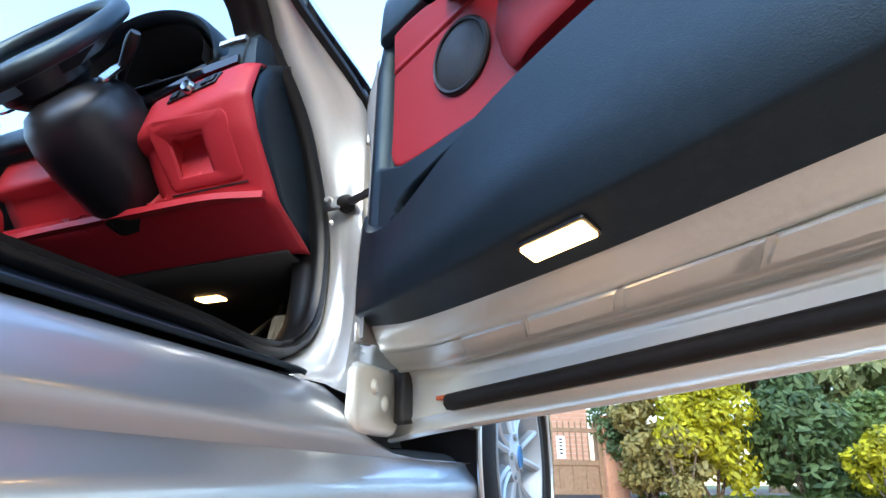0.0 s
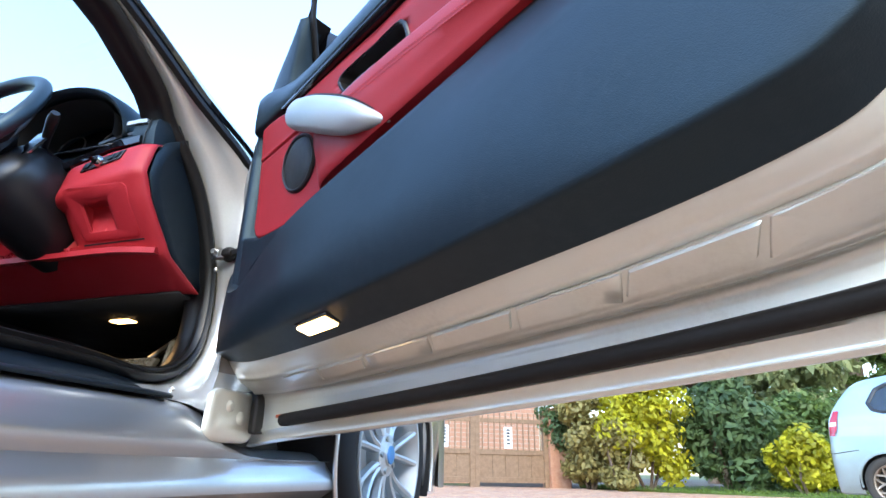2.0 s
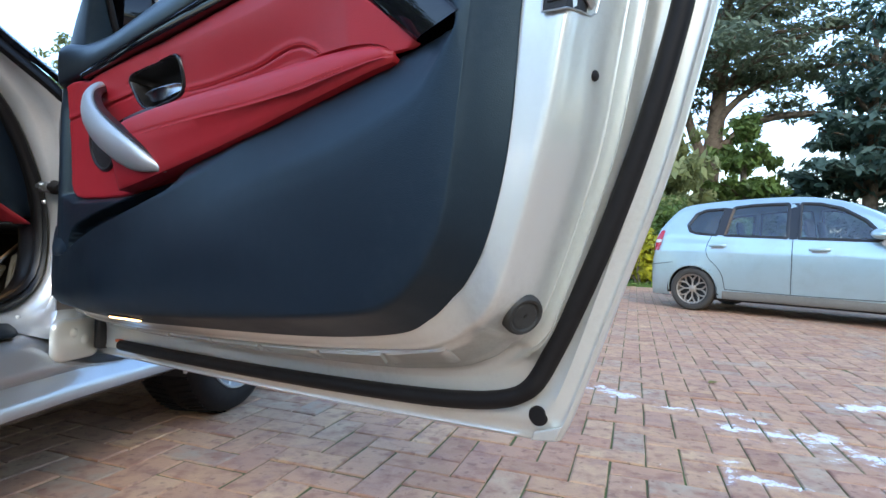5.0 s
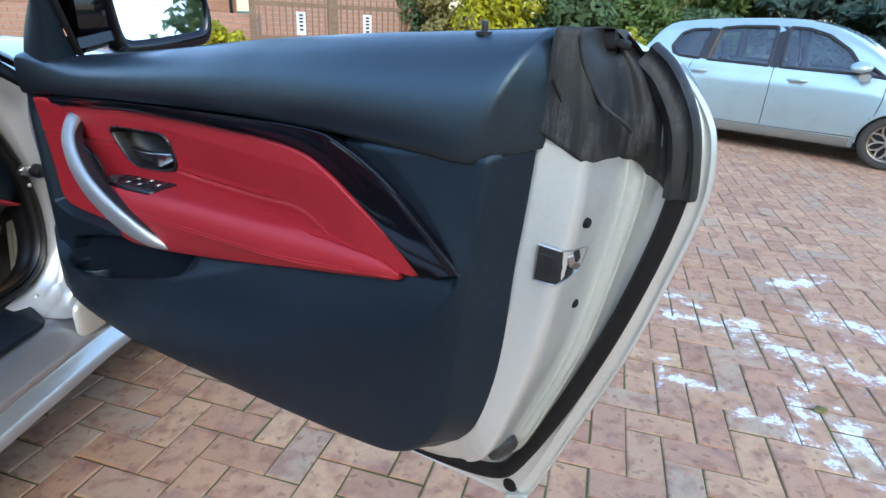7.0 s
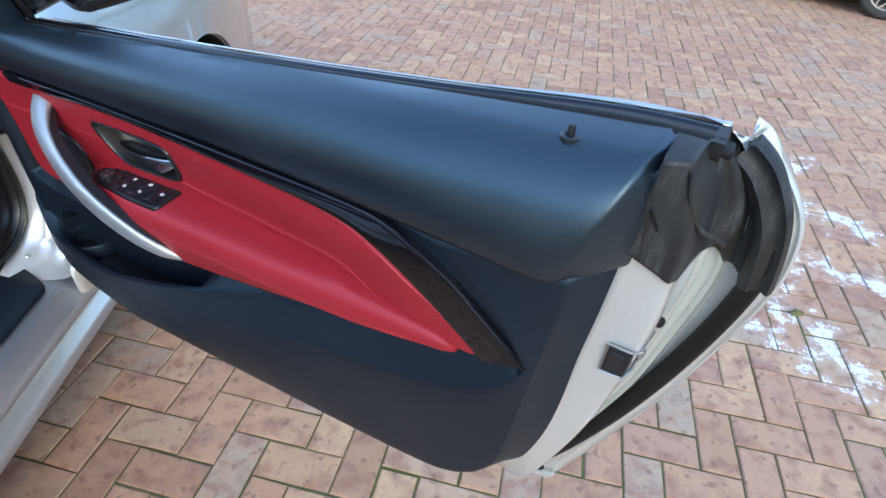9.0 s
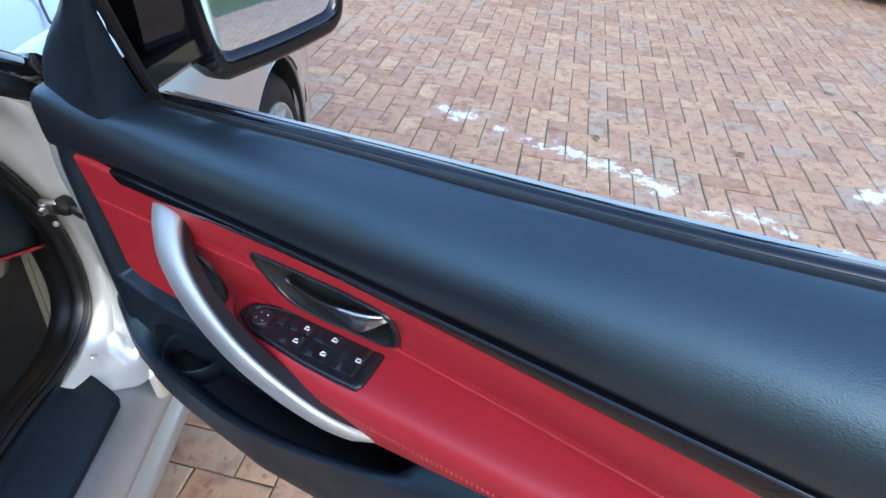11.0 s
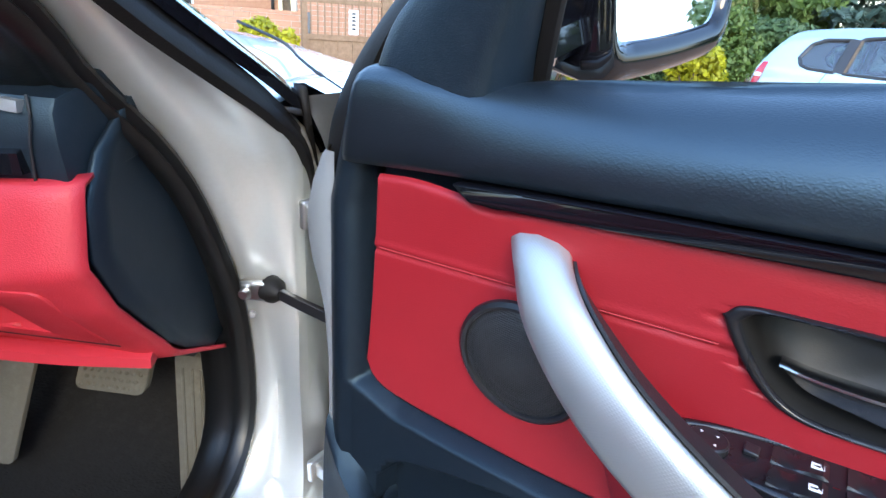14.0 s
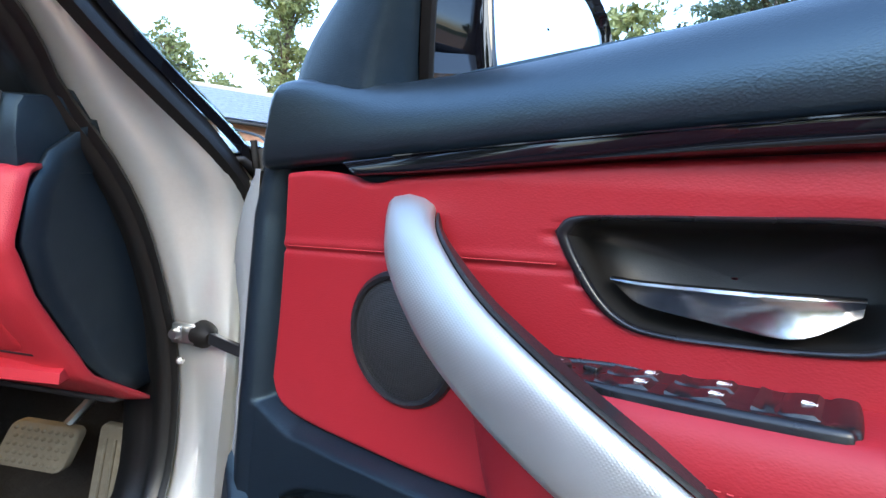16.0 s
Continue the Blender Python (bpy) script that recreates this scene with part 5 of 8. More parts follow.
mir = part("side_mirror", grid([mir_at((0.99, 0.99), -0.012), mir_at((1.0, 1.0), -0.004), mir_at((1.02, 1.02), 0.003), mir_at((1.06, 1.08), 0.007, 0.006), mir_at((1.11, 1.16), 0.006, 0.012), mir_at((1.16, 1.24), -0.002, 0.016), mir_at((1.18, 1.28), -0.020, 0.016), mir_at((1.16, 1.25), -0.05, 0.012, 0.8), mir_at((1.05, 1.08), -0.085, 0.004, 0.6),
                                mir_at((0.8, 0.8), -0.108, 0, 0.45), mir_at((0.4, 0.4), -0.118, 0, 0.4), mir_at((0.02, 0.02), -0.12, 0, 0.4)], wrap=True), M["gloss"], door, "gloss black outside mirror housing", angle=60)
part("mirror_glass", grid([mir_at((1.0, 1.0), -0.003), mir_at((0.02, 0.02), -0.003)], wrap=True), M["mirror"], mir, "mirror glass", smooth=False)
# arm: a flat wedge from the sail's foot to the housing, and the dark cheek above it
arm_rows = []
for v, u0, u1, w0, w1 in ((0.098, 0.085, 0.150, 1.014, 1.052), (0.075, 0.083, 0.152, 1.016, 1.054), (0.05, 0.082, 0.154, 1.020, 1.057), (0.02, 0.084, 0.158, 1.026, 1.062), (-0.01, 0.09, 0.160, 1.034, 1.07), (-0.03, 0.10, 0.158, 1.042, 1.08)):
    arm_rows.append([D(a, v, b + 0.010 + 0.008 * min(1.0, (0.098 - v) / 0.06)) for a, b in ((u0, (w0 + w1) / 2), (u0 + 0.012, w0 + 0.006), ((u0 + u1) / 2, w0), (u1 - 0.010, w0 + 0.004), (u1, (w0 + w1) / 2 - 0.004), (u1 - 0.004, w1 - 0.004), ((u0 + u1) / 2, w1), (u0 + 0.01, w1 - 0.006))])
part("mirror_arm", grid(arm_rows, wrap=True, caps=True), M["gloss"], mir, "gloss black mirror arm", angle=50)
ck_rows = []
for v, u0, u1, w0, w1 in ((0.088, 0.08, 0.140, 1.060, 1.20), (0.06, 0.075, 0.143, 1.062, 1.20), (0.03, 0.07, 0.148, 1.064, 1.20), (0.012, 0.07, 0.154, 1.062, 1.20)):
    ck_rows.append([D(a, v, b) for a, b in ((u0, w0 + 0.02), (u0 + 0.02, w0), (u1 - 0.014, w0 + 0.002), (u1 - 0.002, w0 + 0.014), (u1, w0 + 0.04), (u1, w1 - 0.02), (u1 - 0.02, w1), (u0, w1))])
part("mirror_neck", grid(ck_rows, wrap=True, caps=True), M["gloss"], mir, "gloss black mirror neck", angle=50)

# lit courtesy lamp under the card
lamp_o = np.array(rounded(0.290, 0.139, 0.366, 0.163, 0.003))


def lamp_at(a, b, d):
    return D(a, b, 0.4765 + 0.26 * (b - 0.150) + 0.05 * (a - 0.33) - d)


cl = part("courtesy_lamp", slab(np.array(rounded(0.286, 0.136, 0.370, 0.166, 0.005)), -0.006, 0.0025, lamp_at), M["blackpl"], door, "courtesy lamp under the door card, lit", bevel=0.001)
part("lens", slab(lamp_o, 0.0, 0.005, lamp_at), M["lamp"], cl, "glowing warm white lens")

# ---- the car ----
# local axes: x to its right, y forward, z up
CAR = pose(-0.30, 0.60, 0, 0, 0, -8.51)
car = thing("car", CAR, "silver convertible car with red and black interior, roof down", "car")

# sill: one section carried along the side
SILL = [(-0.150, 0.40), (-0.143, 0.446), (-0.13, 0.425), (-0.12, 0.402), (-0.06, 0.397), (-0.03, 0.393), (-0.012, 0.386), (0.0, 0.376), (0.012, 0.358), (0.022, 0.340), (0.029, 0.328), (0.031, 0.320),
        (0.026, 0.308), (0.018, 0.297), (0.022, 0.288), (0.036, 0.270), (0.044, 0.255), (0.040, 0.235), (0.0, 0.212), (-0.20, 0.20)]


def sill_row(y):
    k = min(1.0, max(0.0, (y - 0.30) / 0.35))
    k2 = min(1.0, max(0.0, (y - 0.22) / 0.15))
    out = []
    for x, z in SILL:
        z2 = z - 0.075 * k2 * min(1.0, max(0.0, (z - 0.30) / 0.07)) if x > -0.15 else z - 0.03 * k2
        out.append((x + 0.030 * k, y, z2 if k2 else z))
    return out


part("sill", grid([sill_row(y) for y in list(np.linspace(-1.6, 0.2, 16)) + [0.24, 0.28, 0.34, 0.42, 0.5, 0.58, 0.64, 0.66]]), M["sill_silver"], car, "silver painted side sill with its reflections in the colour", angle=40)
part("scuff_plate", grid([[(x, y, z + 0.004) for x, z in ((-0.136, 0.440), (-0.120, 0.412), (-0.06, 0.402), (-0.022, 0.3955), (-0.014, 0.391))] for y in (-1.6, -1.0, -0.4, 0.0, 0.12, 0.155)]
                         + [[(-0.136, 0.228, 0.436), (-0.120, 0.224, 0.414), (-0.075, 0.206, 0.407), (-0.04, 0.185, 0.402), (-0.024, 0.172, 0.396)]]), M["card"], car, "black sill scuff plate", solid=0.006, offset=1, angle=40)
part("scuff_insert", grid([[(x, y, z + 0.0105) for x, z in ((-0.098, 0.408), (-0.05, 0.4015))] for y in (-0.75, -0.13)]), M["alu"], car, "brushed metal sill insert", solid=0.002)

# front pillar: from the sill up along the door opening into the windscreen frame
SEAL = cr([(-0.135, -1.6, 0.462), (-0.135, -0.6, 0.462), (-0.135, 0.02, 0.458), (-0.13, 0.17, 0.447), (-0.125, 0.255, 0.458), (-0.122, 0.312, 0.505), (-0.125, 0.335, 0.585), (-0.13, 0.331, 0.70), (-0.135, 0.297, 0.80), (-0.14, 0.250, 0.89),
           (-0.15, 0.185, 0.965), (-0.17, 0.09, 1.045), (-0.205, -0.04, 1.13), (-0.255, -0.20, 1.235), (-0.31, -0.38, 1.345)], 90)
INN = crs([(-0.135, 0.175, 0.432), (-0.125, 0.265, 0.442), (-0.117, 0.325, 0.495), (-0.117, 0.350, 0.585), (-0.122, 0.347, 0.70), (-0.128, 0.312, 0.805), (-0.134, 0.264, 0.898), (-0.143, 0.198, 0.975), (-0.163, 0.10, 1.057), (-0.198, -0.03, 1.142), (-0.25, -0.19, 1.247), (-0.305, -0.37, 1.357)], 6)
MID = crs([(-0.065, 0.190, 0.400), (-0.075, 0.285, 0.420), (-0.08, 0.335, 0.50), (-0.082, 0.345, 0.60), (-0.085, 0.335, 0.70), (-0.088, 0.322, 0.80), (-0.09, 0.292, 0.89), (-0.095, 0.225, 0.972), (-0.115, 0.12, 1.062), (-0.150, -0.01, 1.15), (-0.205, -0.17, 1.258), (-0.26, -0.35, 1.37)], 6)
OUT = crs([(-0.005, 0.215, 0.385), (-0.022, 0.268, 0.405), (-0.030, 0.300, 0.50), (-0.036, 0.312, 0.60), (-0.038, 0.322, 0.70), (-0.040, 0.330, 0.80), (-0.034, 0.318, 0.89), (-0.036, 0.255, 0.968), (-0.068, 0.150, 1.045), (-0.108, 0.015, 1.14), (-0.168, -0.16, 1.26), (-0.228, -0.35, 1.385)], 6)
OU2 = crs([(0.03, 0.30, 0.36), (-0.012, 0.34, 0.42), (-0.018, 0.375, 0.50), (-0.024, 0.385, 0.60), (-0.026, 0.395, 0.70), (-0.028, 0.40, 0.80), (-0.026, 0.39, 0.89), (-0.040, 0.29, 0.978), (-0.074, 0.165, 1.056), (-0.114, 0.03, 1.152), (-0.174, -0.145, 1.272), (-0.234, -0.335, 1.397)], 6)
d_in = (OUT - INN) * np.interp(INN[:, 2], [1.0, 1.057, 1.142], [0.0, 0.3, 0.6])[:, None]
d_out = (INN - OUT) * np.interp(OUT[:, 2], [0.93, 1.0, 1.05], [0.0, 0.14, 0.20])[:, None]
up_ = SEAL[:, 2] > 0.9
for k in range(3):
    SEAL[up_, k] += np.interp(SEAL[up_, 2], INN[20:, 2], d_in[20:, k])
INN, MID, OUT, OU2 = INN + d_in, MID + (d_in + d_out) / 2, OUT + d_out, OU2 + d_out
part("door_seal", sweep(SEAL, [(0.004, -0.058), (-0.006, -0.058), (-0.011, -0.054), (-0.013, -0.022), (-0.010, -0.014), (-0.015, -0.006), (-0.016, 0.004), (-0.010, 0.013), (-0.004, 0.008), (0.002, 0.015), (0.009, 0.013), (0.014, 0.004), (0.014, -0.010)], up=(1, 0, 0.25)), M["seal_rubber"], car, "black rubber door opening seal", angle=60)
rows = [INN + (-0.03, -0.004, 0), INN, INN * 0.72 + MID * 0.28 + (0.004, -0.004, 0), INN * 0.3 + MID * 0.7 + (0.004, -0.004, 0), MID, MID * 0.6 + OUT * 0.4 + (0.002, -0.006, 0.002), MID * 0.2 + OUT * 0.8 + (0.004, -0.003, 0.002), OUT, OUT * 0.4 + OU2 * 0.6 + (0.004, 0.004, 0), OU2]
part("front_pillar", grid(rows), M["jamb"], car, "silver windscreen pillar and door jamb", angle=70)
part("pillar_seal", sweep((OU2 * 0.45 + OUT * 0.55)[30:], [(-0.018, -0.008), (-0.020, 0.004), (-0.010, 0.010), (0.0, 0.006), (0.012, 0.009), (0.016, 0.004), (0.016, -0.008)], up=(0.8, 0, 0.6), scale=list(np.interp(np.arange(37), [0, 4, 14], [0.35, 0.6, 1.0]))), M["rubber"], car, "black seal along the windscreen pillar", angle=60)
part("pillar_trim", sweep(OU2[36:] + (0.004, 0.012, 0.010), [(-0.016, -0.006), (-0.014, 0.006), (0.0, 0.009), (0.014, 0.006), (0.016, -0.006)], up=(0.6, 0.3, 0.7)), M["gloss"], car, "gloss black pillar trim", angle=60)
part("check_bracket", join(block((-0.105, 0.300, 0.724), (-0.072, 0.311, 0.750)), block((-0.102, 0.296, 0.727), (-0.090, 0.304, 0.747))), M["steel"], car, "bolted door check bracket", bevel=0.003)
bo = part("bolt", lathe([(0.001, 0.006), (0.0055, 0.006), (0.007, 0.003), (0.007, -0.002)], 12, "y"), M["steel"], car)
bo.matrix_local = Matrix.Translation((-0.094, 0.292, 0.738)) @ Matrix.Scale(-1, 4, (0, 1, 0))
for x, y, z in ((-0.094, 0.311, 0.700), (-0.095, 0.25, 0.425)):
    pb = part("pillar_pip", lathe([(0.001, 0.003), (0.004, 0.002), (0.0055, -0.002)], 12), M["silver"], car)
    pb.matrix_local = Matrix.Translation((x, y - 0.004, z)) @ Vector((0.3, -1, 0)).to_track_quat("Z", "Y").to_matrix().to_4x4()
# hinge pillar side, dark gap and pressed bracket
part("hinge_pillar", grid([[(x, y, z) for x, y in ((-0.03, 0.33), (-0.02, 0.40), (0.0, 0.47), (0.05, 0.50))] for z in (0.36, 0.5, 0.7, 0.9)]), M["silver_in"], car, "painted hinge pillar", angle=60)
part("hinge_bracket", join(slab(np.array(rounded(0.215, 0.325, 0.345, 0.425, 0.025)), 0.0, 0.014, lambda a, b, d: (0.016 + d + 0.08 * (a - 0.2), a, b), 0.01)), M["silver_in"], car, "pressed lower hinge bracket", angle=50)
for yy, zz, r in ((0.265, 0.392, 0.012), (0.30, 0.372, 0.017)):
    hb = part("pressed_boss", lathe([(0.001, 0.006), (r * 0.6, 0.005), (r, 0.0)], 20), M["silver_in"], car)
    hb.matrix_local = Matrix.Translation((0.035, yy, zz)) @ Vector((1, 0, 0)).to_track_quat("Z", "Y").to_matrix().to_4x4()

# wing, bonnet and front end
XR, XL = 0.085, -1.735
XC = (XR + XL) / 2


def wing(side):
    """Outer face of a front wing with its wheel arch."""
    rows = []
    for z, bulge in ((0.20, -0.02), (0.30, -0.01), (0.36, 0.0), (0.45, 0.006), (0.55, 0.012), (0.64, 0.014), (0.70, 0.012), (0.78, 0.0), (0.86, -0.022), (0.92, -0.05), (0.955, -0.085)):
        row = []
        for y in np.linspace(0.33, 1.80, 60):
            yy, zz = y, (max(z, 0.36) if y < 0.66 else z)
            dy, dz = y - 1.015, z - 0.325
            d = math.hypot(dy, dz)
            if d < 0.375:
                if zz <= 0.66:
                    lift = math.sqrt(max(0.0, 0.375 ** 2 - dy * dy))
                    zz = 0.325 + lift * (1 if dz > -0.2 else 1)
                    zz = max(zz, z)
            taper = 0.10 * max(0.0, (y - 1.15) / 0.65) ** 2
            x = XR + bulge - taper - 0.05 * max(0.0, 0.6 - y) * (zz < 0.5)
            row.append((XC + side * (x - XC), yy, zz - 0.02 * max(0, (y - 1.0)) * (z > 0.85) - 0.12 * max(0, y - 1.2) ** 2 * (z > 0.7)))
        rows.append(row)
    return grid(rows)


part("wing", wing(1), M["silver"], car, "silver front wing", angle=40)
part("wing", wing(-1), M["silver"], car, angle=40)
arch = [(XR - 0.006, 1.015 + 0.378 * math.cos(a), 0.325 + 0.378 * math.sin(a)) for a in np.linspace(-0.3, math.pi + 0.3, 40)]
part("arch_lip", tube(arch, 0.006, 8, up=(1, 0, 0)), M["silver"], car)
part("arch_liner", grid([[(x, 1.015 + 0.372 * math.cos(a), 0.325 + 0.372 * math.sin(a)) for a in np.linspace(-0.35, math.pi + 0.35, 30)] for x in (XR - 0.01, XR - 0.12, XR - 0.28)]), M["dark"], car, "dark wheel arch liner")
rows = []
for x in np.linspace(-0.5, 0.5, 25):
    row = []
    for y, z, w in ((0.30, 1.004, 1.56), (0.45, 1.014, 1.57), (0.6, 1.006, 1.60), (0.8, 0.985, 1.64), (1.1, 0.93, 1.66), (1.4, 0.875, 1.62), (1.65, 0.80, 1.5), (1.75, 0.74, 1.4)):
        crown = 0.055 * (1 - (2 * x) ** 2) + 0.014 * math.exp(-((abs(x) - 0.36) / 0.05) ** 2) - 0.016 * max(0.0, abs(2 * x) - 0.9) / 0.1
        row.append((XC + x * w, y + 0.16 * (1 - (2 * x) ** 2) * max(0.0, 0.8 - y) / 0.5, z + crown - 0.02))
    rows.append(row)
part("bonnet", grid(rows), M["silver"], car, "silver bonnet reflecting the sky", angle=60)
for s_ in (1, -1):
    part("bonnet_shut_line", tube(cr([(XC + s_ * a, y, z) for a, y, z in ((0.60, 0.60, 1.040), (0.70, 0.52, 1.020), (0.745, 0.46, 1.006), (0.785, 0.41, 0.994), (0.83, 0.385, 0.975))], 14), 0.0022, 6), M["dark"], car)
    part("wing_top", grid([[(XC + s_ * a, y, z - 0.004) for a, z in ((0.765, z0), (0.80, z0 + 0.002), (0.84, z0 - 0.015), (0.87, z0 - 0.05), (0.888, z0 - 0.10))] for y, z0 in ((0.33, 0.990), (0.5, 0.992), (0.8, 0.968), (1.1, 0.920), (1.4, 0.86), (1.7, 0.77))]), M["silver"], car, angle=60)
part("front_bumper", grid([[(XC + 0.86 * math.sin(a), 1.62 + 0.28 * math.cos(a) ** 0.5 if math.cos(a) > 0 else 1.62, z) for a in np.linspace(-math.pi / 2, math.pi / 2, 30)] for z in (0.22, 0.4, 0.55, 0.7, 0.78)]), M["silver"], car, "silver front bumper")
part("cowl", grid([[(XC + x, y + 0.14 * (1 - (x / 0.8) ** 2), z) for x in np.linspace(-0.80, 0.80, 20)] for y, z in ((0.30, 0.965), (0.37, 0.948), (0.42, 0.935))]), M["blackpl"], car, "black windscreen cowl panel", solid=0.006)
part("cowl_seal", grid([[(-0.02, 0.30, 0.985), (-0.028, 0.34, 0.93), (-0.03, 0.37, 0.87)], [(-0.05, 0.36, 0.985), (-0.05, 0.38, 0.93), (-0.045, 0.40, 0.87)], [(0.02, 0.42, 0.975), (0.0, 0.42, 0.93), (-0.01, 0.43, 0.87)]]), M["rubber"], car, "black rubber cowl end seal", solid=0.008)
ws = []
for t in np.linspace(0, 1, 8):
    y, z, hw = 0.30 - 0.66 * t, 0.985 + 0.40 * t, 0.80 - 0.20 * t
    ws.append([(XC + x * hw, y + 0.13 * (1 - x * x), z + 0.035 * t * (1 - x * x)) for x in np.linspace(-1, 1, 20)])
wsc = part("windscreen", grid(ws), M["glass"], car, "clear curved windscreen", solid=0.004)
wsc.visible_shadow = False
top_path = [(p[0], p[1] - 0.004, p[2] + 0.006) for p in ws[-1]]
part("windscreen_header", sweep(top_path, [(-0.03, -0.012), (-0.03, 0.012), (0.0, 0.018), (0.03, 0.010), (0.03, -0.012)]), M["card"], car, "black windscreen header", angle=60)
part("left_pillar", sweep([(2 * XC - p[0], p[1], p[2]) for p in (OUT + MID)[40::4] / 2], [(-0.03, -0.02), (-0.03, 0.02), (0.03, 0.02), (0.03, -0.02)], up=(0.5, 0, 0.8)), M["silver"], car, "silver far windscreen pillar", angle=60)

# front wheels
def wheel(x, y, side):
    w = new("wheel")
    w.parent = car
    tagged(w, "front wheel with polished multi-spoke alloy rim")
    w.matrix_local = Matrix.Translation((x, y, 0.325)) @ Matrix.Diagonal((side, 1, 1, 1))
    prof = [(0.235, -0.215), (0.25, -0.225), (0.285, -0.226), (0.312, -0.215), (0.323, -0.195), (0.325, -0.15), (0.325, -0.07), (0.323, -0.03), (0.312, -0.008), (0.285, 0.004), (0.255, 0.004), (0.238, -0.004), (0.236, -0.1)]
    part("tyre", lathe(prof, 96, "x"), M["rubber"], w, "black tyre with tread", angle=40)
    grooves = []
    for k in range(72):
        a0 = 2 * math.pi * k / 72
        for x0, x1, sk in ((-0.19, -0.125, 0.05), (-0.10, -0.03, -0.05)):
            r = 0.3262
            pts = [(x0, a0), (x1, a0 + sk)]
            v = []
            for xx, aa in pts:
                for d in (-0.012, 0.012):
                    v += [(xx, r * math.cos(aa + d), r * math.sin(aa + d)), (xx, (r + 0.004) * math.cos(aa + d), (r + 0.004) * math.sin(aa + d))]
            grooves.append((v, [(0, 1, 5, 4), (2, 6, 7, 3), (1, 3, 7, 5), (0, 2, 3, 1), (4, 5, 7, 6)]))
    tagged(part("tread", join(*grooves), M["rubber"], w, smooth=False), "tread blocks", "", "", "stuff")
    rim = part("rim", lathe([(0.236, -0.20), (0.242, -0.002), (0.240, 0.004), (0.232, 0.003), (0.226, -0.012), (0.214, -0.05), (0.212, -0.20)], 80, "x"), M["alu"], w, "bright alloy rim", angle=40)
    part("brake_disc", lathe([(0.02, -0.12), (0.165, -0.12), (0.165, -0.145), (0.02, -0.145)], 48, "x"), M["steel"], w, "steel brake disc")
    part("backing", lathe([(0.02, -0.17), (0.21, -0.17)], 40, "x"), M["dark"], w)
    hub = part("hub", lathe([(0.001, -0.004), (0.030, -0.004), (0.034, -0.010), (0.062, -0.016), (0.066, -0.03), (0.060, -0.06)], 40, "x"), M["alu"], w, angle=40)
    part("centre_cap", lathe([(0.001, 0.0), (0.026, -0.001), (0.029, -0.006)], 32, "x"), M["badge"], w, "round blue and white centre cap")
    for k in range(5):
        nut = part("wheel_bolt", lathe([(0.001, 0.0), (0.009, 0.0), (0.010, -0.014)], 6, "x"), M["steel"], w)
        a = 2 * math.pi * (k + 0.5) / 5
        nut.matrix_local = Matrix.Translation((-0.008, 0.048 * math.cos(a), 0.048 * math.sin(a)))
    for k in range(7):
        a = 2 * math.pi * k / 7 + 0.12
        for sgn in (-1, 1):
            pth = [(-0.012, r * math.cos(a + sgn * d), r * math.sin(a + sgn * d)) for r, d in ((0.055, 0.10), (0.10, 0.13), (0.15, 0.165), (0.20, 0.20), (0.232, 0.215))]
            pth = [(x0, p[1], p[2]) for x0, p in zip((-0.02, -0.026, -0.022, -0.012, -0.006), pth)]
            part("spoke", sweep(cr(pth, 10), [(-0.011, -0.016), (-0.008, 0.002), (0.0, 0.006), (0.008, 0.002), (0.011, -0.016)], up=(1, 0, 0)), M["alu"], w, angle=40)
    return w


wheel(0.075, 1.015, 1)
wheel(2 * XC - 0.075, 1.015, -1)

# cabin: floor, bulkhead, kick panel
part("floor_carpet", grid([[(x, y, z + 0.01 * math.sin(7 * x + 3 * y)) for x in np.linspace(-0.82, -0.16, 14)] for y, z in ((-0.6, 0.29), (-0.2, 0.28), (0.15, 0.275), (0.38, 0.285), (0.5, 0.33), (0.62, 0.46), (0.72, 0.62), (0.74, 0.9))]), M["carpet"], car, "black carpet and mat in the footwell")
# underbody run fore and aft, unseen, to keep light off the ground
part("floor_pan", join(block((-1.65, -2.55, 0.18), (-0.10, 0.66, 0.235)), block((-1.46, 0.66, 0.18), (-0.19, 1.72, 0.235))), M["dark"], car, "dark underbody floor, carried on unseen to block light", bevel=0.01)
part("sill_inner", grid([[(x, y, z) for x, z in ((-0.145, 0.452), (-0.17, 0.435), (-0.185, 0.38), (-0.19, 0.27))] for y in (-1.6, 0.0, 0.25, 0.36)]), M["card"], car, "black inner sill trim", angle=60)
part("kick_panel", grid([[(-0.150 - 0.010 * math.sin(3 * y), y, z) for y in np.linspace(0.37, 0.74, 8)] for z in (0.27, 0.4, 0.55, 0.7, 0.95)]), M["dark"], car, "dark kick panel", angle=60)
part("bulkhead", grid([[(x, 0.735, z) for x in (-1.7, -0.15)] for z in (0.2, 0.98)]), M["dark"], car, solid=0.01)
part("tunnel", grid([[(x, y, z) for x, z in ((-0.80, 0.28), (-0.82, 0.45), (-0.84, 0.58), (-0.90, 0.63), (-1.04, 0.63))] for y in (-0.9, -0.2, 0.2, 0.55)]), M["card"], car, "black centre tunnel", angle=60)
part("left_side", grid([[(XL + 0.04 + b, y, z) for z, b in ((0.2, 0.08), (0.3, 0.02), (0.45, 0.0), (0.65, -0.01), (0.85, 0.0), (0.97, 0.06), (0.98, 0.14), (0.6, 0.16), (0.3, 0.16))] for y in (-1.6, -1.0, 0.0, 0.35)]), M["silver"], car, "silver far side of the body")

# lower dash: red knee panel with flap
def fold_z(x):
    return 0.846 + 0.16 * (max(x, -0.37) + 0.148)


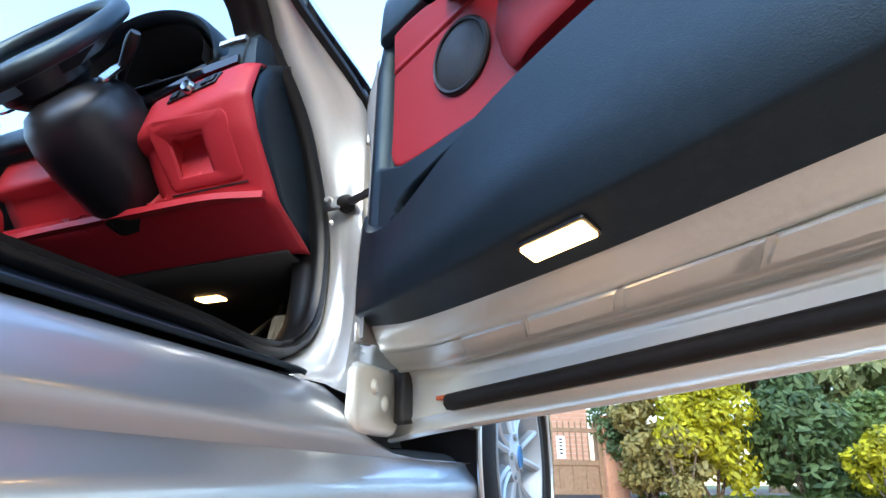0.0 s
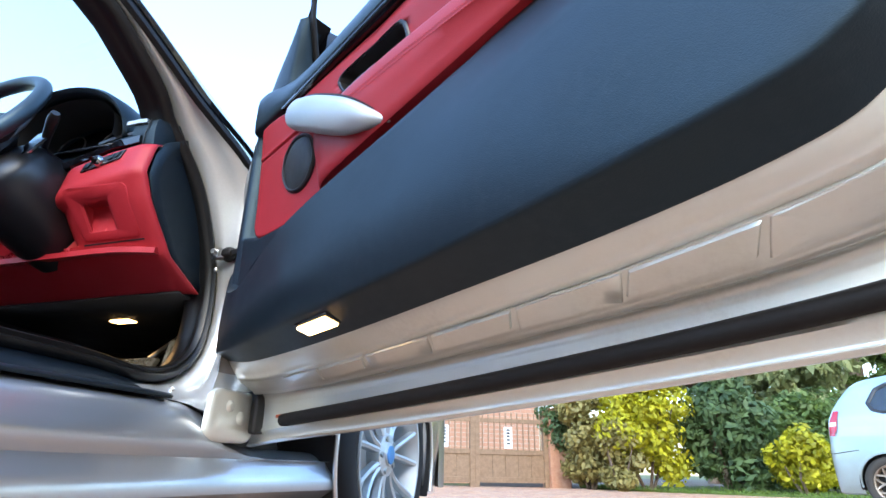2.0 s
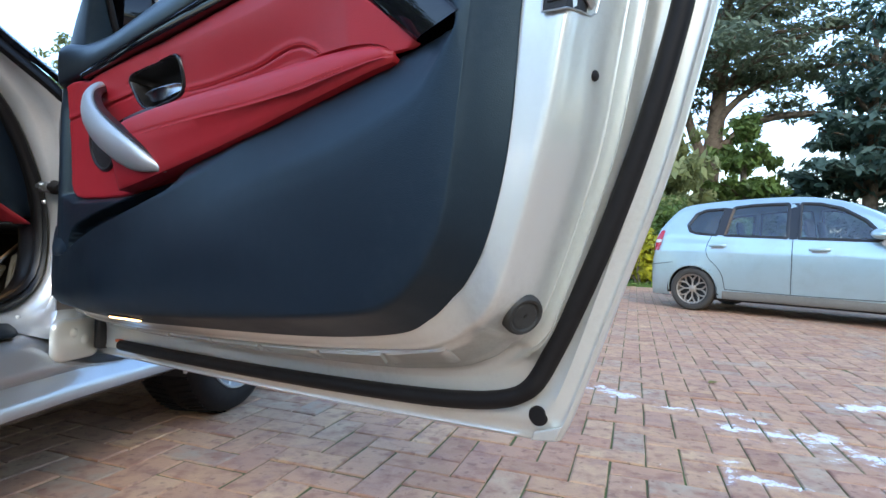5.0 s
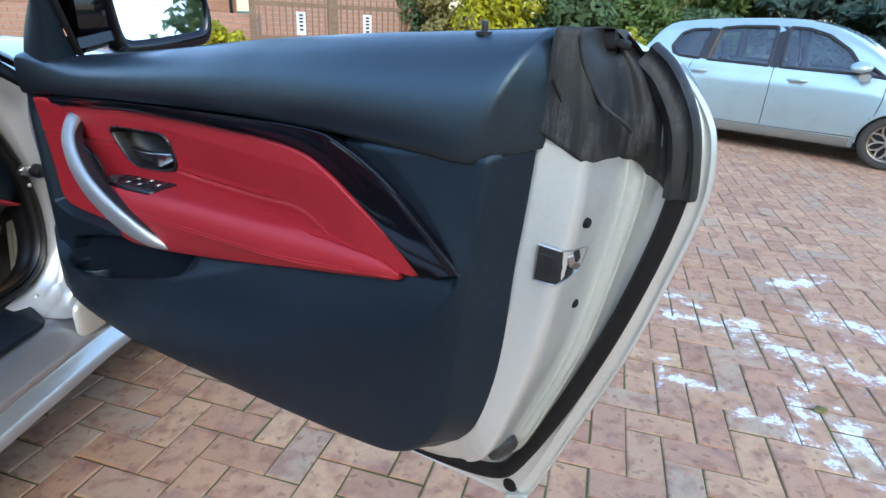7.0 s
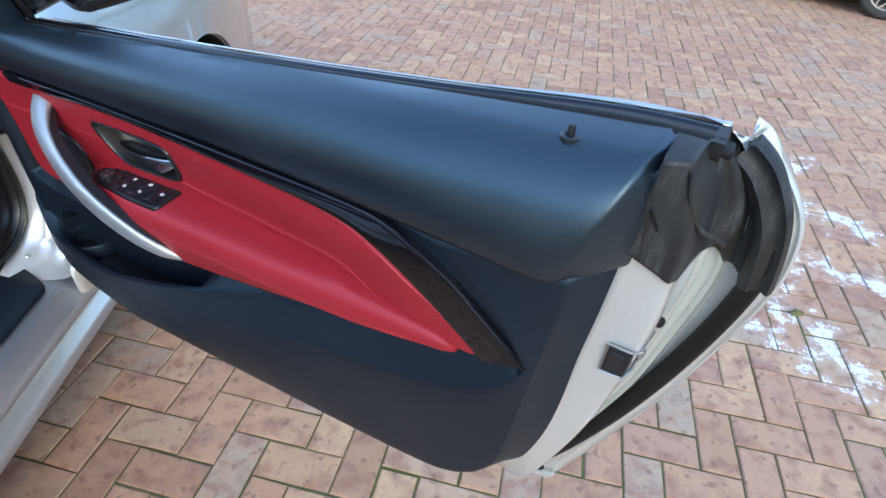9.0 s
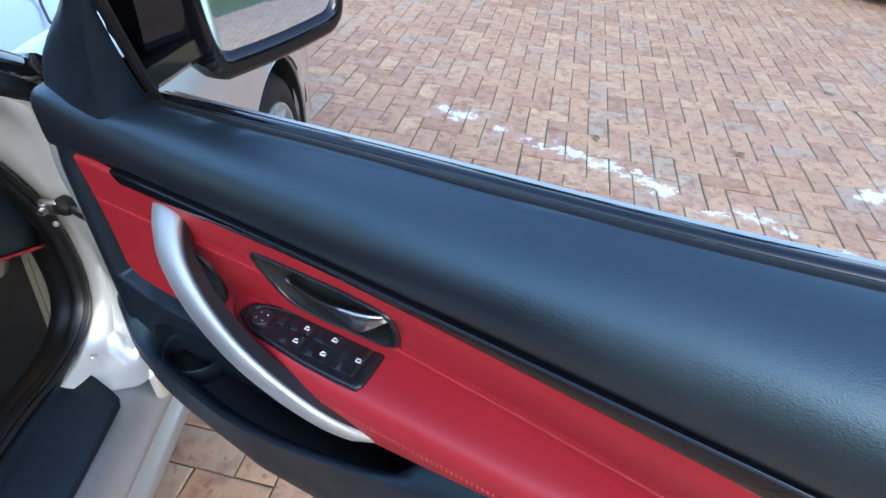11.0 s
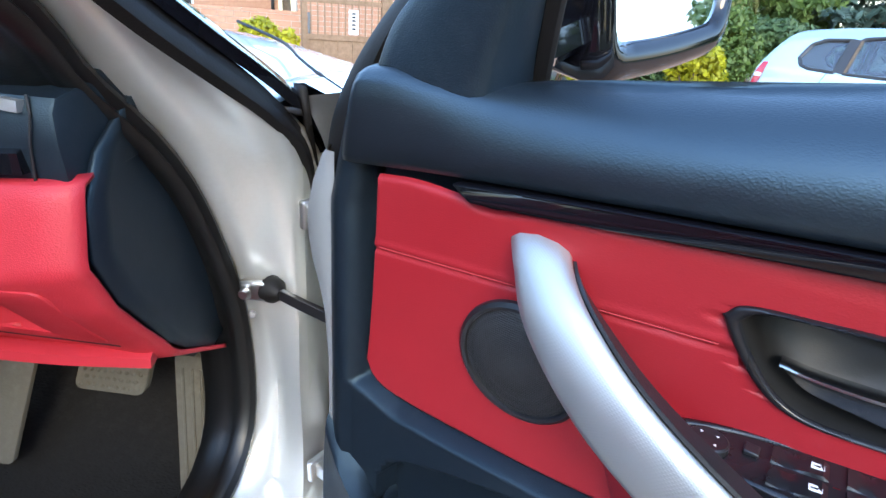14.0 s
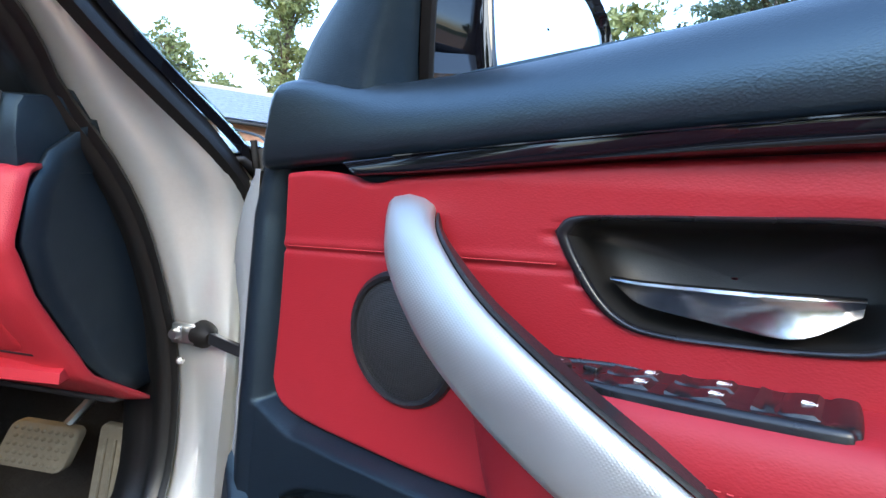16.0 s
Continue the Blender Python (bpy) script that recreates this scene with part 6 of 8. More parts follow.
def knee_y(x, z):
    """Depth of the red panel at a height."""
    f = fold_z(x)
    y = float(np.interp(z, [0.648, 0.70, 0.712, 0.727, 0.76, 0.80, f - 0.008, f, f + 0.008, f + 0.06, f + 0.09], [0.30, 0.20, 0.188, 0.177, 0.148, 0.116, 0.096, 0.0905, 0.0905, 0.100, 0.110]))
    wrap = min(1.0, max(0.0, (-0.335 - x) / 0.06))
    return y + 0.05 * wrap ** 2 * (z > 0.73) + 0.014 * max(0.0, (x + 0.168) / 0.032) ** 2


def knee_top(x):
    if x > -0.25:
        return 0.913 + 0.08 * (x + 0.25)
    if x > -0.385:
        return 0.913 + 0.27 * (x + 0.25)
    mid = math.exp(-((x + 0.487) / 0.098) ** 6)
    return 0.885 - 0.155 * mid


kx = np.concatenate([np.linspace(-0.80, -0.62, 7), np.linspace(-0.60, -0.37, 24), np.linspace(-0.36, -0.136, 24)])
rows = []
for t in np.concatenate([[0, 0.02, 0.05], np.linspace(0.08, 1, 44)]):
    rows.append([(x, knee_y(x, knee_top(x) + (0.648 - knee_top(x)) * t) + (0.010 if t == 0 else 0.0), knee_top(x) + (0.648 - knee_top(x)) * t) for x in kx])
kv, kf = grid(rows)
kf = [f for f in kf if not (-0.303 < np.mean([kv[i][0] for i in f]) < -0.231 and 0.752 < np.mean([kv[i][2] for i in f]) < 0.799)]
part("knee_panel", (kv, kf), M["redpl"], car, "red moulded knee panel", solid=0.005, offset=1, angle=50)
part("lower_lip", sweep(cr([(-0.80, 0.172, 0.712), (-0.6, 0.165, 0.710), (-0.4, 0.168, 0.712), (-0.25, 0.172, 0.713), (-0.15, 0.19, 0.710)], 24), [(-0.008, -0.010), (-0.010, 0.002), (0.0, 0.006), (0.012, 0.0), (0.012, -0.012)]), M["redpl"], car, "red ledge", angle=60)
flap = np.array(rounded(-0.332, 0.732, -0.176, 0.826, 0.012))
pk = np.array(rounded(-0.306, 0.748, -0.228, 0.803, 0.003))
pkc, flc = pk.mean(0), flap.mean(0)


def flap_at(ol, c, k, d):
    return [(a, knee_y(a, b) - d, b) for a, b in c + (ol - c) * k]


def ramp_at(k):
    return [(a, knee_y(a, b) - 0.006 + 0.034 * min(1.0, max(0.0, (b - 0.749) / 0.05)) ** 0.8, b) for a, b in pkc + (pk - pkc) * k]


fl = part("glove_flap", grid([flap_at(flap, flc, 1.0, 0.004), flap_at(flap, flc, 0.995, 0.007), flap_at(flap, flc, 0.98, 0.0085), flap_at(flap, flc, 0.93, 0.009), flap_at(pk, pkc, 1.04, 0.009), flap_at(pk, pkc, 1.0, 0.008), ramp_at(0.985)], wrap=True), M["redpl"], car, "red flap of a small dash compartment", angle=35)
part("finger_recess", grid([ramp_at(0.985), ramp_at(0.8), ramp_at(0.5), ramp_at(0.02)], wrap=True), M["redpl"], fl, "red scooped finger recess", angle=60)
part("flap_gap", tube([(x, knee_y(x, 0.7295) - 0.004, 0.7295) for x in np.linspace(-0.336, -0.172, 8)], 0.003, 6), M["dark"], fl)
# light switch panel


def sw_at(a, b, d):
    z = 0.862 + b + 0.27 * (a + 0.305) * 0.80
    return (a + 0.25 * b, knee_y(a, z) - 0.004 - d, z)


lsp = part("light_switch", slab(np.array(rounded(-0.305, 0.0, -0.205, 0.026, 0.003)), -0.004, 0.005, sw_at, 0.002), M["satin"], car, "black headlight switch panel", angle=40)
dl = part("dial", lathe([(0.001, 0.013), (0.009, 0.013), (0.0115, 0.010), (0.013, 0.0)], 28, "y"), M["chrome"], lsp, "silver rotary dial")
dl.matrix_local = Matrix.Translation(sw_at(-0.262, 0.013, 0.004)) @ Matrix.Scale(-1, 4, (0, 1, 0))
for a0, a1 in ((-0.299, -0.284), (-0.236, -0.224), (-0.220, -0.210)):
    part("button", slab(np.array(rounded(a0, 0.005, a1, 0.020, 0.002)), 0.004, 0.0085, sw_at, 0.001), M["card"], lsp, angle=40)

# dash top, end cap, cluster
part("dash_side", grid([[(-0.144 - 0.010 * math.sin(math.pi * min(1, (y - y0) / 0.2)), y, z) for y in np.linspace(y0 - 0.002, 0.55, 14)] for z, y0 in ((0.66, 0.288), (0.69, 0.235), (0.72, 0.20), (0.76, 0.17), (0.80, 0.138), (0.85, 0.115), (0.90, 0.12), (0.94, 0.14), (0.97, 0.18), (0.985, 0.2))]), M["card"], car, "black dash end panel", solid=0.006, angle=60)
dx = np.concatenate([np.linspace(-1.66, -0.66, 14), np.linspace(-0.62, -0.146, 26)])


def dash_z(x, k):
    return max(-0.055, (0.08 if x > -0.25 else 0.27) * (x + 0.25) - 0.024) * k if x < -0.161 else -0.017 * k


part("dash_top", grid([[(x, y, z + dash_z(x, k)) for x in dx] for y, z, k in ((0.126, 0.938, 1), (0.112, 0.944, 1), (0.108, 0.955, 1), (0.112, 0.970, 0.8), (0.130, 0.985, 0.6), (0.160, 1.006, 0.4), (0.188, 1.022, 0.3), (0.28, 1.008, 0.1), (0.38, 0.968, 0), (0.60, 0.94, 0))]), M["card"], car, "black grained dash top", solid=0.006, offset=-1, angle=60)
part("dash_end_cap", slab(np.array([(0.111, 0.917), (0.106, 0.950), (0.106, 0.976), (0.112, 0.987), (0.150, 0.996), (0.190, 1.018), (0.24, 1.022), (0.24, 0.93), (0.15, 0.915)]), -0.205, -0.144, lambda a, b, d: (d, a, b), 0.004), M["card"], car, "black dash end cap", angle=40)
part("cap_seam", tube(cr([(-0.172, 0.1085, 0.918), (-0.166, 0.104, 0.950), (-0.161, 0.104, 0.974), (-0.166, 0.110, 0.988)], 12), 0.0012, 6), M["dark"], car)
part("bright_strip", sweep([(-0.225, 0.106, 0.982), (-0.19, 0.105, 0.982), (-0.168, 0.105, 0.980)], [(-0.004, -0.0045), (-0.004, 0.0045), (0.004, 0.0045), (0.004, -0.0045)]), M["alu"], car, "knurled aluminium dash strip")
for k in range(6):
    y = 0.126 + 0.010 * k
    part("vent_slat", sweep([(x, y, float(np.interp(y, [0.112, 0.130, 0.160, 0.188], [0.970, 0.985, 1.006, 1.022])) + dash_z(x, 0.6 - 0.05 * k) + 0.004) for x in (-0.32, -0.26, -0.212)], [(-0.003, -0.004), (-0.003, 0.002), (0.003, 0.003), (0.003, -0.004)]), M["satin"], car, angle=40)
part("dash_strip", sweep([(x, 0.107, 0.954 + dash_z(x, 1)) for x in np.linspace(-0.40, -0.176, 10)], [(-0.004, -0.009), (-0.005, 0.008), (0.0, 0.011), (0.006, 0.008), (0.006, -0.009)]), M["gloss"], car, "gloss black dash strip", angle=60)
hood = []
for y, k, dz in ((0.10, 0.93, -0.004), (0.085, 0.97, -0.002), (0.080, 1.0, 0.0), (0.088, 1.03, 0.002), (0.13, 1.04, 0.004), (0.22, 1.0, 0.004), (0.34, 0.88, 0.0)):
    hood.append([(-0.425 + 0.178 * k * math.cos(a), y + 0.035 * (1 - math.sin(a)), 0.965 + dz + (0.135 * k) * max(0, math.sin(a)) ** 0.75) for a in np.linspace(0, math.pi, 32)])
clu = part("instrument_hood", grid(hood), M["card"], car, "black hooded instrument binnacle", solid=0.006, angle=60)
part("hood_inner", grid([[(-0.425 + 0.160 * k * math.cos(a), y, 0.965 + (0.120 * k) * max(0, math.sin(a)) ** 0.75) for a in np.linspace(0, math.pi, 32)] for y, k in ((0.105, 1.0), (0.13, 0.96), (0.175, 0.93), (0.20, 0.9))]), M["dark"], clu, "dark inner ring of the binnacle", angle=60)
part("instrument_face", grid([[(-0.425 + 0.150 * q * math.cos(a), 0.195 + 0.02 * math.sin(a) * q, 0.962 + 0.115 * q * math.sin(a)) for a in np.linspace(0, math.pi, 28)] for q in (0.02, 0.5, 1.0)]), M["gloss"], clu, "dark instrument glass")
for xx in (-0.495, -0.355):
    part("dial_ring", tube([(xx + 0.042 * math.cos(a), 0.188 + 0.2 * 0.04 * math.sin(a), 1.01 + 0.042 * math.sin(a)) for a in np.linspace(0, 2 * math.pi, 32, endpoint=False)], 0.002, 6, up=(0, 1, 0), closed=True), M["blackpl"], clu)
part("binnacle_floor", grid([[(x, y, z) for x in np.linspace(-0.60, -0.25, 8)] for y, z in ((0.10, 0.935), (0.14, 0.962), (0.21, 0.968))]), M["satin"], clu, "black ledge under the instruments", solid=0.004)

# column, wheel and stalk
cdir = Vector((0, -0.90, 0.42)).normalized()
col0 = Vector((-0.466, 0.150, 0.815))
rows = []
for d, r, ry in ((-0.10, 0.075, 0.095), (-0.04, 0.090, 0.104), (0.03, 0.101, 0.107), (0.08, 0.103, 0.103), (0.115, 0.097, 0.092), (0.135, 0.083, 0.075), (0.148, 0.05, 0.045), (0.15, 0.002, 0.002)):
    c = col0 + cdir * d
    upv = Vector((0, 0.42, 0.90)).normalized()
    rows.append([tuple(c + Vector((1, 0, 0)) * r * math.cos(a) + upv * ry * math.sin(a)) for a in np.linspace(0, 2 * math.pi, 28, endpoint=False)])
part("column_shroud", grid(rows, wrap=True), M["blackpl"], car, "scratched black steering column shroud", angle=60)
part("shroud_seam", tube([tuple(col0 + cdir * d + Vector((1, 0, 0)) * rr * math.cos(a) + Vector((0, 0.42, 0.90)).normalized() * rr * math.sin(a)) for d, rr, a in ((-0.04, 0.097, 0.75), (0.03, 0.1045, 0.75), (0.08, 0.1035, 0.75), (0.115, 0.095, 0.75))], 0.0012, 6), M["dark"], car)
part("column_gap", grid([[(-0.475 + r * math.cos(a), y, 0.80 + 0.9 * r * math.sin(a)) for a in np.linspace(0, 2 * math.pi, 24, endpoint=False)] for y, r in ((0.19, 0.112), (0.34, 0.10))], wrap=True), M["dark"], car, "dark opening round the steering column")
stw = new("steering_wheel")
stw.parent = car
tagged(stw, "black leather steering wheel with paddles")
sc = Vector((-0.525, -0.012, 0.935))
stw.matrix_local = Matrix.Translation(sc) @ cdir.to_track_quat("Z", "Y").to_matrix().to_4x4()
part("rim", tube([(0.178 * math.cos(a), 0.178 * math.sin(a), 0.02) for a in np.linspace(0, 2 * math.pi, 64, endpoint=False)], 0.0165, 14, closed=True), M["pad"], stw, "black leather wheel rim", angle=80)
part("boss", lathe([(0.001, 0.02), (0.06, 0.016), (0.085, 0.0), (0.08, -0.04), (0.06, -0.06)], 32), M["blackpl"], stw, "black wheel boss")
for a in (0.0, math.pi, -math.pi / 2):
    p0, p1 = 0.06, 0.172
    part("spoke", sweep([(p0 * math.cos(a), p0 * math.sin(a), -0.015), (0.12 * math.cos(a), 0.12 * math.sin(a), -0.008), (p1 * math.cos(a), p1 * math.sin(a), 0.014)], [(-0.028, -0.012), (-0.026, 0.008), (0.026, 0.008), (0.028, -0.012)]), M["blackpl"], stw, "black wheel spoke", angle=50)
for s_ in (1, -1):
    part("paddle", slab(np.array(rounded(-0.02, -0.045, 0.022, 0.045, 0.015)), 0.0, 0.006, lambda a, b, d: (s_ * (0.115 + a), b + 0.02, -0.055 - d), 0.003), M["chrome"], stw, "silver gear paddle", angle=40)
part("indicator_stalk", tube(cr([(-0.450, 0.098, 0.925), (-0.434, 0.087, 0.936), (-0.405, 0.066, 0.948), (-0.372, 0.045, 0.962), (-0.350, 0.032, 0.975), (-0.341, 0.027, 0.981)], 14), 0.0095, 14, scale=[0.75, 0.75, 0.78, 0.8, 0.85, 0.9, 0.95, 1.0, 1.05, 1.1, 1.2, 1.25, 1.2, 0.9]), M["blackpl"], car, "black indicator stalk", angle=60)
part("cabin_mirror", slab(np.array(rounded(-0.92, 1.265, -0.68, 1.325, 0.025)), 0.0, 0.035, lambda a, b, d: (a, -0.08 - d, b), 0.01), M["blackpl"], car, "black cabin mirror", angle=50)
part("cabin_mirror_arm", tube([(-0.80, -0.06, 1.31), (-0.80, -0.03, 1.345), (-0.80, 0.0, 1.37)], 0.012, 10), M["blackpl"], car)

# centre console edge and key slot of the passenger side
part("centre_stack", grid([[(x, y, z) for x in np.linspace(-1.08, -0.80, 8)] for y, z in ((0.10, 0.955), (0.09, 0.90), (0.10, 0.80), (0.06, 0.72), (-0.05, 0.66))]), M["blackpl"], car, "black centre console", solid=0.01, angle=60)
part("knee_bolster", sweep(cr([(-0.835, -0.12, 0.64), (-0.832, 0.0, 0.68), (-0.83, 0.10, 0.72), (-0.83, 0.17, 0.74)], 14), circle(0.045, 14, 0.06)), M["red"], car, "red padded console bolster", angle=70)

# footwell lamp, pedals
part("footwell_lamp", slab(np.array(rounded(-0.495, 0.415, -0.43, 0.445, 0.004)), 0.0, 0.004, lambda a, b, d: (a, b, 0.632 - d)), M["lamp"], car, "lit footwell lamp")
part("under_dash", grid([[(x, y, z) for x in (-0.82, -0.165)] for y, z in ((0.285, 0.648), (0.40, 0.638), (0.60, 0.63), (0.73, 0.62))]), M["dark"], car, "dark panel under the dash", solid=0.006)
bp = part("brake_pedal", slab(np.array(rounded(-0.060, -0.034, 0.060, 0.034, 0.014)), 0.0, 0.016, lambda a, b, d: (-0.385 + a, 0.425 + 0.55 * b - d, 0.503 + 0.83 * b), 0.004), M["pedal"], car, "worn grey brake pedal with raised pattern", angle=40)
dots = []
for i in range(9):
    for j in range(5):
        a, b = -0.048 + 0.012 * i + (0.006 if j % 2 else 0), -0.024 + 0.012 * j
        if abs(a) < 0.053:
            dots.append(lathe([(0.0008, 0.0035), (0.003, 0.0025), (0.005, 0.0)], 6))
            v, f = dots.pop()
            dots.append(([(p[0] - 0.385 + a, 0.425 + 0.55 * b - 0.016 - p[2], 0.503 + 0.83 * b + p[1]) for p in v], f))
part("pedal_tread", join(*dots), M["pedal"], bp)
part("pedal_arm", tube([(-0.36, 0.44, 0.53), (-0.33, 0.50, 0.60), (-0.33, 0.53, 0.68)], 0.008, 8), M["steel"], bp)
ap = part("accelerator", slab(np.array(rounded(-0.028, -0.14, 0.028, 0.14, 0.008)), 0.0, 0.012, lambda a, b, d: (-0.222 + a - 0.10 * b, 0.365 + 0.28 * b - d, 0.435 + 0.92 * b), 0.004), M["pedal"], car, "worn long accelerator pedal", angle=40)
for k in (-0.015, 0.0, 0.015):
    part("pedal_rib", tube([(-0.222 + k - 0.10 * b, 0.352 + 0.28 * b, 0.435 + 0.92 * b) for b in (-0.12, 0.0, 0.12)], 0.0025, 6), M["pedal"], ap)
part("pedal_foot", slab(np.array(rounded(-0.04, -0.02, 0.034, 0.018, 0.006)), 0.0, 0.03, lambda a, b, d: (-0.209 + a, 0.335 - d + 0.02, 0.30 + b), 0.004), M["rubber"], ap)
part("foot_rest", slab(np.array(rounded(-0.04, -0.14, 0.04, 0.14, 0.01)), 0.0, 0.01, lambda a, b, d: (-0.60 + a, 0.44 + 0.5 * b - d, 0.44 + 0.85 * b), 0.004), M["pedal"], car, "dark ribbed foot rest", angle=40)

# rear of the body and the seats: unseen, added to darken the door's reflections
def seat(x, name_label):
    st = new("seat")
    st.parent = car
    tagged(st, name_label)
    rows = [[(x + 0.24 * k * c, -0.45 + 0.27 * k * q + 0.0, z) for c, q in [(math.copysign(abs(math.cos(a)) ** 0.5, math.cos(a)), math.copysign(abs(math.sin(a)) ** 0.5, math.sin(a))) for a in np.linspace(0, 2 * math.pi, 32, endpoint=False)]] for z, k in ((0.30, 0.92), (0.40, 1.0), (0.50, 1.0), (0.545, 0.94), (0.56, 0.8), (0.55, 0.4), (0.55, 0.02))]
    part("cushion", grid(rows, wrap=True), M["red"], st, angle=60)
    rows = [[(x + 0.23 * k * c, -0.72 - 0.16 * (z - 0.5) + 0.07 * kk * q, z) for c, q in [(math.copysign(abs(math.cos(a)) ** 0.6, math.cos(a)), math.copysign(abs(math.sin(a)) ** 0.6, math.sin(a))) for a in np.linspace(0, 2 * math.pi, 32, endpoint=False)]] for z, k, kk in ((0.42, 0.9, 0.9), (0.6, 1.0, 1.1), (0.85, 1.0, 1.0), (1.0, 0.85, 0.8), (1.06, 0.6, 0.6), (1.08, 0.5, 0.6), (1.18, 0.5, 0.7), (1.23, 0.4, 0.5), (1.235, 0.02, 0.02))]
    part("backrest", grid(rows, wrap=True), M["red"], st, angle=60)
    return st


seat(-0.50, "unseen red leather front seat")
seat(-1.18, "unseen red leather front seat")
body = [(-0.02, 0.20), (0.035, 0.24), (0.05, 0.45), (0.06, 0.70), (0.04, 0.88), (0.0, 0.96), (-0.06, 0.985), (-0.14, 0.985), (-0.16, 0.80), (-0.17, 0.45)]
part("rear_quarter", grid([[(x - 0.12 * max(0, -y - 1.8) ** 2, y, z) for x, z in body] for y in (-0.98, -1.2, -1.6, -2.0, -2.4, -2.7)]), M["silver"], car, "unseen silver rear quarter panel", solid=0.004, angle=60)
part("rear_quarter", grid([[(2 * XC - x + 0.12 * max(0, -y - 1.8) ** 2, y, z) for x, z in body] for y in (-0.98, -1.2, -1.6, -2.0, -2.4, -2.7)]), M["silver"], car, solid=0.004, angle=60)
part("rear_deck", grid([[(x, y, z) for x in np.linspace(XL + 0.1, XR - 0.1, 9)] for y, z in ((-1.25, 0.70), (-1.3, 0.985), (-1.6, 0.99), (-2.2, 0.975), (-2.62, 0.93), (-2.74, 0.6), (-2.70, 0.3))]), M["silver"], car, "unseen silver rear deck", solid=0.004, angle=50)
part("rear_bench", grid([[(x, y, z) for x in np.linspace(XL + 0.2, XR - 0.2, 9)] for y, z in ((-0.95, 0.30), (-0.95, 0.50), (-1.15, 0.52), (-1.25, 0.95))]), M["red"], car, "unseen red leather rear bench", solid=0.02, angle=60)

# ---- parked hatchback ----
JK = 0.85
jdir = -45.6
JR = Vector((3.58, 5.80))
hatch = thing("hatchback", pose(JR.x, JR.y, 0, 0, 0, jdir) @ Matrix.Translation((-0.62 * JK, 0.84 * JK, 0)), "pale blue silver small hatchback parked on the drive", "car")
ST = crs([(0.0, 0.50, 0.52, 0.53, 0.60), (0.02, 0.60, 0.66, 0.68, 0.70), (0.06, 0.72, 0.86, 0.90, 0.77), (0.10, 0.80, 0.95, 1.02, 0.80), (0.18, 0.86, 0.99, 1.17, 0.825), (0.28, 0.87, 1.00, 1.33, 0.832), (0.38, 0.87, 1.00, 1.42, 0.836), (0.55, 0.87, 0.995, 1.46, 0.838), (1.0, 0.87, 0.975, 1.50, 0.838), (1.7, 0.86, 0.945, 1.52, 0.838), (2.15, 0.86, 0.93, 1.47, 0.836),
          (2.5, 0.85, 0.92, 1.34, 0.834), (2.8, 0.84, 0.91, 1.15, 0.83), (3.05, 0.82, 0.90, 1.00, 0.82), (3.35, 0.78, 0.85, 0.92, 0.79), (3.62, 0.70, 0.76, 0.81, 0.72), (3.78, 0.60, 0.64, 0.66, 0.60), (3.83, 0.48, 0.50, 0.52, 0.45)], 6)
_xs = np.concatenate([np.linspace(0, 0.4, 24), np.linspace(0.425, 3.83, 136)])
ST = np.stack([_xs] + [np.interp(_xs, ST[:, 0], ST[:, k]) for k in range(1, 5)], 1)


def jsec(x, zs, belt, topz, w, side):
    """A section of the body; the flank swells over the wheels and tucks in along the doors."""
    tum = max(0.0, topz - belt)
    swell = 0.016 * (math.exp(-((x - 0.62) / 0.34) ** 2) + math.exp(-((x - 3.07) / 0.36) ** 2))
    tuck = 0.022 * math.exp(-((x - 1.8) / 0.8) ** 2)
    return [(JK * x, JK * side * a, JK * z) for a, z in ((w * 0.80, 0.17), (w * 0.945, 0.19), (w * 0.965 - tuck * 0.4, 0.25), (w * 0.985 - tuck, 0.33), (w - tuck * 0.8 + swell * 0.8, 0.44), (w * 1.003 - tuck * 0.3 + swell, 0.58), (w * 1.0 + swell * 0.6, 0.70 if zs > 0.72 else zs * 0.97), (w * 0.995, zs * 0.985), (w * 0.975, zs), (w * 0.955, belt),
                                                          (w * 0.955 - 0.16 * tum, belt + tum * 0.40), (w * 0.955 - 0.33 * tum, belt + tum * 0.80), (w * 0.90 - 0.42 * tum, belt + tum * 0.93), (w * 0.55, belt + tum * 0.99), (0.0, belt + tum * 1.0 + 0.01))]


WINDOWS = {"quarter_window": [(0.52, 1.14), (0.56, 1.06), (0.64, 1.03), (0.90, 1.01), (0.96, 1.36), (0.72, 1.345), (0.60, 1.29)],
           "rear_window": [(1.00, 1.005), (1.06, 1.375), (1.30, 1.405), (1.68, 1.415), (1.71, 0.985)],
           "front_window": [(1.83, 0.98), (1.80, 1.415), (2.0, 1.405), (2.22, 1.345), (2.46, 1.20), (2.62, 1.02), (2.60, 0.965)],
           "corner_window": [(2.66, 0.965), (2.68, 1.06), (2.80, 0.985), (2.86, 0.945)]}
both = []
for s0 in ST:
    near, far = jsec(*s0, -1), jsec(*s0, 1)
    both.append(np.vstack([lin(near[:9], 16)[:-1], lin(near[8:], 34), lin(far[8:], 34)[::-1][1:], lin(far[:9], 16)[::-1][1:]]))
jv, jf = grid(both)


def glazed(f):
    c = np.mean([jv[i] for i in f], 0) / JK
    return abs(c[1]) > 0.35 and any(inside((c[0], c[2]), w) for w in WINDOWS.values())


def arch_cut(f):
    c = np.mean([jv[i] for i in f], 0) / JK
    return abs(c[1]) > 0.70 and min(math.hypot(c[0] - 0.62, c[2] - 0.288), math.hypot(c[0] - 3.07, c[2] - 0.288)) < 0.325


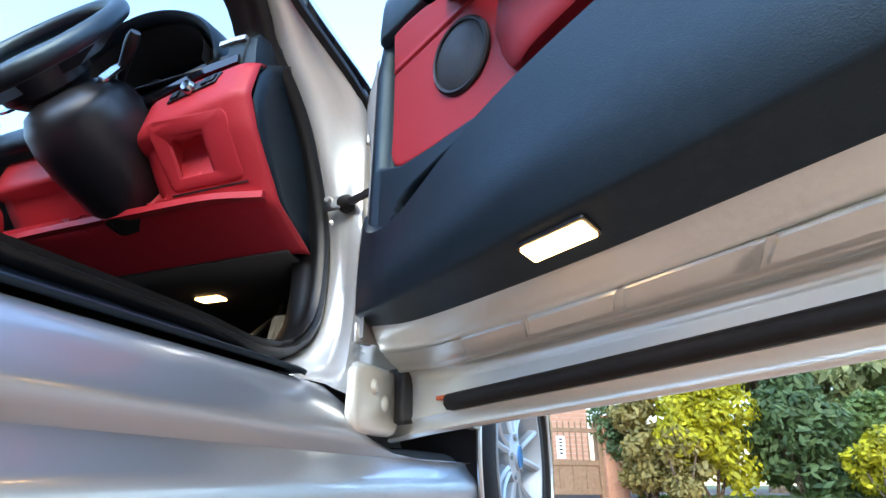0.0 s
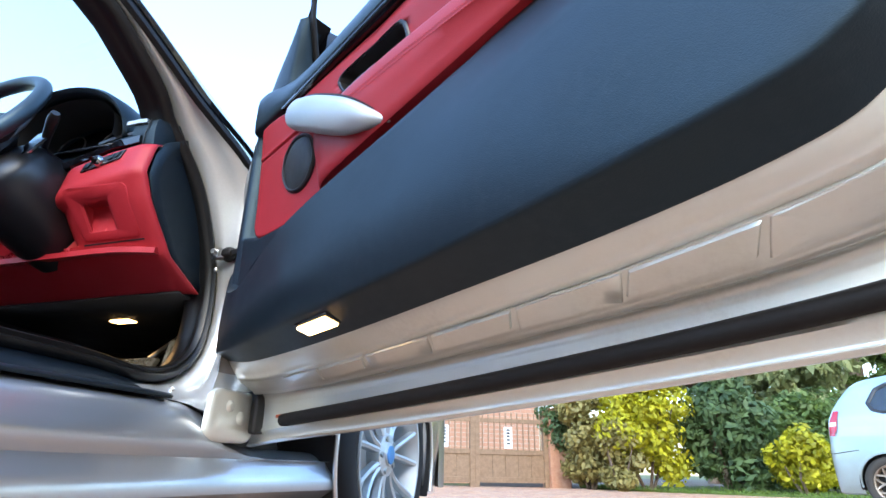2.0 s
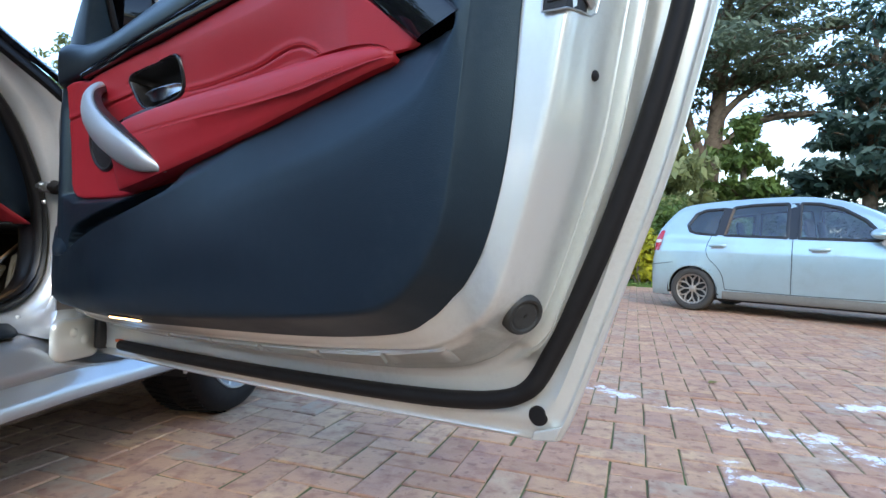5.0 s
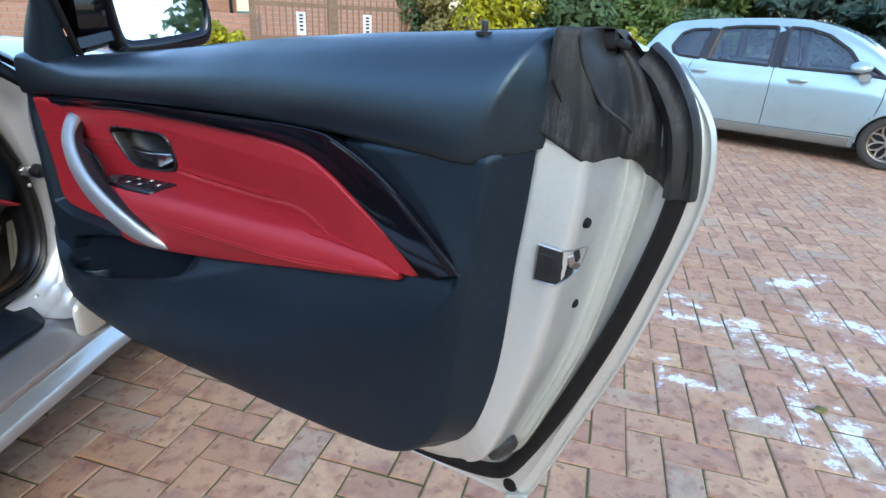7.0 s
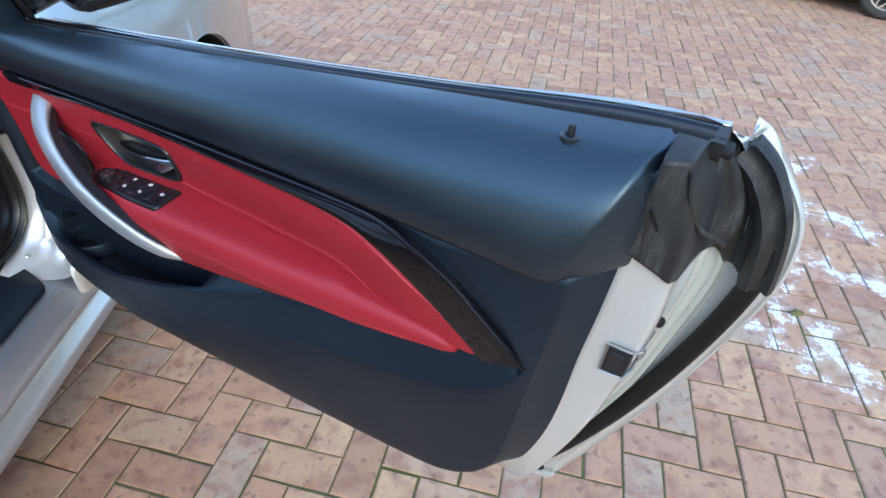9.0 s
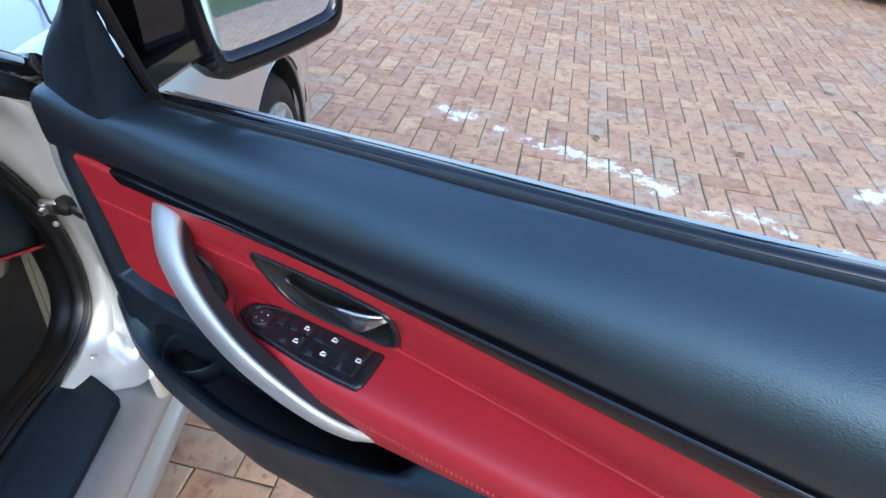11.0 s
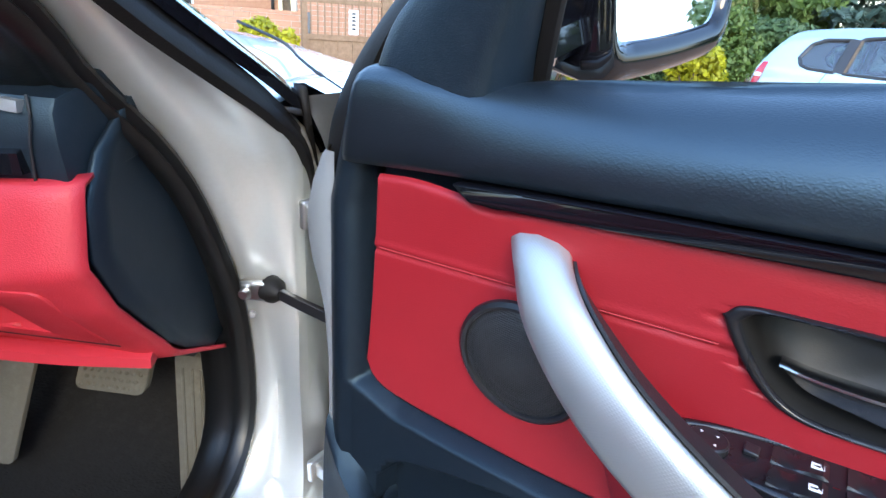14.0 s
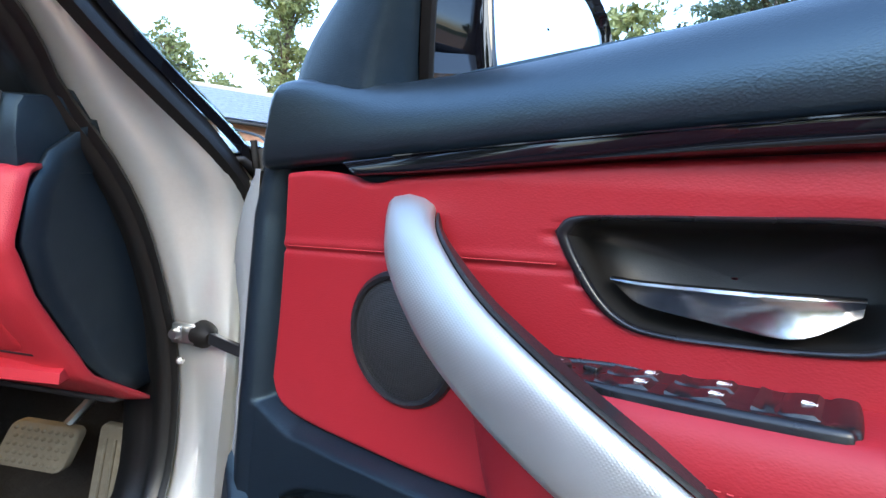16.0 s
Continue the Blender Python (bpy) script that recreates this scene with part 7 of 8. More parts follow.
jf = [f for f in jf if not glazed(f) and not arch_cut(f)]
part("body", (jv, jf), M["blue_silver"], hatch, "pale blue silver painted body", angle=35)
part("cabin_floor", block((JK * 0.35, -JK * 0.74, JK * 0.16), (JK * 3.3, JK * 0.74, JK * 0.40)), M["dark"], hatch, bevel=0.02)


def jside(x, z, lift=0.006, side=-1):
    """A spot on a flank at length x and height z."""
    s0 = [float(np.interp(x, ST[:, 0], ST[:, k])) for k in range(5)]
    pts = jsec(*s0, side)
    zz, yy = [p[2] / JK for p in pts], [p[1] / JK for p in pts]
    return (JK * x, JK * (float(np.interp(z, zz, yy)) + side * lift), JK * z)


def jpanel(name, outline, mat, parent, label="", lift=0.006, n=14, side=-1):
    o = np.array(outline, float)
    c = o.mean(0)
    dense = lin(np.vstack([o, o[:1]]), n * len(o))[:-1]
    rows = [[jside(*(c + (p - c) * k), lift, side) for p in dense] for k in (1.0, 0.75, 0.5, 0.25, 0.02)]
    return part(name, grid(rows, wrap=True), mat, parent, label, angle=60)


for name, ol in WINDOWS.items():
    for sd in (-1, 1):
        gl = jpanel(name, ol, M["hatch_glass"], hatch, "tinted side window glass", -0.012, 10, sd)
        gl.visible_shadow = False
        ring = lin(np.vstack([ol, ol[:1]]), 60)[:-1]
        part("frame", sweep([jside(a, b, 0.0, sd) for a, b in ring], [(-0.017, -0.004), (-0.017, 0.003), (-0.008, 0.006), (0.010, 0.006), (0.017, 0.003), (0.017, -0.004)], up=(0, sd, 0), closed=True), M["blackpl"], gl)
for a, b in (((1.77, 0.97), (1.74, 1.42)), ((0.95, 1.01), (1.01, 1.37))):
    part("door_pillar", sweep([jside(a[0] + (b[0] - a[0]) * t, a[1] + (b[1] - a[1]) * t, 0.0) for t in np.linspace(0, 1, 6)], [(-0.036, -0.002), (-0.036, 0.005), (0.036, 0.005), (0.036, -0.002)], up=(0, -1, 0)), M["blackpl"], hatch, "black door pillar")
# sunlight on the pillar edge, put into the strip's tan colour
part("pillar_strip", sweep([jside(1.005 + 0.055 * t, 1.02 + 0.34 * t, 0.008) for t in np.linspace(0, 1, 6)], [(-0.010, -0.002), (-0.010, 0.004), (0.010, 0.004), (0.010, -0.002)], up=(0, -1, 0)), M["bark"], hatch, "tan strip with the pillar edge's sunlight in its colour")
LINES = [[(1.77, 0.97), (1.775, 0.7), (1.77, 0.5), (1.765, 0.31)], [(2.88, 0.93), (2.89, 0.75), (2.86, 0.55), (2.80, 0.31)], [(0.84, 1.0), (0.80, 0.90), (0.79, 0.80), (0.83, 0.70), (0.93, 0.60), (1.0, 0.48), (1.03, 0.31)], [(1.03, 0.31), (1.8, 0.30), (2.80, 0.31)]]
for ln in LINES:
    part("door_shut_line", tube([jside(a, b, 0.0008) for a, b in cr(ln, 24)], 0.0035, 5), M["dark"], hatch)
part("side_skirt", sweep([jside(x, 0.235, 0.0) for x in np.linspace(1.0, 2.70, 14)], [(-0.05, -0.006), (-0.05, 0.006), (-0.02, 0.014), (0.02, 0.012), (0.04, 0.002), (0.04, -0.006)], up=(0, -1, 0)), M["dusty"], hatch, "dusty grey side skirt", angle=50)
for x in (0.83, 1.95):
    hd = part("door_handle", sweep([jside(x + d, 0.875 - 0.02 * (x > 1), k) for d, k in ((0.0, 0.0), (0.03, 0.026), (0.10, 0.030), (0.17, 0.026), (0.20, 0.0))], circle(0.012, 8, 0.016)), M["blue_silver"], hatch, "body coloured door handle")
    jpanel("handle_recess", [(x + 0.02, 0.83 - 0.02 * (x > 1)), (x + 0.18, 0.83 - 0.02 * (x > 1)), (x + 0.17, 0.865 - 0.02 * (x > 1)), (x + 0.03, 0.865 - 0.02 * (x > 1))], M["grey_pl"], hatch, "", 0.001, 6)
mo = []
for k, dv in ((0.75, 0.03), (0.95, 0.05), (1.0, 0.09), (0.97, 0.15), (0.85, 0.19), (0.5, 0.215), (0.02, 0.22)):
    mo.append([tuple(np.array(jside(2.62 + 0.105 * k * math.cos(a), 1.045 + 0.062 * k * math.sin(a))) * (1, 1, 1) + (0.02 * dv, -dv * JK, 0)) for a in np.linspace(0, 2 * math.pi, 24, endpoint=False)])
jm = part("door_mirror", grid(mo, wrap=True), M["blue_silver"], hatch, "pale blue door mirror", angle=60)
part("mirror_stalk", sweep([tuple(np.array(jside(2.68, 0.945)) + (0, d, 0)) for d in (0.0, -0.05, -0.10)], circle(0.045, 10, 0.035)), M["grey_pl"], jm)
jpanel("tail_lamp", [(0.075, 0.80), (0.10, 0.95), (0.16, 1.07), (0.22, 1.07), (0.185, 0.90), (0.15, 0.79)], M["tail_red"], hatch, "red tail lamp", 0.010)
jpanel("lamp_band", [(0.09, 0.90), (0.10, 0.945), (0.185, 0.945), (0.18, 0.90)], M["white_pl"], hatch, "pale reversing lens", 0.014, 6)
part("bumper_crease", tube([jside(x, 0.60 + 0.14 * max(0, x - 0.10), 0.0) for x in np.linspace(0.05, 0.36, 8)], 0.004, 6), M["dark"], hatch)
for x0 in (0.95, 1.95):
    for sd in (-1, 1):
        y0 = sd * 0.36
        st_ = part("seat", grid([[(JK * (x0 + 0.16 * (z - 0.5) * -1 + 0.07 * kk * q), JK * (y0 + 0.23 * k * c), JK * z) for c, q in [(math.cos(a), math.sin(a)) for a in np.linspace(0, 2 * math.pi, 16, endpoint=False)]] for z, k, kk in ((0.40, 1.0, 1.1), (0.8, 1.0, 1.1), (0.98, 0.9, 0.9), (1.04, 0.5, 0.6), (1.09, 0.5, 0.7), (1.20, 0.52, 0.7), (1.24, 0.3, 0.4), (1.245, 0.02, 0.02))], wrap=True), M["dark"], hatch, "dark seat seen through the window")
for xw in (0.62, 3.07):
    for sd in (-1, 1):
        part("arch_lip", sweep([jside(xw + 0.325 * math.cos(a), 0.288 + 0.325 * math.sin(a), 0.0, sd) for a in np.linspace(-0.12, math.pi + 0.12, 30)], [(-0.014, -0.02), (-0.014, 0.004), (0.0, 0.008), (0.014, 0.005), (0.014, -0.02)], up=(0, sd, 0)), M["blue_silver"], hatch, angle=60)
        part("arch_liner", grid([[(JK * (xw + 0.322 * math.cos(a)), JK * sd * y, JK * (0.288 + 0.322 * math.sin(a))) for a in np.linspace(-0.2, math.pi + 0.2, 24)] for y in (0.84, 0.70, 0.58)]), M["dark"], hatch)


def hatch_wheel(x, side):
    w = new("wheel")
    w.parent = hatch
    tagged(w, "dusty wheel with mesh alloy rim")
    w.matrix_local = Matrix.Translation((JK * x, JK * side * 0.81, JK * 0.288)) @ Matrix.Diagonal((JK, JK * side, JK, 1)) @ Matrix.Rotation(math.pi / 2, 4, "Z")
    part("tyre", lathe([(0.195, -0.05), (0.200, 0.014), (0.215, 0.026), (0.252, 0.028), (0.275, 0.018), (0.288, -0.008), (0.288, -0.10), (0.275, -0.13), (0.2, -0.13)], 56, "x"), M["dusty_rubber"], w, "dusty black tyre", angle=40)
    part("rim", lathe([(0.190, -0.08), (0.200, 0.010), (0.196, 0.018), (0.186, 0.012), (0.178, -0.03), (0.176, -0.08)], 56, "x"), M["rim"], w, "bronze grey alloy rim", angle=40)
    part("backing", lathe([(0.02, -0.06), (0.19, -0.06)], 32, "x"), M["dark"], w)
    part("hub", lathe([(0.001, 0.004), (0.03, 0.004), (0.045, -0.004), (0.05, -0.03)], 24, "x"), M["rim"], w)
    for k in range(8):
        a = 2 * math.pi * k / 8
        pts = [(-0.006, 0.035 * math.cos(a), 0.035 * math.sin(a)), (-0.012, 0.07 * math.cos(a), 0.07 * math.sin(a)), (-0.012, 0.105 * math.cos(a), 0.105 * math.sin(a))]
        part("spoke", sweep(cr(pts, 5), [(-0.012, -0.014), (-0.010, 0.003), (0.010, 0.003), (0.012, -0.014)], up=(1, 0, 0)), M["rim"], w, angle=40)
        for sg in (-1, 1):
            pts = [(x0, r * math.cos(a + sg * d), r * math.sin(a + sg * d)) for x0, r, d in ((-0.012, 0.095, 0.0), (-0.010, 0.14, 0.12), (0.004, 0.192, 0.30))]
            part("spoke", sweep(cr(pts, 7), [(-0.010, -0.014), (-0.009, 0.003), (0.009, 0.003), (0.010, -0.014)], up=(1, 0, 0)), M["rim"], w, angle=40)


for xw in (0.62, 3.07):
    hatch_wheel(xw, -1)
    hatch_wheel(xw, 1)

# ---- drive, lawn, gate, planting ----
gate_l, gate_r = Vector((-2.2, 11.0, 0)), Vector((0.62, 12.2, 0))
gdir = (gate_r - gate_l).normalized()
gang = math.degrees(math.atan2(gdir.y, gdir.x))
gate = thing("timber_gate", pose(gate_l.x, gate_l.y, 0, 0, 0, gang), "brown timber double gate with palings across the drive", "gate")
GL = (gate_r - gate_l).length
for x in (0.0, GL / 2 - 0.05, GL / 2 + 0.05, GL):
    part("gate_post" if x in (0.0, GL) else "stile", block((x - 0.05, -0.05, -0.02), (x + 0.05, 0.05, 1.50 if x in (0.0, GL) else 1.42)), M["wood"], gate, bevel=0.008)
for z, h in ((0.08, 0.10), (0.60, 0.10), (1.22, 0.08)):
    for a, b in ((0.05, GL / 2 - 0.10), (GL / 2 + 0.10, GL - 0.05)):
        part("rail", block((a, -0.03, z), (b, 0.03, z + h)), M["wood"], gate, bevel=0.006)
for a, b in ((0.05, GL / 2 - 0.10), (GL / 2 + 0.10, GL - 0.05)):
    for k in range(5):
        x0 = a + (b - a) * k / 5
        part("board", block((x0 + 0.003, -0.012, 0.17), (x0 + (b - a) / 5 - 0.003, 0.012, 0.61)), M["wood"], gate, bevel=0.003)
    n = 11
    for k in range(n):
        x0 = a + (b - a) * (k + 0.5) / n
        part("paling", block((x0 - 0.011, -0.035, 0.66), (x0 + 0.011, -0.012, 1.42)), M["wood"], gate, bevel=0.003)
for c in (GL * 0.29, GL * 0.73):
    pl = part("plaque", block((c - 0.09, -0.052, 0.72), (c + 0.09, -0.037, 1.14)), M["white_pl"], gate, "white name plaque with dark marks", bevel=0.004)
    for z in (0.80, 0.87, 0.94, 1.0, 1.06):
        part("mark", block((c - 0.035, -0.056, z), (c + 0.035, -0.0525, z + 0.035)), M["dark"], pl)
house = thing("brick_house", pose(gate_l.x, gate_l.y, 0, 0, 0, gang) @ Matrix.Translation((0.75, 3.2, 0)), "red brick house behind the gate", "house")


def brickwork(parent, x0, x1, z0, z1, y, course=0.085, length=0.24):
    part("wall", block((x0, y + 0.012, z0), (x1, y + 0.25, z1)), M["mortar"], parent, "pale mortar joints of the brick wall")
    pcs, k, z = [], 0, z0
    while z < z1 - 0.02:
        x = x0 - (length / 2 if k % 2 else 0)
        while x < x1:
            a, b = max(x, x0), min(x + length - 0.012, x1)
            if b - a > 0.03:
                pcs.append(block((a, y, z), (b, y + 0.02, min(z + course - 0.012, z1))))
            x += length
        z += course
        k += 1
    o = part("brickwork", join(*pcs), M["wall"], parent, "courses of red facing bricks", smooth=False)
    o["kind"] = "stuff"


brickwork(house, -0.2, 3.6, 0.0, 2.9, 0.0, 0.11, 0.30)
part("round_sign", lathe([(0.001, -0.03), (0.17, -0.03), (0.18, -0.02), (0.18, 0.0)], 28, "y"), M["white_pl"], house, "round white sign").matrix_local = Matrix.Translation((0.90, 0, 1.62))
part("roof", grid([[(x, y, z) for x in (-0.5, 4.0)] for y, z in ((-0.25, 2.92), (1.6, 3.12), (3.5, 2.92))]), M["slate"], house, "grey slate roof", solid=0.08, smooth=False)

barn = thing("outbuilding", pose(-5.19, 20.28, 0, 0, 0, 198), "low brick outbuilding with a grey slate roof", "outbuilding")
part("wall", block((0.0, 0.02, 0.0), (8.0, 4.5, 3.1)), M["wall"], barn)
bk = []
for k in range(31):
    for j in range(27):
        x = j * 0.30 - (0.15 if k % 2 else 0)
        a, b = max(0.0, x), min(8.0, x + 0.285)
        if b - a > 0.04 and not (2.0 < (a + b) / 2 < 2.9 and 8 < k < 20):
            bk.append(block((a, 4.49, k * 0.098), (b, 4.515, k * 0.098 + 0.085)))
o = part("brickwork", join(*bk), M["wall"], barn, "courses of red facing bricks", smooth=False)
o["kind"] = "stuff"
bwin = part("window", block((2.0, 4.45, 0.85), (2.9, 4.52, 1.95)), M["dark"], barn, "dark window")
for x in (2.0, 2.44, 2.86):
    part("frame", block((x, 4.5, 0.83), (x + 0.05, 4.55, 1.97)), M["white_pl"], bwin)
part("roof", grid([[(x, y, z) for x in (-0.25, 8.2)] for y, z in ((4.85, 3.02), (2.25, 4.20), (-0.3, 3.02))]), M["slate"], barn, "grey slate roof", solid=0.06, smooth=False)
sl = []
for k in range(13):
    for j in range(29):
        x = -0.25 + j * 0.30 - (0.15 if k % 2 else 0)
        t0, t1 = k / 13, (k + 1) / 13
        y0, z0, y1, z1 = 4.87 - 2.62 * t0, 3.02 + 1.18 * t0, 4.87 - 2.62 * t1, 3.02 + 1.18 * t1
        a, b = max(-0.25, x + 0.004), min(8.2, x + 0.296)
        if b - a > 0.03:
            v = [(a, y0, z0 + 0.075), (b, y0, z0 + 0.075), (b, y1, z1 + 0.062), (a, y1, z1 + 0.062), (a, y0, z0 + 0.06), (b, y0, z0 + 0.06)]
            sl.append((v, [(0, 1, 2, 3), (4, 5, 1, 0)]))
o = part("roof_slating", join(*sl), M["slate"], barn, "overlapping grey slates", smooth=False)
o["kind"] = "stuff"
part("gutter", tube([(-0.25, 4.9, 2.98), (4.0, 4.9, 2.98), (8.2, 4.9, 2.98)], 0.05, 8), M["dark"], barn)
part("downpipe", tube([(0.15, 4.9, 2.96), (0.15, 4.62, 2.76), (0.15, 4.6, 0.1)], 0.04, 8), M["dark"], barn)
part("ridge_tile", tube([(-0.25, 2.25, 4.27), (8.2, 2.25, 4.27)], 0.09, 8), M["mortar"], barn)
wall = thing("garden_wall", pose(-3.6, 11.6, 0, 0, 0, 0), "low weathered brick garden wall", "wall")
brickwork(wall, -6.0, 1.35, 0.0, 1.05, 0.0, 0.11, 0.30)


def leaves(rs, centres, radii, n, size, flat=0.0, long=1.6, droop=0.0):
    """n small leaf blades scattered over clumps."""
    centres, radii = np.array(centres, float), np.array(radii, float)
    k = rs.choice(len(centres), n, p=(radii ** 2).prod(1) ** 0.34 / ((radii ** 2).prod(1) ** 0.34).sum())
    d = rs.normal(size=(n, 3))
    d /= np.linalg.norm(d, axis=1)[:, None]
    p = centres[k] + d * radii[k] * (0.62 + 0.42 * rs.rand(n, 1))
    nrm = d + rs.normal(scale=0.55, size=(n, 3))
    nrm[:, 2] += flat
    nrm /= np.linalg.norm(nrm, axis=1)[:, None]
    a = np.cross(nrm, rs.normal(size=(n, 3)))
    a /= np.linalg.norm(a, axis=1)[:, None]
    a[:, 2] -= droop
    b = np.cross(nrm, a)
    s = size * (0.6 + 0.8 * rs.rand(n, 1))
    v = np.stack([p - a * s * long / 2, p + b * s * 0.42, p + a * s * long / 2, p - b * s * 0.42], 1).reshape(-1, 3)
    f = np.arange(4 * n).reshape(-1, 4)
    return v, f


def leaf_mesh(name, vf, mat, parent, label=""):
    me = bpy.data.meshes.new(name)
    me.from_pydata(vf[0].tolist(), [], vf[1].tolist())
    me.update()
    me.materials.append(mat)
    ob = new(name, me)
    ob.parent = parent
    if label:
        tagged(ob, label)
    return ob


GROUPS = {"pine_tree": "pine trees round the drive", "far_tree": "trees behind the drive", "boundary_hedge": "hedges round the drive", "thuja": "conifers beside the cedar"}


def shrub(name, x, y, w, d, h, mat, label, category, seed, n, size, clumps=26, stem=True, base=0.05, cone=False, long=1.6):
    rs = np.random.RandomState(seed)
    t = thing(name, pose(x, y, 0), label, category, GROUPS.get(name, ""))
    cs, rr = [], []
    for _ in range(clumps):
        z = rs.rand() ** 0.8
        r = math.sqrt(rs.rand()) * (1 - 0.75 * z if cone else math.sqrt(max(0.05, 1 - (1.7 * z - 0.75) ** 2)))
        a = rs.rand() * 2 * math.pi
        cs.append((w / 2 * r * math.cos(a) * 0.82, d / 2 * r * math.sin(a) * 0.82, base + h * (0.10 + 0.80 * z)))
        q = (0.16 + 0.12 * rs.rand()) * min(w, h)
        rr.append((q, q, q * (1.15 if cone else 0.9)))
    leaf_mesh("crown", leaves(rs, cs, rr, n, size, 0.25, long), mat, t)
    if stem:
        pcs = []
        for _ in range(6):
            a = rs.rand() * 2 * math.pi
            pcs.append(tube([(0.06 * math.cos(a), 0.06 * math.sin(a), -0.02), (0.2 * w * math.cos(a), 0.2 * d * math.sin(a), h * 0.3), (0.34 * w * math.cos(a + 0.3), 0.34 * d * math.sin(a + 0.3), h * 0.7)], 0.025, 6, up=(0.3, 0.5, 0.1), scale=(1.3, 0.8, 0.4)))
        tagged(part("stem", join(*pcs), M["bark"], t), "thin brown stems", "", "", "stuff")
    return t


def polar(head, dist):
    return 0.35 + dist * math.sin(radians(head)), -0.2 + dist * math.cos(radians(head))


x, y = polar(5.3, 12.0)
shrub("golden_conifer", x, y, 1.25, 1.2, 2.0, M["leaf_dull"], "fading golden conifer bush with brown patches", "bush", 11, 7000, 0.075, 26, cone=False)
x, y = polar(10.3, 11.8)
shrub("golden_conifer", x, y, 1.75, 1.5, 2.25, M["leaf_gold"], "bright golden yellow conifer bush by the lawn", "bush", 12, 9000, 0.075, 34)
x, y = polar(8.2, 11.2)
shrub("golden_conifer", x, y, 0.9, 0.8, 1.15, M["leaf_dull"], "bare brownish lower conifer branches", "bush", 13, 2600, 0.07, 14)
x, y = polar(17.2, 12.2)
shrub("laurel", x, y, 1.55, 1.4, 2.3, M["leaf_dark"], "dark green glossy laurel bush", "bush", 14, 8000, 0.095, 34, long=1.9)
x, y = polar(22.6, 11.6)
shrub("variegated_shrub", x, y, 1.15, 0.9, 1.0, M["leaf_gold"], "small yellow green variegated shrub", "bush", 15, 4200, 0.065, 22)
x, y = polar(23.5, 13.4)
shrub("green_shrub", x, y, 2.0, 1.2, 1.75, M["leaf_mid"], "rounded mid green shrub", "bush", 16, 6500, 0.08, 30)
x, y = polar(28.5, 14.5)
shrub("green_shrub", x, y, 2.6, 1.4, 1.5, M["leaf_dark"], "dense dark green shrub", "bush", 17, 5500, 0.09, 30)
x, y = polar(20.0, 15.5)
shrub("green_shrub", x, y, 3.4, 1.6, 1.6, M["leaf_mid"], "wide green shrub under the trees", "bush", 18, 6000, 0.10, 36)
x, y = polar(2.2, 12.6)
pier = thing("gate_pier", pose(x, y, 0, 0, 0, gang), "brick gate pier overgrown with ivy", "pier")
part("pier", block((-0.22, -0.22, -0.02), (0.22, 0.22, 1.55)), M["wall"], pier, bevel=0.01)
rs = np.random.RandomState(19)
leaf_mesh("ivy", leaves(rs, [(0.0, -0.05, 1.25), (0.1, -0.1, 0.95), (-0.05, -0.05, 1.55)], [(0.38, 0.36, 0.34)] * 3, 2600, 0.075, 0.2, 1.2), M["leaf_dark"], pier, "dark ivy")
shrub("low_shrub", -2.75, 10.6, 1.3, 0.9, 0.85, M["leaf_gold"], "low yellow green shrub in front of the wall", "bush", 20, 3800, 0.065, 22)


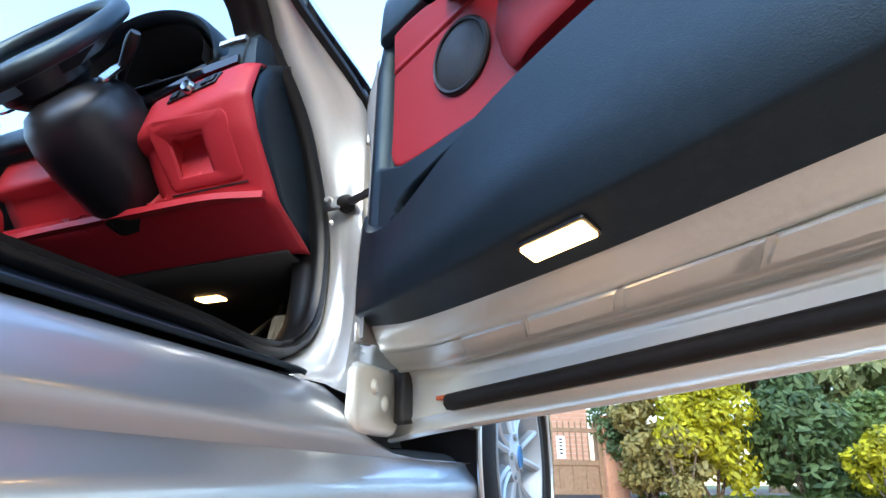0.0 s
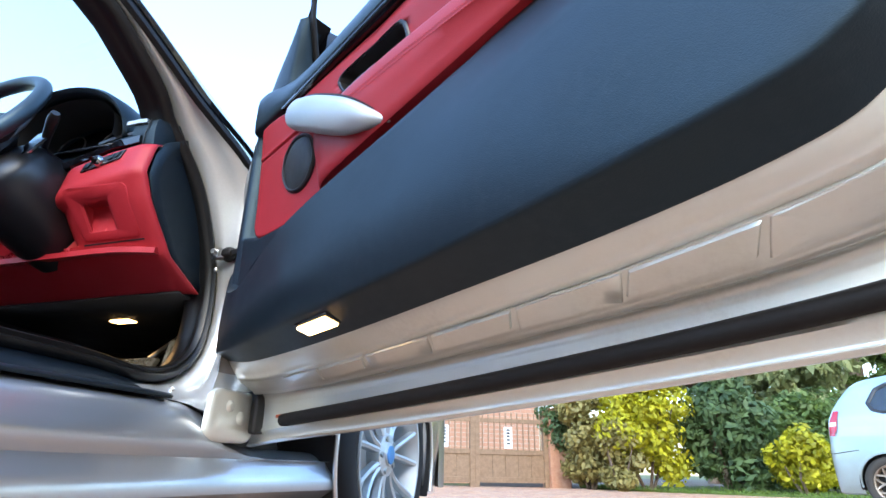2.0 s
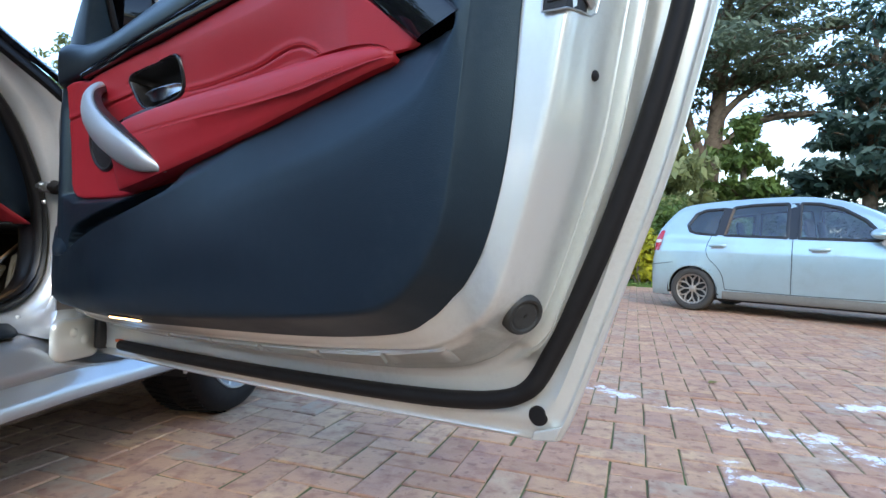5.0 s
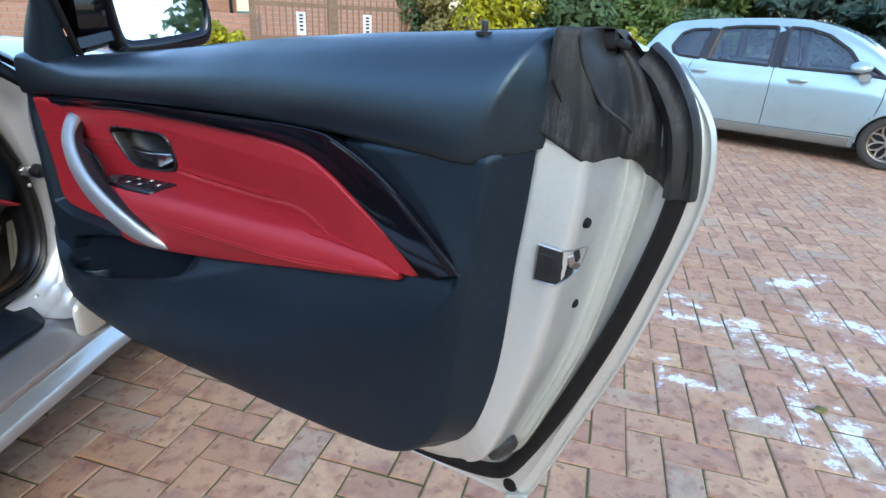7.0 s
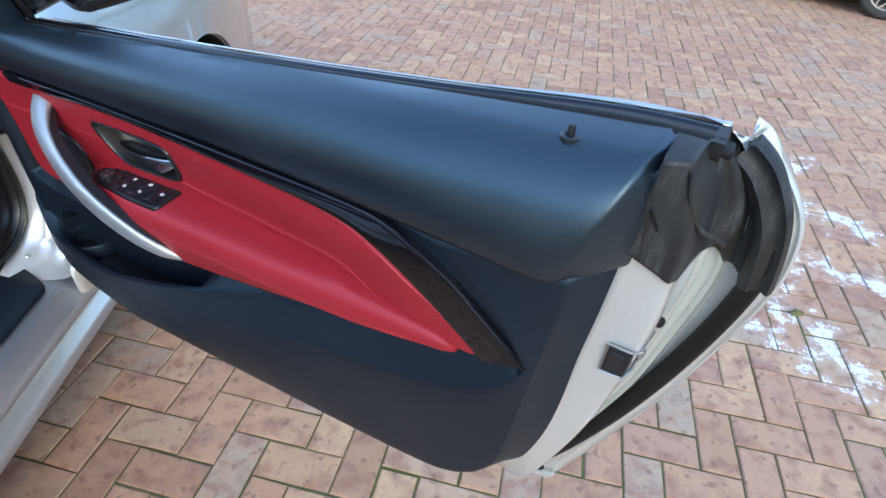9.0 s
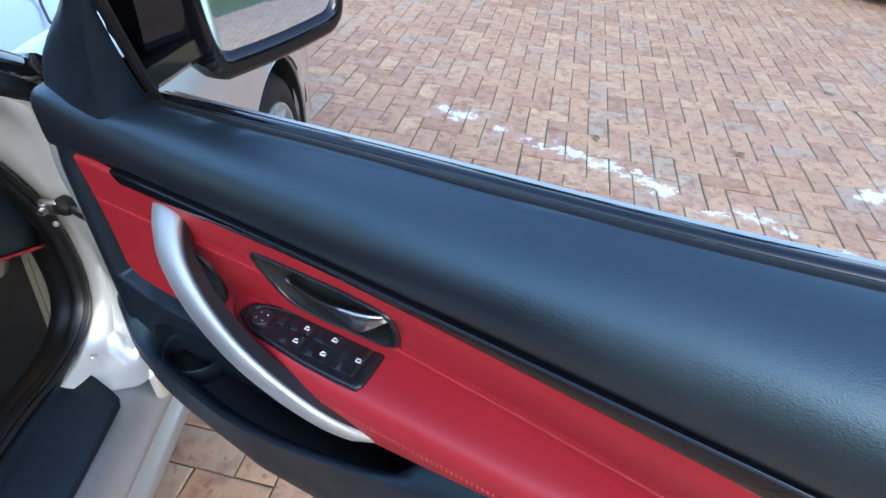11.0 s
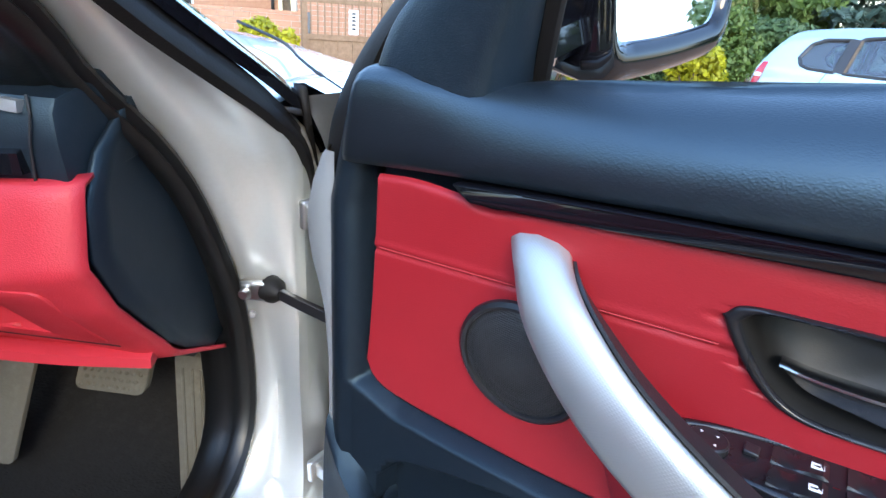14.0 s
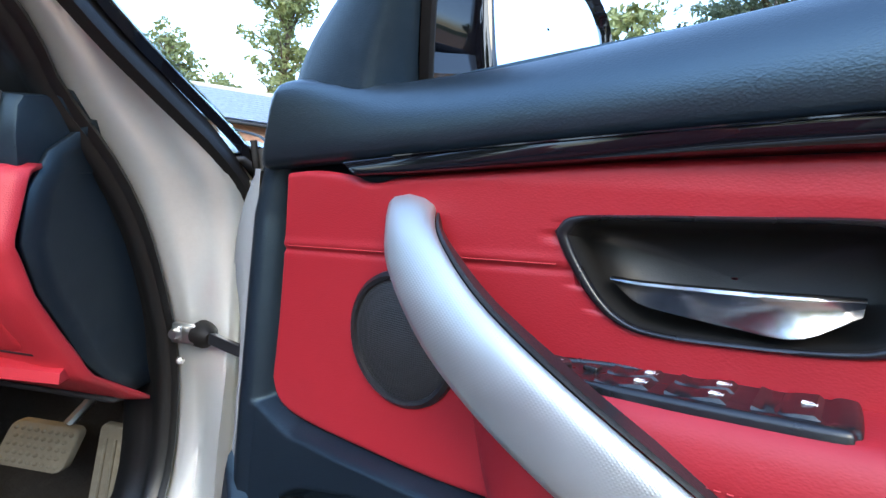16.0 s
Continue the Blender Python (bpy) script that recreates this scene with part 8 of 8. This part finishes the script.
def tree(name, x, y, h, trunk_r, lean, mat, label, seed, layers, leaf_n, size, flat=1.5, fork=0.45, droop=0.0, clear=0.3, boughs=()):
    """A tree: tapered trunk, limbs, and foliage in many clumps. layers: (height share, reach, clumps)."""
    rs = np.random.RandomState(seed)
    t = thing(name, pose(x, y, 0), label, "tree", GROUPS.get(name, ""))
    pth = cr([(0, 0, -0.1), (0.04 * lean[0] * h, 0.04 * lean[1] * h, 0.25 * h), (0.10 * lean[0] * h, 0.1 * lean[1] * h, 0.55 * h), (0.13 * lean[0] * h, 0.13 * lean[1] * h, 0.9 * h)], 16)
    part("trunk", tube(pth, trunk_r, 12, up=(0.3, 1, 0), scale=np.interp(np.arange(16), [0, 1, 3, 15], [1.6, 1.15, 1.0, 0.25])), M["bark"], t, "brown fissured trunk", angle=80)
    limbs, cs, rr = [], [], []
    for hs, reach, k, off in layers:
        for j in range(k):
            a = off + 2 * math.pi * (j + 0.5 * rs.rand()) / k
            L = reach * (0.6 + 0.5 * rs.rand())
            z0 = h * (hs - 0.10)
            c = np.array([np.interp(z0, pth[:, 2], pth[:, 0]), np.interp(z0, pth[:, 2], pth[:, 1]), z0])
            e = c + (L * math.cos(a), L * math.sin(a), h * 0.10 * (0.6 + 0.6 * rs.rand()) - droop * L * 0.3)
            m = (c + e) / 2 + (0, 0, 0.03 * h)
            lp = cr([c, m, e], 8)
            limbs.append(tube(lp, trunk_r * 0.30, 6, up=(0.2, 0.3, 1), scale=np.linspace(1, 0.25, 8)))
            for q in (3, 4, 5, 6, 7):
                for _ in range(2):
                    cs.append(lp[q] + rs.normal(scale=(0.10 * L + 0.15, 0.10 * L + 0.15, 0.08 + 0.02 * h)) + (0, 0, 0.02 * h))
                    s = (0.13 + 0.10 * rs.rand()) * max(reach, 1.0)
                    rr.append((s, s, s * (0.28 if flat > 1 else 0.8)))
    for bough, thick in boughs:
        lp = cr(bough, 16)
        limbs.append(tube(lp, trunk_r * thick, 8, up=(0.2, 0.3, 1), scale=np.linspace(1, 0.2, 16)))
        for q in range(5, 16):
            for _ in range(2):
                cs.append(lp[q] + rs.normal(scale=(0.5, 0.5, 0.22)) + (0, 0, 0.25 - 0.07 * max(0, q - 9)))
                s = 0.45 + 0.35 * rs.rand()
                rr.append((s, s, 0.20))
    tagged(part("branches", join(*limbs), M["bark"], t, angle=80), "branching limbs", "", "", "stuff")
    leaf_mesh("crown", leaves(rs, cs, rr, leaf_n, size, flat, 2.2, droop), mat, t)
    return t


x, y = polar(26.6, 25)
bx, by = math.cos(radians(26.6)), math.sin(radians(26.6))
tree("cedar_tree", x, y, 13.2, 0.46, (0.5, 0.0), M["leaf_cedar"], "tall old cedar with flat grey green layers", 31,
     [(0.66, 4.4, 7, 0.5), (0.76, 4.2, 7, 0.9), (0.86, 3.2, 6, 0.2), (0.95, 2.0, 6, 0.6), (1.0, 1.0, 4, 0.0)], 21000, 0.13, 1.6, droop=0.25,
     boughs=[([(0.15 + a * bx, -a * by, z) for a, z in pts], k) for pts, k in (
         (((0.0, 4.3), (0.7, 5.1), (1.8, 6.0), (3.4, 6.2), (5.2, 5.9), (6.5, 4.8)), 0.5),
         (((0.1, 5.2), (0.8, 6.6), (2.2, 7.6), (4.2, 8.0), (6.0, 7.7)), 0.38),
         (((0.2, 6.6), (1.2, 8.2), (2.8, 9.1), (4.6, 9.4), (6.2, 9.0)), 0.32),
         (((0.2, 8.0), (1.4, 9.8), (3.0, 10.6), (5.0, 10.9)), 0.28),
         (((0.0, 4.4), (-0.6, 6.0), (-1.0, 8.0), (-1.6, 9.6)), 0.5),
         (((-0.3, 5.6), (-1.4, 6.6), (-3.0, 7.0)), 0.25))])
x, y = polar(39.5, 23)
tree("dark_conifer", x, y, 9.0, 0.25, (0, 0), M["leaf_pine"], "dense dark blue green conifer", 32,
     [(0.12, 3.0, 9, 0.0), (0.25, 3.0, 9, 0.3), (0.40, 2.6, 9, 0.6), (0.55, 2.2, 8, 0.1), (0.70, 1.7, 7, 0.4), (0.85, 1.1, 6, 0.2), (0.97, 0.5, 4, 0.0)], 16000, 0.17, 1.4, droop=0.3)
x, y = polar(22.8, 21)
tree("thuja", x, y, 7.2, 0.2, (-0.4, 0), M["leaf_olive"], "olive green conifer with drooping sprays", 33,
     [(0.35, 1.9, 7, 0.0), (0.5, 2.0, 7, 0.3), (0.65, 1.7, 7, 0.6), (0.8, 1.3, 6, 0.1), (0.95, 0.7, 5, 0.4)], 10000, 0.15, 0.3, droop=0.5)
x, y = polar(30.0, 22)
tree("thuja", x, y, 5.6, 0.2, (0.2, 0), M["leaf_mid"], "mid green conifer behind the cedar trunk", 34,
     [(0.35, 1.3, 6, 0.0), (0.55, 1.2, 6, 0.3), (0.75, 0.9, 6, 0.6), (0.92, 0.5, 5, 0.1)], 6000, 0.14, 0.3, droop=0.3)
x, y = polar(16.0, 22)
tree("pine_tree", x, y, 9.4, 0.22, (0, 0), M["leaf_olive"], "tall olive green pine", 35,
     [(0.4, 1.9, 6, 0.0), (0.55, 2.2, 7, 0.3), (0.7, 2.0, 7, 0.6), (0.85, 1.5, 6, 0.1), (0.97, 0.8, 5, 0.4)], 11000, 0.16, 0.4)
x, y = polar(30.5, 60)
shrub("far_tree", x, y, 5.6, 5, 7.6, M["leaf_mid"], "distant rounded green tree", "tree", 36, 5000, 0.42, 30)
for k, (hd, ds, hh, sd) in enumerate(((-17.5, 27, 15.5, 41), (-21.5, 30, 6.6, 42), (-27.5, 26, 7.2, 43), (-13.0, 31, 8.0, 44), (-33, 30, 9.0, 45))):
    x, y = polar(hd, ds)
    tree("pine_tree", x, y, hh, 0.2, (0.2 * (-1) ** k, 0), M["leaf_olive"], "open crowned olive green pine behind the outbuilding", sd,
         [(0.40, 1.5, 6, 0.0), (0.52, 1.9, 6, 0.4), (0.65, 2.0, 6, 0.8), (0.78, 1.8, 6, 0.2), (0.9, 1.2, 5, 0.5), (0.99, 0.7, 4, 0.1)], 9000, 0.12, 0.4)
# boundary planting behind the drive, seen in the mirror and in gloss
for k in range(9):
    a = radians(105 + 22 * k)
    x, y = 1.0 + 22 * math.sin(a), 1.0 + 22 * math.cos(a)
    shrub("boundary_hedge", x, y, 8.2, 2.0, 3.0, M["leaf_dark"] if k % 2 else M["leaf_mid"], "tall clipped boundary hedge", "hedge", 60 + k, 5200, 0.24, 40)
# trees carried on past the mirror's view, added to dim low skylight and reflections
for k in range(9):
    x, y = polar(76 + 23 * k, 18 + 2 * (k % 3) + (8 if k < 2 else 0))
    shrub("far_tree", x, y, 6.5 + k % 2, 5, 8.0 + 0.7 * (k % 3), M["leaf_mid"] if k % 2 else M["leaf_dark"], "tall leafy tree behind the drive", "tree", 90 + k, 6000, 0.32, 34)
for k, (hd, ds) in enumerate(((150, 26), (185, 28), (222, 26))):
    x, y = polar(hd, ds)
    tree("pine_tree", x, y, 9.0, 0.25, (0, 0), M["leaf_olive"], "tall pine behind the boundary hedge", 80 + k,
         [(0.4, 2.0, 6, 0.0), (0.6, 2.2, 6, 0.4), (0.8, 1.8, 6, 0.2), (0.95, 1.0, 5, 0.1)], 6000, 0.2, 0.4)

# lawn with an uneven edge
rs = np.random.RandomState(5)
edge = cr([(1.3, 12.6), (2.0, 11.5), (3.2, 10.6), (4.9, 9.6), (8.0, 8.0), (14.0, 5.5), (30, -2)], 80)
back_e = cr([(1.3, 12.9), (2.5, 13.5), (4.5, 14.5), (8.0, 17.0), (14, 22), (24, 30), (45, 30)], 80)
lawn = link_mesh("lawn", *grid([[(a, b, -0.03) for a, b in edge], [(a, b, 0.03) for a, b in edge + (back_e - edge) * 0.004], [(a, b, 0.035) for a, b in edge + (back_e - edge) * 0.5], [(a, b, 0.03) for a, b in back_e]]), M["grass"])
tagged(lawn, "mown green lawn beside the drive", "lawn", "", "structure")
n = 26000
t_, s_ = rs.rand(n) ** 1.6, rs.rand(n)
i_ = np.clip((s_ * 66).astype(int), 0, 78)
p = edge[i_] + (edge[i_ + 1] - edge[i_]) * rs.rand(n, 1)
q = back_e[i_] + (back_e[i_ + 1] - back_e[i_]) * rs.rand(n, 1)
b2 = p + (q - p) * t_[:, None]
hgt = 0.03 + 0.045 * rs.rand(n)
ang = rs.rand(n) * 2 * np.pi
wv = np.stack([np.cos(ang), np.sin(ang)], 1) * 0.008
tip = b2 + rs.normal(scale=0.02, size=(n, 2))
v = np.stack([np.c_[b2 - wv, np.full(n, 0.02)], np.c_[b2 + wv, np.full(n, 0.02)], np.c_[tip, 0.03 + hgt]], 1).reshape(-1, 3)
gme = bpy.data.meshes.new("grass")
gme.from_pydata(v.tolist(), [], np.arange(3 * n).reshape(-1, 3).tolist())
gme.materials.append(M["blade"])
grass = tagged(new("grass", gme), "short green grass blades", "grass", "", "stuff")

bed = link_mesh("planting_bed", *grid([[(-1.0, 12.7, 0.0), (1.3, 12.5, 0.0), (3.0, 11.2, 0.0), (6, 11.0, 0.0), (12, 12, 0.0)], [(-1.0, 12.9, 0.05), (1.3, 12.9, 0.05), (3.0, 12.4, 0.05), (6, 12.6, 0.05), (12, 14, 0.05)], [(-1.0, 40, 0.05), (1.3, 40, 0.05), (6.0, 40, 0.05), (16, 40, 0.05), (30, 40, 0.05)]]), M["soil"])
tagged(bed, "bare brown soil under the shrubs", "soil", "", "structure")

# ---- paving ----
ground = link_mesh("ground", *block((-600, -600, -0.6), (600, 600, -0.0045)), M["joint"])
tagged(ground, "mossy sand joints of the paved drive", "ground", "", "structure")
pave = thing("paving", pose(0, 0, 0), "red clay herringbone block paving with white spills", "paving", "", "structure")
UNIT = 0.1022
ax, ay = np.array((math.cos(radians(-20.2)), math.sin(radians(-20.2)))), np.array((math.sin(radians(20.2)), math.cos(radians(20.2))))
P0 = np.array((1.413, 0.670))


def brick_shape(jit):
    """A worn paving block, 200 x 100 mm, with a rounded arris."""
    a, b = UNIT - 0.0017 - jit, UNIT / 2 - 0.0017 - jit
    v = []
    for s, z in ((1.0, -0.012), (1.0, -0.0032), (0.0, 0.0)):
        k = 0.0 if s == 1.0 else 0.0034
        v += [(-a + k, -b + k, z), (a - k, -b + k, z), (a - k, b - k, z), (-a + k, b - k, z)]
    f = []
    for r in (0, 4):
        for j in range(4):
            f.append((r + j, r + (j + 1) % 4, r + 4 + (j + 1) % 4, r + 4 + j))
    f.append((8, 9, 10, 11))
    return np.array(v), f


bricks = []
for k in range(-150, 150):
    for m in range(-60, 60):
        for kind in (0, 1):
            cu, cv = ((k + 1 + 4 * m, -k - 0.5) if kind == 0 else (k - 0.5 + 4 * m, -k - 1.0))
            c = P0 + UNIT * (cu * ax + cv * ay)
            if -6 < c[0] < 11 and -5 < c[1] < 12.3:
                bricks.append((c[0], c[1], kind))
bricks = [b for b in bricks if not (b[0] > 1.2 and b[1] > float(np.interp(b[0], edge[:, 0], edge[:, 1])) - 0.02)]
near = sorted(bricks, key=lambda b: (b[0] - 0.95) ** 2 + (b[1] - 0.75) ** 2)
rs = np.random.RandomState(9)
shapes = []
for k in range(4):
    v, f = brick_shape(0.0006 * k)
    me = bpy.data.meshes.new("brick")
    vv = v.copy()
    vv[4:, :2] += rs.normal(scale=0.0008, size=(8, 2))
    me.from_pydata(vv.tolist(), [], f)
    me.materials.append(M["brick"])
    shapes.append(me)
for x, y, kind in near[:300]:
    ob = new("brick", shapes[rs.randint(4)])
    ob.parent = pave
    ob.matrix_local = pose(x, y, rs.normal(scale=0.0012), rs.normal(scale=0.25), rs.normal(scale=0.25), -20.2 + (90 if kind else 0) + rs.normal(scale=0.4))
v0, f0 = brick_shape(0.0006)
f0 = np.array(f0)
vs_, fs_ = [], []
for i, (x, y, kind) in enumerate(near[300:]):
    a = radians(-20.2 + (90 if kind else 0) + rs.normal(scale=0.4))
    c, s = math.cos(a), math.sin(a)
    w = v0.copy()
    tx, ty = rs.normal(scale=0.005, size=2)
    w[:, 2] += rs.normal(scale=0.0012) + tx * w[:, 0] + ty * w[:, 1]
    vs_.append(np.c_[x + c * w[:, 0] - s * w[:, 1], y + s * w[:, 0] + c * w[:, 1], w[:, 2]])
    fs_.append(f0 + 12 * i)
fme = bpy.data.meshes.new("brick_field")
fme.from_pydata(np.vstack(vs_).tolist(), [], np.vstack(fs_).tolist())
fme.materials.append(M["bricks"])
field = tagged(new("brick_field", fme), "herringbone clay paving bricks", "", "", "stuff")
field.parent = pave
# fallen leaves on the drive
for k, (x, y, r) in enumerate(((2.01, 2.225, 20), (1.33, 2.40, 75), (3.0, 2.9, 130), (1.93, 0.90, 10))):
    t = np.linspace(0, 1, 7)
    wv = 0.016 * np.sin(math.pi * t)
    lv = [(a * 0.06 - 0.03, -w, 0.004 + 0.006 * math.sin(3 * a)) for a, w in zip(t, wv)] + [(a * 0.06 - 0.03, w, 0.007 + 0.006 * math.sin(3 * a)) for a, w in zip(t, wv)]
    lf = link_mesh("fallen_leaf", lv, [(i, i + 1, i + 8, i + 7) for i in range(6)], M["leaf_dull"], None, solid=0.0006)
    lf.matrix_world = pose(x, y, 0.001, 0, 0, r)
    tagged(lf, "dry brown leaf lying on the paving", "leaf", "fallen leaves")
